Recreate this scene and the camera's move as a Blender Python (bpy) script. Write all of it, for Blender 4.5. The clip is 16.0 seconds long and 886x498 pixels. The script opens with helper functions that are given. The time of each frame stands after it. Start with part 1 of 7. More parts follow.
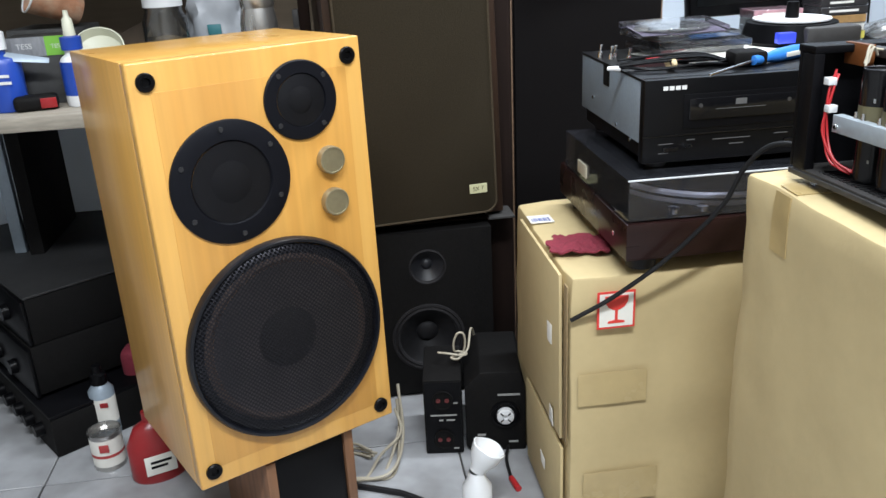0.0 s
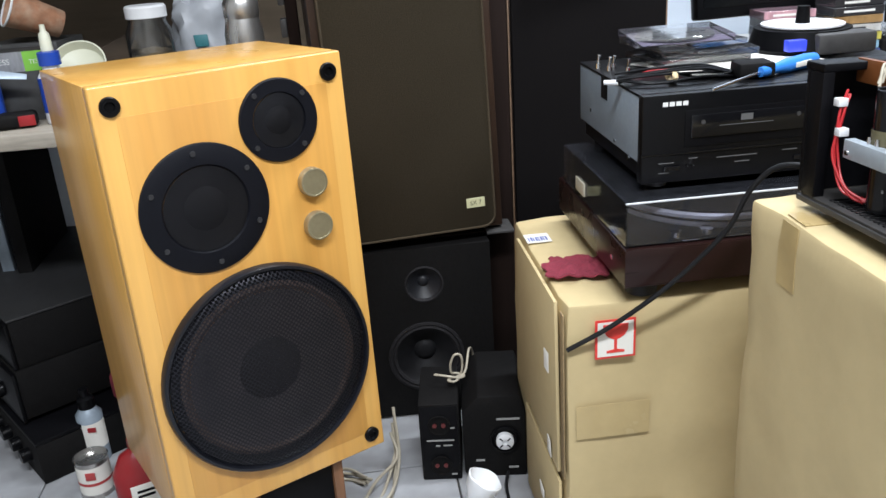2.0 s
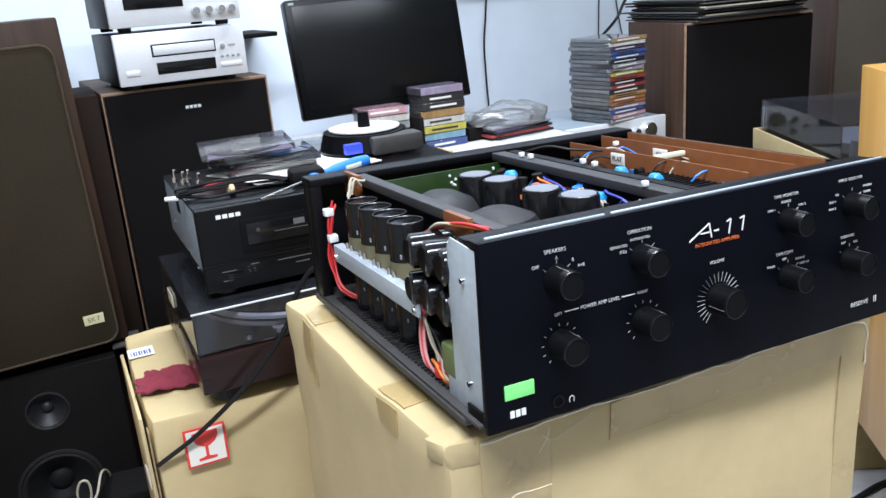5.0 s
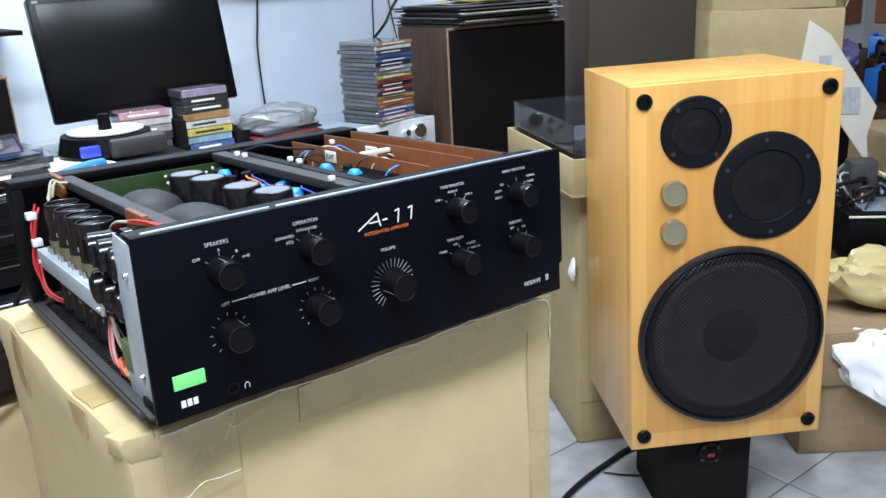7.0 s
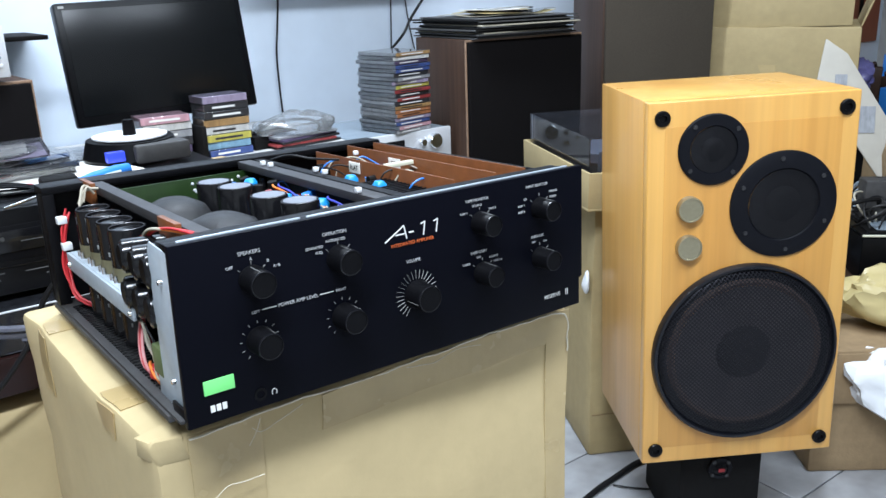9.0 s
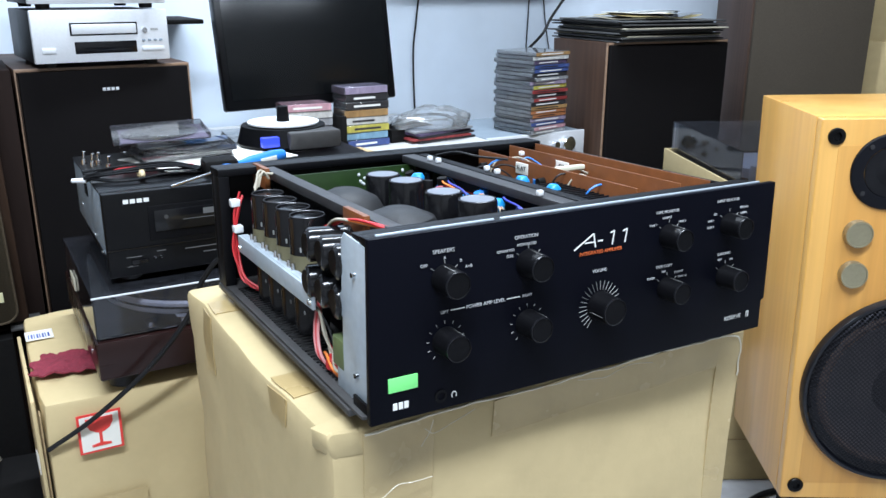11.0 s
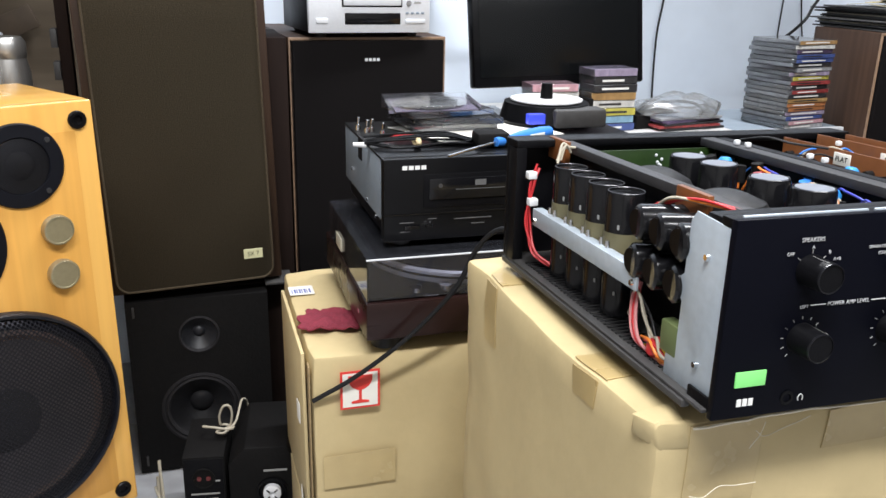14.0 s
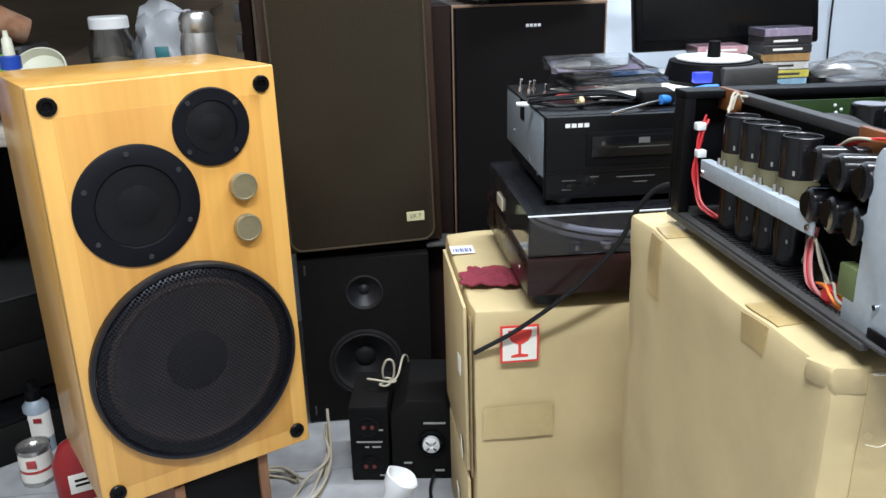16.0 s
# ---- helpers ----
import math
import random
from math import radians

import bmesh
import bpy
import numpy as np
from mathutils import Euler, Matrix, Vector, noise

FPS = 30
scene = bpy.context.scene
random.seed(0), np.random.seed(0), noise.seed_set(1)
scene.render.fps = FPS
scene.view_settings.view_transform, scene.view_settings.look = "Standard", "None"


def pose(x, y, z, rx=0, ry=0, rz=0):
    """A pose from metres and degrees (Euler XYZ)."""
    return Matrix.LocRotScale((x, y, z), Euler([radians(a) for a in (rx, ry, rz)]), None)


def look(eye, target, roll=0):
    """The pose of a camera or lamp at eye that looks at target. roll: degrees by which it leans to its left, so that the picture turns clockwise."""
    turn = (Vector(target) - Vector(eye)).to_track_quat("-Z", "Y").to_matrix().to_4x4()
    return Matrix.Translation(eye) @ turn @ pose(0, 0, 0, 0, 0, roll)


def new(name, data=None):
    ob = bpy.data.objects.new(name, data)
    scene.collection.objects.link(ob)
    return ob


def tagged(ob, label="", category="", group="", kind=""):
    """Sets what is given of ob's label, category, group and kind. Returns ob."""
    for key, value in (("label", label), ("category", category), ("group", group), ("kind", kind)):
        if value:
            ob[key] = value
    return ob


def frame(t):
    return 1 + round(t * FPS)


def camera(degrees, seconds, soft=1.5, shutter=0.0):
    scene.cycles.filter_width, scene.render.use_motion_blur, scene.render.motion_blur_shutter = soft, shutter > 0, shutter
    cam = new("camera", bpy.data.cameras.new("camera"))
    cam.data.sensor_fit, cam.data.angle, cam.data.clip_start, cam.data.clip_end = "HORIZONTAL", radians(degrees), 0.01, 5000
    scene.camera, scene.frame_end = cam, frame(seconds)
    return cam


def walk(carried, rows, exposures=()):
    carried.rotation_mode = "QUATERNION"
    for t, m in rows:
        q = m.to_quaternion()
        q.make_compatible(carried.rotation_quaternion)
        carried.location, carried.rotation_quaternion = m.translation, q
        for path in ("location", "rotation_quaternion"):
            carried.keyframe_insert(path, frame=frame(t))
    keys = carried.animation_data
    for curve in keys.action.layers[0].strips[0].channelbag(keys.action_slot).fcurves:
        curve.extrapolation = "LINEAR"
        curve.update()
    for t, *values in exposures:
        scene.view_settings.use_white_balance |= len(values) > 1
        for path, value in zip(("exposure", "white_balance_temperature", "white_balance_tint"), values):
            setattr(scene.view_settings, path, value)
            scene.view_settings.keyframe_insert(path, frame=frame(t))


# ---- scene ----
# ---- camera ----
cam = camera(55.70, 16.0, soft=1.5)
PATH = [
    (0, (-0.5038, -0.4583, 0.9554), (-0.2806, 1.3939, 0.2346), -2.79),
    (0.5, (-0.4716, -0.4184, 0.9612), (-0.2677, 1.4312, 0.2282), -3.38),
    (1, (-0.4493, -0.3873, 0.9671), (-0.2366, 1.4629, 0.2380), -3.07),
    (1.5, (-0.4573, -0.3782, 0.9730), (-0.2571, 1.4735, 0.2440), -2.86),
    (2, (-0.4533, -0.3861, 0.9715), (-0.2708, 1.4657, 0.2385), -3.77),
    (2.5, (-0.4244, -0.3973, 0.9844), (-0.1751, 1.4581, 0.2804), -4.31),
    (3, (-0.3801, -0.4024, 0.9940), (0.0109, 1.4425, 0.3282), -4.27),
    (3.5, (-0.3423, -0.4241, 1.0030), (0.1912, 1.3942, 0.3635), -4.02),
    (3.7, (-0.3261, -0.4317, 1.0022), (0.2636, 1.3731, 0.3737), -3.81),
    (5.8, (-0.1937, -0.5308, 1.0143), (0.7363, 1.1392, 0.4260), -5.19),
    (6, (-0.1824, -0.5421, 1.0104), (0.8024, 1.0954, 0.4197), -5.09),
    (6.5, (-0.1639, -0.5657, 1.0028), (0.9339, 0.9886, 0.3870), -3.78),
    (7, (-0.1553, -0.5813, 1.0037), (0.9872, 0.9384, 0.3832), -2.96),
    (7.5, (-0.1519, -0.5853, 1.0053), (1.0052, 0.9263, 0.3918), -2.81),
    (8, (-0.1531, -0.5961, 1.0125), (1.0098, 0.9163, 0.4121), -2.89),
    (8.2, (-0.1560, -0.5972, 1.0129), (1.0096, 0.9150, 0.4173), -2.92),
    (10.3, (-0.2093, -0.5348, 1.0117), (0.7962, 1.0788, 0.3908), 0.11),
    (10.5, (-0.2144, -0.5294, 1.0101), (0.7726, 1.0977, 0.3952), -0.00),
    (11, (-0.2261, -0.5199, 1.0119), (0.7163, 1.1384, 0.4103), 0.24),
    (11.5, (-0.2434, -0.5058, 1.0131), (0.6501, 1.1823, 0.4198), 0.76),
    (12, (-0.2600, -0.4931, 1.0100), (0.5763, 1.2240, 0.4166), 1.14),
    (12.5, (-0.2771, -0.4817, 1.0069), (0.5023, 1.2605, 0.4094), 1.63),
    (13, (-0.2940, -0.4691, 1.0039), (0.4302, 1.2951, 0.4016), 1.81),
    (13.5, (-0.3164, -0.4567, 0.9986), (0.3285, 1.3340, 0.3842), 1.75),
    (14, (-0.3303, -0.4479, 0.9908), (0.2223, 1.3670, 0.3578), 1.29),
    (14.5, (-0.3440, -0.4419, 0.9816), (0.0972, 1.3969, 0.3303), 0.54),
    (15, (-0.3603, -0.4548, 0.9791), (-0.0277, 1.4030, 0.3176), 0.04),
    (15.5, (-0.3610, -0.4677, 0.9719), (-0.1066, 1.3988, 0.3002), -0.85),
    (16, (-0.3526, -0.4775, 0.9683), (-0.1522, 1.3934, 0.2904), -1.39),
]
# the clip's camera turns a little cooler over the amplifier, warmer on the way back
TINTS = [(0, 0, 6500, 13), (3.5, 0, 6400, 16), (7, 0, 6080, 13), (11, 0, 5960, 12), (12.3, 0, 6350, 14), (13.5, 0, 6900, 17), (16, 0, 6430, 13)]
walk(cam, [(t, look(eye, target, roll)) for t, eye, target, roll in PATH], TINTS)
# ---- end camera ----

# ---- world and lamps ----
world = bpy.data.worlds.new("room_air")
world.use_nodes = True
world.node_tree.nodes["Background"].inputs[0].default_value = (0.75, 0.85, 1.0, 1)
world.node_tree.nodes["Background"].inputs[1].default_value = 0.05
scene.world = world
scene.view_settings.exposure = 0.0


def tube_lamp(x, y, z, rz, watts, length=1.2, wide=0.16):
    data = bpy.data.lights.new("ceiling_tube", "AREA")
    data.shape, data.size, data.size_y, data.energy = "RECTANGLE", length, wide, watts
    data.color = (0.885, 0.96, 1.0)
    ob = new("ceiling_tube", data)
    ob.matrix_basis = pose(x, y, z, 0, 0, rz)
    return ob


tube_lamp(-0.56, -0.74, 2.52, 16, 92)
tube_lamp(0.85, -0.75, 2.52, 0, 40)
tube_lamp(0.50, 0.95, 2.52, 0, 54)


# ---- materials ----
def mat(name, color, rough=0.5, metal=0.0, grain=0.0, scale=30.0, stretch=(1, 1, 1), bump=0.0, bump_scale=200.0, blotch=0.0, blotch_scale=4.0, tint=None, rnd=0.0, spec=0.5, coat=0.0, rough_var=0.1):
    """A surface with fine grain, larger blotches, relief and a varied gloss."""
    m = bpy.data.materials.new(name)
    m.use_nodes = True
    nt = m.node_tree
    bsdf = nt.nodes["Principled BSDF"]
    bsdf.inputs["Roughness"].default_value, bsdf.inputs["Metallic"].default_value = rough, metal
    bsdf.inputs["Specular IOR Level"].default_value = spec
    bsdf.inputs["Coat Weight"].default_value = coat
    bsdf.inputs["Coat Roughness"].default_value = 0.15
    co = nt.nodes.new("ShaderNodeTexCoord")
    mp = nt.nodes.new("ShaderNodeMapping")
    mp.inputs["Scale"].default_value = stretch
    nt.links.new(co.outputs["Object"], mp.inputs[0])

    def nz(sc, det):
        n = nt.nodes.new("ShaderNodeTexNoise")
        n.inputs["Scale"].default_value, n.inputs["Detail"].default_value = sc, det
        nt.links.new(mp.outputs[0], n.inputs["Vector"])
        return n

    def mix(a, b, fac):
        x = nt.nodes.new("ShaderNodeMix")
        x.data_type = "RGBA"
        for s, v in ((x.inputs["A"], a), (x.inputs["B"], b)):
            if isinstance(v, tuple):
                s.default_value = v
            else:
                nt.links.new(v, s)
        nt.links.new(fac, x.inputs["Factor"])
        return x.outputs["Result"]

    def ramp(src, lo, hi, top=1.0):
        r = nt.nodes.new("ShaderNodeMapRange")
        r.inputs["From Min"].default_value, r.inputs["From Max"].default_value, r.inputs["To Max"].default_value = lo, hi, top
        nt.links.new(src, r.inputs["Value"])
        return r.outputs[0]

    c = (*color, 1)
    dark = (*[v * 0.55 for v in (tint or color)], 1)
    g, b = nz(scale, 6), nz(blotch_scale, 3)
    out = mix(c, tuple(v * (1 - grain) if i < 3 else 1 for i, v in enumerate(c)), ramp(g.outputs[0], 0.3, 0.7))
    if blotch:
        out = mix(out, dark, ramp(b.outputs[0], 0.42, 0.75, blotch))
    if rnd:
        info = nt.nodes.new("ShaderNodeObjectInfo")
        out = mix(out, dark, ramp(info.outputs["Random"], 0, 1, rnd))
    nt.links.new(out, bsdf.inputs["Base Color"])
    rv = nt.nodes.new("ShaderNodeMapRange")
    rv.inputs["To Min"].default_value, rv.inputs["To Max"].default_value = max(rough - rough_var, 0.02), min(rough + rough_var, 1)
    nt.links.new(b.outputs[0], rv.inputs["Value"])
    nt.links.new(rv.outputs[0], bsdf.inputs["Roughness"])
    if bump:
        n = nz(bump_scale, 4)
        bp = nt.nodes.new("ShaderNodeBump")
        bp.inputs["Strength"].default_value, bp.inputs["Distance"].default_value = bump, 0.002
        nt.links.new(n.outputs[0], bp.inputs["Height"])
        nt.links.new(bp.outputs[0], bsdf.inputs["Normal"])
    return m


def glow(name, color, strength, base=(0.02, 0.02, 0.02)):
    m = mat(name, base, 0.3)
    bsdf = m.node_tree.nodes["Principled BSDF"]
    bsdf.inputs["Emission Color"].default_value, bsdf.inputs["Emission Strength"].default_value = (*color, 1), strength
    return m


def clear(name, tint, gloss=0.12, rough=0.08, grey=0.0, grey_color=(0.5, 0.5, 0.5)):
    """Thin clear plastic: tinted see-through, a gloss, and a little diffuse grey haze."""
    m = bpy.data.materials.new(name)
    m.use_nodes = True
    nt = m.node_tree
    nt.nodes.clear()
    o, t, g, d = [nt.nodes.new("ShaderNode" + k) for k in ("OutputMaterial", "BsdfTransparent", "BsdfGlossy", "BsdfDiffuse")]
    t.inputs[0].default_value, g.inputs["Roughness"].default_value, d.inputs[0].default_value = (*tint, 1), rough, (*grey_color, 1)
    fr, ad, m1, m2, nz = [nt.nodes.new("ShaderNode" + k) for k in ("Fresnel", "Math", "MixShader", "MixShader", "TexNoise")]
    ad.inputs[1].default_value = gloss
    nz.inputs["Scale"].default_value = 25
    k = nt.nodes.new("ShaderNodeMath")
    k.operation = "MULTIPLY"
    k.inputs[1].default_value = grey * 2
    nt.links.new(nz.outputs[0], k.inputs[0])
    nt.links.new(fr.outputs[0], ad.inputs[0])
    nt.links.new(k.outputs[0], m1.inputs[0]), nt.links.new(t.outputs[0], m1.inputs[1]), nt.links.new(d.outputs[0], m1.inputs[2])
    nt.links.new(ad.outputs[0], m2.inputs[0]), nt.links.new(m1.outputs[0], m2.inputs[1]), nt.links.new(g.outputs[0], m2.inputs[2])
    nt.links.new(m2.outputs[0], o.inputs[0])
    return m


def perforated(name, color, hole, pitch, rough=0.4, metal=0.6, sheer=0.0):
    """A punched metal or woven sheet: rows of small round holes."""
    m = mat(name, color, rough, metal)
    nt = m.node_tree
    bsdf = nt.nodes["Principled BSDF"]
    co, v, r, x = [nt.nodes.new("ShaderNode" + k) for k in ("TexCoord", "TexVoronoi", "MapRange", "Mix")]
    v.inputs["Scale"].default_value, v.inputs["Randomness"].default_value = 1 / pitch, 0.0
    rot = nt.nodes.new("ShaderNodeMapping")
    rot.inputs["Rotation"].default_value = (0, 0.785, 0)
    rot.inputs["Scale"].default_value = (1, 0.001, 1)
    nt.links.new(co.outputs["Object"], rot.inputs[0]), nt.links.new(rot.outputs[0], v.inputs["Vector"])
    r.inputs["From Min"].default_value, r.inputs["From Max"].default_value = 0.32, 0.42
    nt.links.new(v.outputs["Distance"], r.inputs["Value"])
    x.data_type = "RGBA"
    x.inputs["A"].default_value, x.inputs["B"].default_value = (*hole, 1), (*color, 1)
    nt.links.new(r.outputs[0], x.inputs["Factor"]), nt.links.new(x.outputs["Result"], bsdf.inputs["Base Color"])
    bp = nt.nodes.new("ShaderNodeBump")
    bp.inputs["Strength"].default_value, bp.inputs["Distance"].default_value = 0.7, 0.001
    nt.links.new(r.outputs[0], bp.inputs["Height"]), nt.links.new(bp.outputs[0], bsdf.inputs["Normal"])
    if sheer:
        t, ms = nt.nodes.new("ShaderNodeBsdfTransparent"), nt.nodes.new("ShaderNodeMixShader")
        nt.links.new(r.outputs[0], ms.inputs[0]), nt.links.new(t.outputs[0], ms.inputs[1]), nt.links.new(bsdf.outputs[0], ms.inputs[2])
        nt.links.new(ms.outputs[0], nt.nodes["Material Output"].inputs[0])
    return m


CARD = mat("cardboard", (0.54, 0.425, 0.225), 0.75, grain=0.05, scale=50, bump=0.2, bump_scale=90, blotch=0.25, blotch_scale=3)
CARD2 = mat("cardboard_brown", (0.31, 0.215, 0.115), 0.8, grain=0.15, scale=60, bump=0.25, blotch=0.3, blotch_scale=4)
CARDPALE = mat("cardboard_pale", (0.42, 0.325, 0.16), 0.75, grain=0.1, scale=40, bump=0.2, blotch=0.2)
CARDIN = mat("cardboard_edge", (0.34, 0.24, 0.12), 0.9, grain=0.4, scale=300)
TAPE = mat("packing_tape", (0.49, 0.36, 0.165), 0.3, grain=0.1, scale=20, bump=0.3, bump_scale=40, blotch=0.2, blotch_scale=20)
WOOD = mat("beech_veneer", (0.74, 0.41, 0.105), 0.30, grain=0.12, scale=30, stretch=(3, 3, 0.10), blotch=0.22, blotch_scale=3.5, tint=(0.62, 0.27, 0.06), bump=0.05, bump_scale=60, coat=0.25)


def banded(m, across, low):
    """Darken a veneer in soft upright bands, as where leaves of veneer meet."""
    nt = m.node_tree
    bsdf = nt.nodes["Principled BSDF"]
    src = bsdf.inputs["Base Color"].links[0].from_socket
    co, mp, n, r, x = [nt.nodes.new("ShaderNode" + k) for k in ("TexCoord", "Mapping", "TexNoise", "MapRange", "Mix")]
    mp.inputs["Scale"].default_value = (across, across, 0.25)
    mp.inputs["Rotation"].default_value = (0, 0.03, 0)
    n.inputs["Scale"].default_value, n.inputs["Detail"].default_value = 1.0, 2.0
    r.inputs["From Min"].default_value, r.inputs["From Max"].default_value = 0.40, 0.60
    x.data_type, x.blend_type = "RGBA", "MULTIPLY"
    x.inputs["B"].default_value = (*low, 1)
    nt.links.new(co.outputs["Object"], mp.inputs[0]), nt.links.new(mp.outputs[0], n.inputs["Vector"]), nt.links.new(n.outputs[0], r.inputs["Value"])
    nt.links.new(r.outputs[0], x.inputs["Factor"]), nt.links.new(src, x.inputs["A"]), nt.links.new(x.outputs["Result"], bsdf.inputs["Base Color"])
    return m


# inner tone kept darker so the paler border paints a soft edge reflection
WOODIN = mat("beech_inner_darkened", (0.66, 0.345, 0.080), 0.36, grain=0.14, scale=30, stretch=(3, 3, 0.10), blotch=0.25, blotch_scale=3.5, tint=(0.60, 0.26, 0.06), bump=0.05, bump_scale=60, coat=0.2)
banded(WOODIN, 14, (0.92, 0.86, 0.78))
KNOBEDGE = mat("knob_edge", (0.007, 0.007, 0.009), 0.25, spec=0.3, grain=0.2, scale=300)
banded(WOOD, 14, (0.93, 0.88, 0.80))
# whitish colour that paints highlights on the clear tape
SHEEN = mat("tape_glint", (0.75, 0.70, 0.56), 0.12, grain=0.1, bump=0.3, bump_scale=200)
WALNUT = mat("walnut_veneer", (0.042, 0.022, 0.013), 0.5, spec=0.25, grain=0.5, scale=18, stretch=(4, 4, 0.25), blotch=0.3, blotch_scale=3)
DARKVENEER = mat("dark_dusty_veneer", (0.016, 0.009, 0.007), 0.75, spec=0.1, grain=0.4, scale=18, stretch=(4, 4, 0.25), blotch=0.3, blotch_scale=3)
WALNUT2 = mat("brown_veneer", (0.062, 0.034, 0.022), 0.55, spec=0.25, grain=0.4, scale=18, stretch=(4, 4, 0.25), blotch=0.3, blotch_scale=3)
TEAK = mat("worn_wood", (0.25, 0.12, 0.06), 0.5, grain=0.45, scale=20, stretch=(4, 4, 0.3), blotch=0.3)
EDGEWOOD = mat("worn_edge", (0.30, 0.19, 0.12), 0.45, grain=0.4, scale=60)
BLACK = mat("black_metal", (0.004, 0.004, 0.005), 0.42, spec=0.12, grain=0.3, scale=300, bump=0.08, bump_scale=500, blotch=0.3, blotch_scale=12)
PANEL = mat("black_panel", (0.0026, 0.0029, 0.0058), 0.42, spec=0.06, grain=0.2, scale=400, bump=0.05, bump_scale=700, blotch=0.2, blotch_scale=6)
UNITBLACK = mat("unit_black", (0.0042, 0.0042, 0.0049), 0.32, spec=0.18, grain=0.25, scale=250, bump=0.05, bump_scale=500, blotch=0.35, blotch_scale=9)
FAINTINK = mat("faint_print", (0.10, 0.10, 0.10), 0.6)
DUSTY = mat("dusty_black", (0.0075, 0.007, 0.007), 0.7, spec=0.12, grain=0.3, scale=120, bump=0.2, bump_scale=200, blotch=0.5, blotch_scale=9, tint=(0.01, 0.01, 0.01))
PLASTIC = mat("black_plastic", (0.0035, 0.0035, 0.0042), 0.32, spec=0.14, grain=0.2, scale=200, blotch=0.2)
GLOSSY = mat("black_sleeve", (0.006, 0.006, 0.007), 0.16, spec=0.35, grain=0.2, scale=80, blotch=0.2, rough_var=0.06)
RUBBER = mat("cable_rubber", (0.007, 0.007, 0.008), 0.5, spec=0.3, grain=0.2, scale=100)
SCREWD = mat("dark_screw", (0.022, 0.022, 0.024), 0.4)
WCONE = mat("woofer_cone", (0.046, 0.038, 0.041), 0.5, grain=0.3, scale=40, blotch=0.9, blotch_scale=16, tint=(0.03, 0.028, 0.03))
CONE = mat("paper_cone", (0.014, 0.013, 0.0145), 0.75, spec=0.25, grain=0.3, scale=150, bump=0.3, bump_scale=250)
FLANGE = mat("driver_flange", (0.0045, 0.005, 0.008), 0.5, spec=0.16, grain=0.25, scale=300, bump=0.15, bump_scale=600)
GRILLE = perforated("grille_mesh", (0.014, 0.014, 0.019), (0.003, 0.003, 0.003), 0.0050, rough=0.34, sheer=1)
RIM = mat("painted_rim", (0.007, 0.008, 0.012), 0.34, spec=0.4, grain=0.25, scale=300, bump=0.1, bump_scale=500)
GRILLEFINE = perforated("tweeter_mesh", (0.012, 0.0125, 0.016), (0.003, 0.003, 0.003), 0.0026, sheer=1)
CLOTHBROWN = mat("brown_grille_cloth", (0.038, 0.030, 0.019), 0.95, spec=0.1, grain=0.35, scale=420, bump=0.5, bump_scale=700, blotch=0.25, blotch_scale=3)
CLOTHGREY = mat("grey_brown_cloth", (0.072, 0.060, 0.046), 0.95, spec=0.1, grain=0.3, scale=420, bump=0.5, bump_scale=700, blotch=0.25, blotch_scale=3)
CLOTHBLACK = mat("black_grille_cloth", (0.0062, 0.0052, 0.0054), 0.95, spec=0.1, grain=0.4, scale=400, bump=0.4, bump_scale=700, blotch=0.25, blotch_scale=3)
GOLD = mat("champagne_metal", (0.40, 0.36, 0.24), 0.34, metal=0.75, grain=0.1, scale=200, blotch=0.15, blotch_scale=20)
STEEL = mat("zinc_steel", (0.50, 0.57, 0.63), 0.42, metal=0.35, grain=0.12, scale=120, blotch=0.3, blotch_scale=14, bump=0.05)
CHROME = mat("chrome", (0.75, 0.76, 0.78), 0.15, metal=1.0, grain=0.05)
BRUSHED = mat("brushed_steel", (0.55, 0.54, 0.52), 0.28, metal=0.9, grain=0.12, scale=60, stretch=(6, 6, 0.3))
SILVER = mat("silver_face", (0.72, 0.74, 0.77), 0.35, metal=0.25, grain=0.06, scale=200, blotch=0.08, blotch_scale=10)
SILVERSIDE = mat("grey_metal", (0.30, 0.36, 0.42), 0.45, metal=0.3, grain=0.1, scale=150, blotch=0.35, blotch_scale=8)
WHITEP = mat("white_plastic", (0.75, 0.76, 0.77), 0.4, grain=0.06, scale=30, blotch=0.1)
WHITEINK = mat("white_print", (0.72, 0.72, 0.70), 0.6)
PRINTINK = mat("dull_white_print", (0.46, 0.46, 0.47), 0.6)
BASEGREY = mat("dusty_base", (0.045, 0.043, 0.042), 0.6, grain=0.3, scale=80, blotch=0.4, blotch_scale=15)
DIMINK = mat("grey_print", (0.30, 0.30, 0.29), 0.6)
ORANGEINK = mat("orange_print", (0.62, 0.13, 0.03), 0.6)
REDINK = mat("red_print", (0.72, 0.05, 0.04), 0.5, grain=0.1, scale=50)
PAPER = mat("paper", (0.78, 0.76, 0.70), 0.7, grain=0.05, scale=40, blotch=0.08)
PAPERGREY = mat("old_paper", (0.48, 0.44, 0.34), 0.75, grain=0.2, scale=40, blotch=0.3, blotch_scale=10)
LABELY = mat("yellow_label", (0.62, 0.60, 0.36), 0.6, grain=0.1, scale=60, blotch=0.15)
GREENLCD = glow("green_window", (0.19, 0.78, 0.20), 0.42, (0.15, 0.5, 0.15))
BLUELCD = glow("blue_display", (0.03, 0.07, 0.9), 1.2)
BLUE = mat("blue_plastic", (0.03, 0.20, 0.62), 0.35, grain=0.1, blotch=0.15)
BLUEB = mat("blue_bottle", (0.015, 0.06, 0.36), 0.35, grain=0.1)
RED = mat("red_plastic", (0.30, 0.015, 0.018), 0.3, grain=0.1, blotch=0.2)
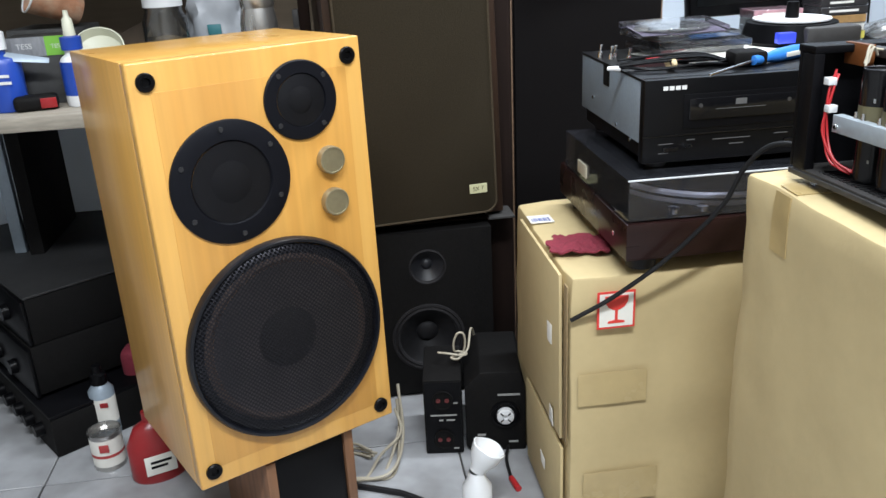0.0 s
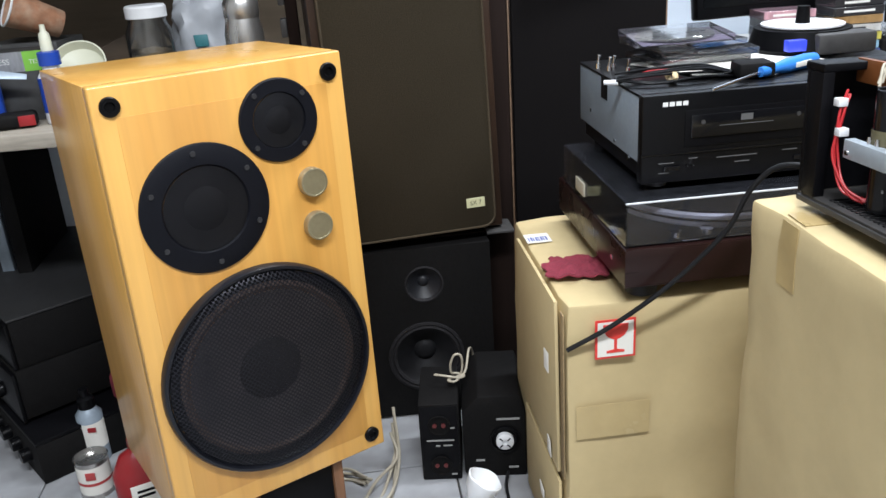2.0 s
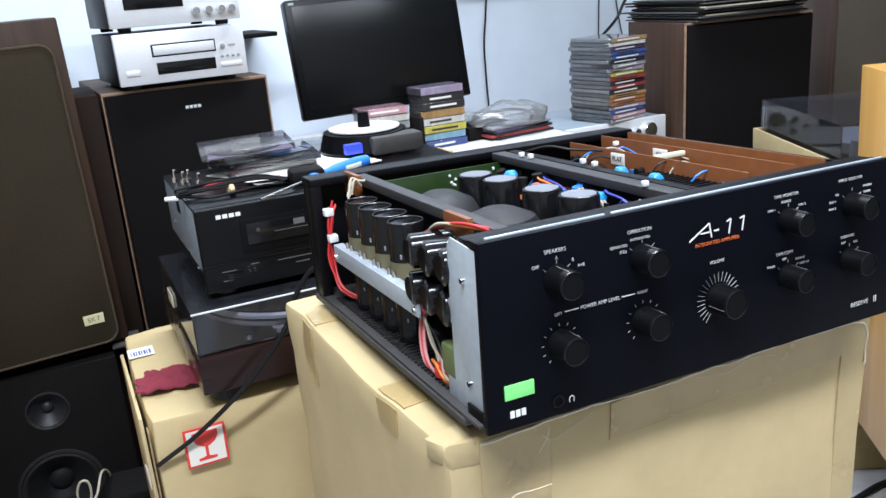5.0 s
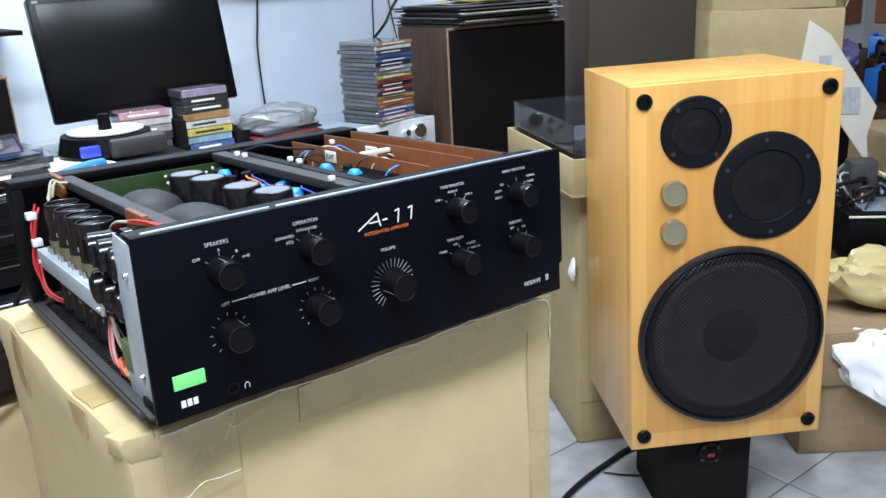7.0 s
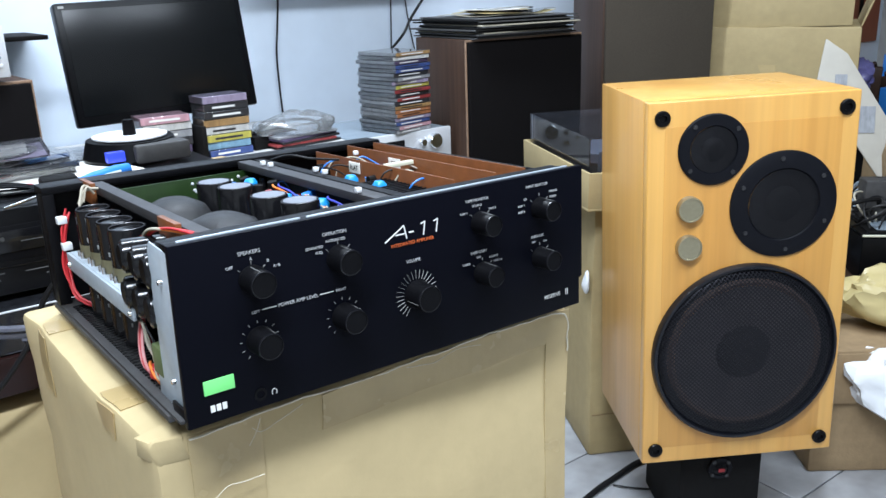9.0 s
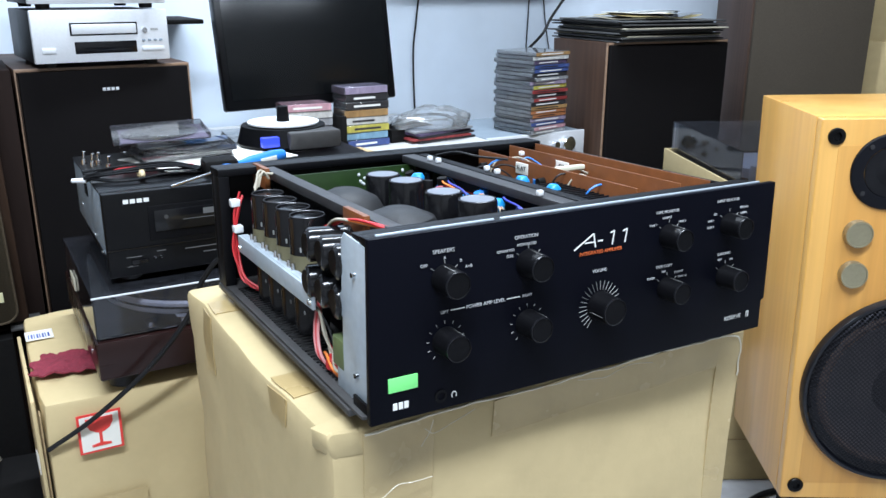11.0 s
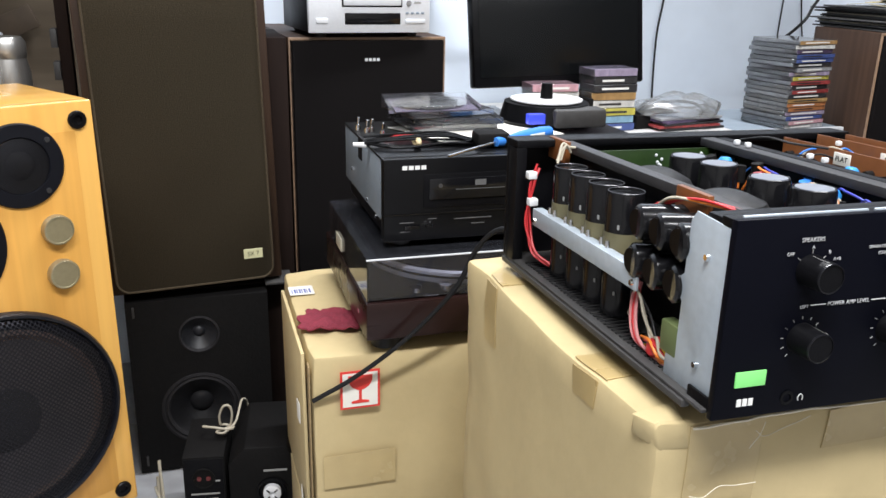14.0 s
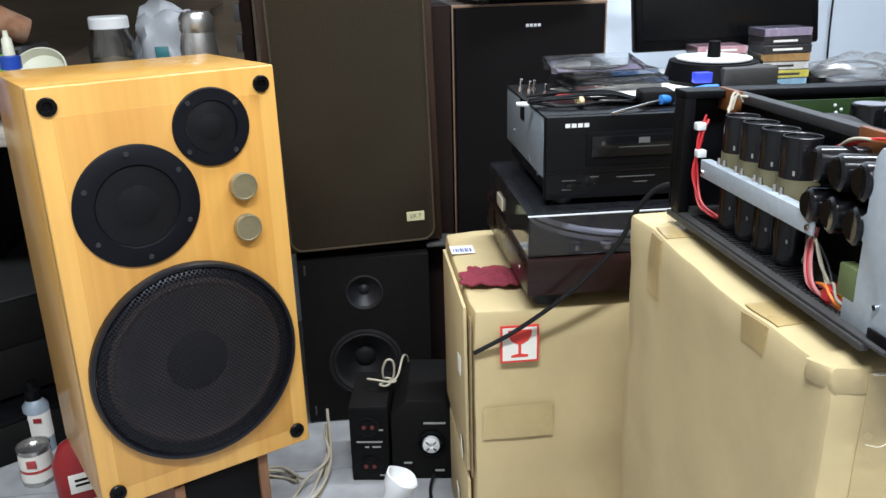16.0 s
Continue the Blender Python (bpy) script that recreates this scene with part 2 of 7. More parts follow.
REDWIRE = mat("red_wire", (0.46, 0.022, 0.026), 0.4)
ORANGEWIRE = mat("orange_wire", (0.75, 0.20, 0.03), 0.4)
YELLOWWIRE = mat("yellow_wire", (0.8, 0.55, 0.02), 0.4)
CREAMWIRE = mat("cream_wire", (0.40, 0.36, 0.28), 0.5, grain=0.1)
MAROON = mat("maroon_cloth", (0.24, 0.025, 0.045), 0.9, grain=0.3, scale=300, bump=0.5, bump_scale=500, blotch=0.3, blotch_scale=20)
PCBO = mat("brown_board", (0.185, 0.062, 0.018), 0.4, grain=0.2, scale=80, blotch=0.25, blotch_scale=20)
PCBG = mat("green_board", (0.016, 0.040, 0.008), 0.35, grain=0.3, scale=90, blotch=0.4, blotch_scale=18)
KHAKI = mat("insulating_band", (0.13, 0.115, 0.06), 0.6, grain=0.2)
CAPTOP = mat("capacitor_top", (0.20, 0.215, 0.25), 0.35, metal=0.2, grain=0.1)
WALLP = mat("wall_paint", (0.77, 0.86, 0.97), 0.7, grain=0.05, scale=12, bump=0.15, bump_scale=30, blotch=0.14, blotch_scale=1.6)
# side and back walls, coloured dark to cut the light they throw back
WALLD = mat("low_bounce_wall", (0.42, 0.41, 0.39), 0.85, grain=0.2, scale=10, bump=0.15, bump_scale=30, blotch=0.4, blotch_scale=2)
CEIL = mat("ceiling_paint", (0.62, 0.62, 0.61), 0.8, grain=0.06, blotch=0.2, blotch_scale=2)
TILE = mat("floor_tile_glaze", (0.42, 0.43, 0.45), 0.35, grain=0.22, scale=18, blotch=0.75, blotch_scale=7, tint=(0.22, 0.21, 0.20), rnd=0.2, bump=0.05, bump_scale=60, rough_var=0.2)
GROUT = mat("grout", (0.07, 0.065, 0.06), 0.9, grain=0.4, scale=80)
DESKTOP = mat("desk_top", (0.55, 0.55, 0.54), 0.5, grain=0.1, blotch=0.3, blotch_scale=8)
BENCHTOP = mat("bench_board", (0.36, 0.32, 0.26), 0.6, grain=0.3, scale=30, stretch=(1, 6, 6), blotch=0.4, blotch_scale=6)
# the grey-blue haze paints soft reflections into the smoked lid
SMOKE = clear("smoked_acrylic", (0.80, 0.80, 0.84), 0.0, 0.06, 0.035, (0.42, 0.44, 0.52))
CASE = clear("jewel_case_plastic", (0.86, 0.88, 0.9), 0.10, 0.06, 0.05, (0.7, 0.72, 0.78))
CLEARBAG = clear("thin_plastic_bag", (0.9, 0.92, 0.95), 0.10, 0.2, 0.16, (0.75, 0.78, 0.8))
PALEBAG = mat("pale_bag", (0.40, 0.42, 0.45), 0.4, grain=0.15, scale=20, bump=0.5, bump_scale=22, blotch=0.4, blotch_scale=14)
WHITEBAG = mat("white_bag", (0.80, 0.82, 0.84), 0.4, grain=0.05, bump=0.3, bump_scale=15)
YELLOWBAG = mat("yellow_parcel", (0.50, 0.41, 0.19), 0.35, grain=0.2, scale=12, bump=0.4, bump_scale=18, blotch=0.2, blotch_scale=8)
DARKWOOD = mat("plinth_wood", (0.022, 0.009, 0.008), 0.28, spec=0.3, grain=0.4, scale=14, stretch=(0.3, 4, 4), blotch=0.3)
SCREEN = mat("dark_screen", (0.004, 0.0045, 0.005), 0.25, spec=0.2, grain=0.1, scale=4, rough_var=0.08)
BANNER = mat("orange_banner", (0.42, 0.15, 0.075), 0.7, grain=0.1, blotch=0.2)
CUPM = mat("printed_cup", (0.42, 0.20, 0.11), 0.6, grain=0.4, scale=60, blotch=0.6, blotch_scale=40, tint=(0.9, 0.7, 0.5))
CREAM = mat("cream_plastic", (0.66, 0.66, 0.52), 0.45, grain=0.06, blotch=0.1)
TIECREAM = mat("cream_tie", (0.46, 0.36, 0.20), 0.5)
GREENL = mat("green_print", (0.20, 0.50, 0.06), 0.5)
DARKBOX = mat("dark_printed_box", (0.06, 0.06, 0.06), 0.5, grain=0.3, scale=40, blotch=0.3, blotch_scale=30)
GLASSJ = clear("jar_glass", (0.85, 0.88, 0.86), 0.08, 0.04, 0.04)
NUTS = mat("jar_contents", (0.22, 0.15, 0.08), 0.8, grain=0.6, scale=50, bump=0.6, bump_scale=60)


def tinted(name, color, rough=0.45):
    return mat(name, color, rough, grain=0.45, scale=130, stretch=(1, 1, 0.3), blotch=0.6, blotch_scale=75, rnd=0.25)


SPINES = [tinted("spine_" + n, c) for n, c in (
    ("lavender", (0.36, 0.30, 0.42)), ("dark", (0.03, 0.03, 0.035)), ("tan", (0.42, 0.25, 0.10)), ("white", (0.72, 0.72, 0.70)), ("yellow", (0.58, 0.52, 0.10)),
    ("sky", (0.26, 0.46, 0.62)), ("blue", (0.06, 0.10, 0.30)), ("red", (0.34, 0.05, 0.05)), ("orange", (0.50, 0.20, 0.08)), ("grey", (0.35, 0.36, 0.38)), ("purple", (0.085, 0.06, 0.12)), ("pink", (0.62, 0.35, 0.40)))]


# ---- mesh tools ----
def B():
    return bmesh.new()


def box(bm, lo, hi, bev=0.0, seg=2, m=None):
    lo, hi = Vector(lo), Vector(hi)
    mm = Matrix.Translation((lo + hi) / 2) @ Matrix.Diagonal((*(hi - lo), 1))
    made = bmesh.ops.create_cube(bm, size=1, matrix=mm)["verts"]
    if bev:
        made = bmesh.ops.bevel(bm, geom=list({e for v in made for e in v.link_edges}), offset=bev, segments=seg, affect="EDGES", profile=0.5)["verts"]
    if m is not None:
        bmesh.ops.transform(bm, matrix=m, verts=list(made) if not bev else list({v for v in made}))
    return bm


def cyl(bm, a, b, r, r2=None, n=20):
    a, b = Vector(a), Vector(b)
    d = b - a
    q = d.to_track_quat("Z", "Y").to_matrix().to_4x4()
    bmesh.ops.create_cone(bm, cap_ends=True, segments=n, radius1=r, radius2=r if r2 is None else r2, depth=d.length, matrix=Matrix.Translation((a + b) / 2) @ q)
    return bm


def lathe(bm, profile, m=None, n=32):
    """Turn a profile of (radius, height) round the local z axis."""
    m = m or Matrix()
    rings = []
    for r, z in profile:
        if r < 1e-6:
            rings.append([bm.verts.new(m @ Vector((0, 0, z)))])
        else:
            rings.append([bm.verts.new(m @ Vector((r * math.cos(2 * math.pi * i / n), r * math.sin(2 * math.pi * i / n), z))) for i in range(n)])
    for p, q in zip(rings, rings[1:]):
        for i in range(n):
            j = (i + 1) % n
            f = [p[i % len(p)], p[j % len(p)], q[j % len(q)], q[i % len(q)]]
            f = list(dict.fromkeys(f))
            if len(f) > 2:
                bm.faces.new(f)
    return bm


def smooth_line(pts, steps=8):
    p = [Vector(v) for v in pts]
    p = [2 * p[0] - p[1]] + p + [2 * p[-1] - p[-2]]
    out = []
    for a, b, c, d in zip(p, p[1:], p[2:], p[3:]):
        for k in range(steps):
            t = k / steps
            out.append(0.5 * (2 * b + (c - a) * t + (2 * a - 5 * b + 4 * c - d) * t * t + (3 * b - a - 3 * c + d) * t ** 3))
    return out + [p[-2]]


def tube(bm, pts, r, n=8, steps=8):
    line = smooth_line(pts, steps)
    rings, side = [], None
    for i, v in enumerate(line):
        d = (line[min(i + 1, len(line) - 1)] - line[max(i - 1, 0)]).normalized()
        side = d.orthogonal().normalized() if side is None else (side - d * side.dot(d)).normalized()
        up = d.cross(side)
        rings.append([bm.verts.new(v + r * (math.cos(2 * math.pi * k / n) * side + math.sin(2 * math.pi * k / n) * up)) for k in range(n)])
    for p, q in zip(rings, rings[1:]):
        for k in range(n):
            bm.faces.new((p[k], p[(k + 1) % n], q[(k + 1) % n], q[k]))
    bm.faces.new(rings[0][::-1]), bm.faces.new(rings[-1])
    return bm


def plate(bm, outline, y0, y1, bev=0.0):
    """An outline of (x, z) made into a plate from y0 back to y1."""
    f = [bm.verts.new((x, y0, z)) for x, z in outline]
    k = [bm.verts.new((x, y1, z)) for x, z in outline]
    n = len(f)
    bm.faces.new(f), bm.faces.new(k[::-1])
    for i in range(n):
        bm.faces.new((f[i], k[i], k[(i + 1) % n], f[(i + 1) % n]))
    bmesh.ops.recalc_face_normals(bm, faces=bm.faces[:])
    if bev:
        bmesh.ops.bevel(bm, geom=bm.edges[:], offset=bev, segments=2, affect="EDGES", profile=0.5)
    return bm


def lid_shell(lo, hi, thick=0.003):
    """A moulded lid: a box open below, with walls of one thickness."""
    bm = box(B(), lo, hi)
    bmesh.ops.delete(bm, geom=[f for f in bm.faces if f.normal.z < -0.9], context="FACES")
    bmesh.ops.solidify(bm, geom=bm.faces[:], thickness=thick)
    return bm


def rough_up(bm, amount, scale, seed=0.0):
    for v in bm.verts:
        v.co += amount * noise.noise_vector(v.co * scale + Vector((seed, seed * 1.7, 3.1)))
    return bm


def part(name, bm, material, parent=None, label="", m=None):
    me = bpy.data.meshes.new(name)
    bm.to_mesh(me)
    bm.free()
    me.materials.append(material)
    me.shade_smooth()
    me.set_sharp_from_angle(angle=radians(38))
    ob = new(name, me)
    if parent is not None:
        ob.parent = parent
    if m is not None:
        ob.matrix_basis = m
    return tagged(ob, label)


def thing(name, label, category, m, group="", kind=""):
    ob = new(name)
    ob.empty_display_size = 0.05
    ob.matrix_basis = m
    return tagged(ob, label, category, group, kind)


def words(name, text, size, material, parent, m, align="CENTER", thick=0.0002):
    cu = bpy.data.curves.new(name, "FONT")
    cu.body, cu.size, cu.align_x, cu.align_y, cu.extrude = text, size * 0.76, align, "CENTER", thick
    cu.offset = -size * 0.006
    tmp = bpy.data.objects.new("tmp_text", cu)
    scene.collection.objects.link(tmp)
    me = bpy.data.meshes.new_from_object(tmp.evaluated_get(bpy.context.evaluated_depsgraph_get()))
    bpy.data.objects.remove(tmp)
    me.materials.clear()
    me.materials.append(material)
    ob = new(name, me)
    ob.parent, ob.matrix_basis = parent, m
    return ob


def on_front(x, z, y=-0.0006, tilt=0.0):
    """The pose of flat print that faces -y at x, z on a front."""
    return pose(x, y, z, 90, tilt, 0)


# ---- the room ----
X0, X1, Y0, Y1, ZC = -2.3, 4.4, -2.2, 1.68, 2.62
floor = tagged(part("floor", box(B(), (X0 - 0.2, Y0 - 0.2, -0.12), (X1 + 0.2, Y1 + 0.2, -0.006)), GROUT), "stained pale grey tiled floor with dark joints", "floor", kind="structure")
tagged(part("wall_north", box(B(), (X0, Y1, -0.006), (X1, Y1 + 0.2, ZC)), WALLP), "pale bluish white painted wall behind the desk", "wall", kind="structure")
tagged(part("wall_west", box(B(), (X0 - 0.2, Y0, -0.006), (X0, Y1 + 0.2, ZC)), WALLD), "grey side wall, colour darkened to cut reflected light", "wall", kind="structure")
tagged(part("wall_east", box(B(), (X1, Y0, -0.006), (X1 + 0.2, Y1 + 0.2, ZC)), WALLD), "grey side wall, colour darkened to cut reflected light", "wall", kind="structure")
tagged(part("wall_south", box(B(), (X0 - 0.2, Y0 - 0.2, -0.006), (X1 + 0.2, Y0, ZC)), WALLD), "unseen wall behind the viewer, darkened to cut reflections", "wall", kind="structure")
tagged(part("ceiling", box(B(), (X0 - 0.2, Y0 - 0.2, ZC), (X1 + 0.2, Y1 + 0.2, ZC + 0.15)), CEIL), "plain off-white ceiling", "ceiling", kind="structure")


# ---- three-way loudspeakers ----
def driver(parent, name, cx, cz, r, kind, label, y=0.0):
    """A driver on a front that faces -y: flange, surround, cone, cap, mesh."""
    m = Matrix.Translation((cx, y, cz)) @ Matrix.Rotation(radians(90), 4, "X")
    if kind == "woofer":
        rim = part(name, lathe(B(), [(r, -0.002), (r, 0.010), (r * 0.985, 0.0145), (r * 0.96, 0.0145), (r * 0.945, 0.0085), (r * 0.935, 0.0005)], m, 64), RIM, parent, label)
        part("cone", lathe(B(), [(r * 0.76, 0.0066), (r * 0.70, 0.0052), (r * 0.36, 0.0012), (0, 0.0008)], m, 48), WCONE, rim)
        part("surround", lathe(B(), [(r * 0.84, 0.0052), (r * 0.80, 0.0088), (r * 0.76, 0.0062)], m, 48), SURROUND, rim, "dull brown foam surround")
        part("basket", lathe(B(), [(r * 0.935, 0.0030), (r * 0.84, 0.0050)], m, 48), FLANGE, rim)
        part("dust_cap", lathe(B(), [(r * 0.30, 0.0013), (r * 0.22, 0.0062), (r * 0.10, 0.0092), (0, 0.0098)], m, 32), CONE, rim)
        part("mesh_cover", lathe(B(), [(r * 0.945, 0.0105), (r * 0.90, 0.0160), (r * 0.82, 0.0185), (r * 0.5, 0.0200), (0, 0.0205)], m, 64), GRILLE, rim, "punched black metal mesh cover")
        return rim
    rim = part(name, lathe(B(), [(r, -0.002), (r, 0.0035), (r * 0.97, 0.005), (r * 0.68, 0.0055), (r * 0.64, 0.0004)], m, 56), FLANGE, parent, label)
    part("cone", lathe(B(), [(r * 0.65, 0.0030), (r * 0.4, 0.0009), (0, 0.0006)], m, 40), CONE, rim)
    part("dome", lathe(B(), [(r * 0.34, 0.0010), (r * 0.28, 0.0045), (r * 0.15, 0.0075), (0, 0.0082)], m, 32), CONE, rim)
    part("mesh_cover", lathe(B(), [(r * 0.65, 0.0042), (r * 0.4, 0.0086), (0, 0.0108)], m, 40), GRILLEFINE, rim, "fine black mesh cover")
    count = 6 if kind == "mid" else 4
    for k in range(count):
        a = radians(95 + 360 / count * k if kind == "mid" else 40 + 90 * k)
        px, pz = cx + 0.86 * r * math.cos(a), cz + 0.86 * r * math.sin(a)
        part("screw", cyl(B(), (px, y - 0.0045, pz), (px, y - 0.0072, pz), 0.0040, 0.0034, 12), SCREWD, rim)
    return rim


SURROUND = mat("foam_surround", (0.060, 0.038, 0.030), 0.8, grain=0.2, blotch=0.2, blotch_scale=20)
SPW, SPD, SPH = 0.338, 0.280, 0.630


def three_way(m, mirror, label):
    s = thing("loudspeaker", label, "loudspeaker", m, "pair of wooden three-way loudspeakers")
    part("cabinet", box(B(), (0, 0.0225, 0), (SPW, SPD, SPH), 0.0015), WOOD, s)
    part("front_baffle", box(B(), (0, 0, 0), (SPW, 0.022, SPH), 0.003, 3), WOOD, s)
    part("inner_veneer", box(B(), (0.027, -0.0005, 0.030), (SPW - 0.027, 0.001, SPH - 0.040), 0.0004), WOODIN, s, "redder inner veneer, darkened to paint the border's reflection")
    u = (lambda f: f * SPW) if mirror else (lambda f: (1 - f) * SPW)
    v = lambda f: (1 - f) * SPH
    driver(s, "tweeter", u(0.308), v(0.125), 0.0565, "tweeter", "round black tweeter")
    driver(s, "midrange", u(0.657), v(0.278), 0.0875, "mid", "round black midrange driver")
    driver(s, "woofer", u(0.503), v(0.681), 0.158, "woofer", "large black woofer behind mesh")
    for f in (0.2726, 0.3742):
        mm = Matrix.Translation((u(0.203), 0, v(f))) @ Matrix.Rotation(radians(90), 4, "X")
        part("level_knob", lathe(B(), [(0.0208, 0), (0.0208, 0.010), (0.0198, 0.0125), (0.018, 0.0128), (0.0175, 0.0118), (0, 0.0122)], mm, 36), GOLD, s, "champagne metal level knob")
    for a in (0.0665, 0.9335):
        for b in (0.041, 0.959):
            mm = Matrix.Translation((a * SPW, 0, v(b))) @ Matrix.Rotation(radians(90), 4, "X")
            part("grille_socket", lathe(B(), [(0.0125, -0.001), (0.0125, 0.003), (0.011, 0.0045), (0.0065, 0.0045), (0.005, 0.0006), (0, 0.0006)], mm, 24), PLASTIC, s, "black round grille socket")
    return s


three_way(pose(-0.7529, 0.6233, 0.1824, -1.61, 0.15, 28.0), False, "golden beech three-way loudspeaker on a small dark stand")
three_way(pose(0.8580, 0.2516, 0.2001, -0.25, -1.36, -32.85), True, "golden beech three-way loudspeaker standing on a black box")

# the small speaker under the first one, dark with wooden sides
s = thing("stand_speaker", "small black speaker with wooden sides used as a stand", "loudspeaker", pose(-0.664, 0.682, 0, 0, 0, 30))
part("front", box(B(), (0.018, 0.004, 0), (0.142, 0.18, 0.171), 0.002), PLASTIC, s)
for x in (0, 0.143):
    part("side_panel", box(B(), (x, 0, 0), (x + 0.017, 0.185, 0.1725), 0.002), TEAK, s, "worn reddish wood side panel")
part("badge", box(B(), (0.03, 0.0028, 0.02), (0.045, 0.0038, 0.06)), DIMINK, s)
s = thing("stand_speaker", "small black speaker box under a wooden loudspeaker", "loudspeaker", pose(0.955, 0.242, 0, 0, 0, -33.5))
part("cabinet", box(B(), (0, 0, 0), (0.150, 0.2, 0.1965), 0.003), DUSTY, s)
driver(s, "tweeter", 0.072, 0.155, 0.022, "tweeter", "small round tweeter with a red mark")
part("red_mark", box(B(), (0.066, -0.0125, 0.152), (0.078, -0.0115, 0.159), 0.0004), RED, s, "red terminal mark")


# ---- the opened amplifier on its carton ----
def crease(co, warp, seed):
    """How far a carton's wall stands off its plane: broad bulges and small dents."""
    inner = min(1, max(0, co.z) / 0.1)
    return inner * warp * noise.noise_vector(co * 5 + Vector((seed, 0, 0))) + inner * warp * 0.4 * noise.noise_vector(co * 22 + Vector((seed, 5, 0)))


def carton(name, label, m, sx, sy, sz, material=CARD, seed=0.0, warp=0.004, group="", cuts=9, shape=None):
    c = thing(name, label, "box", m, group)
    bm = box(B(), (0, 0, 0), (sx, sy, sz), 0.006, 2)
    bmesh.ops.subdivide_edges(bm, edges=[e for e in bm.edges if e.calc_length() > 0.1], cuts=cuts, use_grid_fill=True)
    for v in bm.verts:
        v.co += crease(v.co, warp, seed)
        if shape:
            v.co += shape(v.co)
    part("body", bm, material, c)
    return c


def tape(parent, lo, hi, seed=1.0, material=None, label="strip of brown packing tape", crumple=0.0005, skin=None):
    bm = box(B(), lo, hi)
    bmesh.ops.subdivide_edges(bm, edges=[e for e in bm.edges if e.calc_length() > 0.03], cuts=9, use_grid_fill=True)
    if skin:
        for v in bm.verts:
            v.co += skin(v.co)
    part("tape", rough_up(bm, crumple, 30, seed), material or TAPE, parent, label)


def slump(co):
    """The amplifier's carton sags at the far corner and bulges on its open side."""
    back, open_side = max(0, co.y / 0.415), max(0, 1 - co.x / 0.2)
    return Vector((-0.010 * back * open_side * min(1, co.z / 0.3), 0, -0.008 * back * open_side if co.z > 0.6 else 0))


def skin_a(co):
    off = crease(co, 0.0055, 2.0)
    return off + slump(co + off)


A = carton("cardboard_box", "tall tan cardboard box with taped edges carrying the amplifier", pose(-0.016, 0.030, 0), 0.459, 0.415, 0.671, CARD, 2.0, 0.0055, cuts=23, shape=slump)
tape(A, (-0.0012, 0.318, 0.590), (-0.0004, 0.352, 0.668), 5, skin=skin_a)
tape(A, (0.004, 0.316, 0.6714), (0.06, 0.353, 0.6722), 6, skin=skin_a)
tape(A, (0.004, 0.085, 0.6714), (0.10, 0.135, 0.6722), 4, skin=skin_a)
tape(A, (-0.0012, 0.090, 0.640), (-0.0004, 0.130, 0.668), 9, skin=skin_a)
tape(A, (0.028, -0.0012, 0.30), (0.092, -0.0004, 0.668), 7, CARDSHEEN := mat("clear_tape", (0.50, 0.385, 0.195), 0.25, grain=0.1, scale=20, bump=0.5, bump_scale=45, blotch=0.15, blotch_scale=25), "wrinkled clear tape", 0.0006, skin_a)
tape(A, (0.428, -0.0016, 0.02), (0.4585, -0.0004, 0.670), 8, CARDSHEEN, "wrinkled clear tape", 0.0028, skin_a)
tape(A, (0.150, -0.0012, 0.632), (0.428, -0.0004, 0.668), 10, CARDSHEEN, "wrinkled clear tape", 0.0007, skin_a)
# pale thin tubes paint the glints along the tape's edge and wrinkles
part("tape_edge", rough_up(tube(B(), [(0.03, -0.004, 0.668), (0.12, -0.006, 0.672), (0.22, -0.004, 0.669), (0.33, -0.007, 0.673), (0.43, -0.005, 0.670), (0.455, -0.006, 0.66), (0.456, -0.004, 0.62)], 0.0009, 6), 0.002, 60), SHEEN, A, "loose tape edge, coloured pale to paint its glint")
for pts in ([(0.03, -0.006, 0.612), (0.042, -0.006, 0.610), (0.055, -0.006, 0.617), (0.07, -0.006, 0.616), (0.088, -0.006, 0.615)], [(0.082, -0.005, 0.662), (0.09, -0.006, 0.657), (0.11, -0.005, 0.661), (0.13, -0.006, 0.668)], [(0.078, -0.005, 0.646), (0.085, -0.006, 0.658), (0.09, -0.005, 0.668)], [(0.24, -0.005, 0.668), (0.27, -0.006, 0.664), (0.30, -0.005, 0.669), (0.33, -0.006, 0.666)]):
    part("tape_wrinkle", rough_up(tube(B(), [(a, b - 0.0025, c) for a, b, c in pts], 0.00032, 6), 0.0012, 60), SHEEN, A, "pale line painting the glint on a tape wrinkle")
part("flap_seam", box(B(), (0.03, 0.2055, 0.6705), (0.43, 0.2085, 0.6745), 0.0005), CARDIN, A)
bm = box(B(), (-0.002, -0.002, 0.650), (0.03, 0.03, 0.674), 0.004)
part("torn_corner", rough_up(bm, 0.006, 60, 2), CARD, A, "crushed torn corner")

AW, AD, AH = 0.432, 0.408, 0.1465
amp = thing("integrated_amplifier", "black integrated amplifier with its cover off, standing on a cardboard box", "amplifier", pose(0.0012, -0.003, 0.692, -1.95, 0.55, 0))
part("front_panel", plate(B(), [(0.004, 0), (0.428, 0), (0.428, 0.028), (AW, 0.030), (AW, AH), (0.0065, AH)], 0, 0.007, 0.0012), PANEL, amp)
part("panel_trim", plate(B(), [(0.008, 0.1400), (AW - 0.012, 0.1400), (AW - 0.012, 0.1455), (0.008, 0.1455)], 0.0075, 0.020, 0.0008), BLACK, amp, "black metal edge strip")
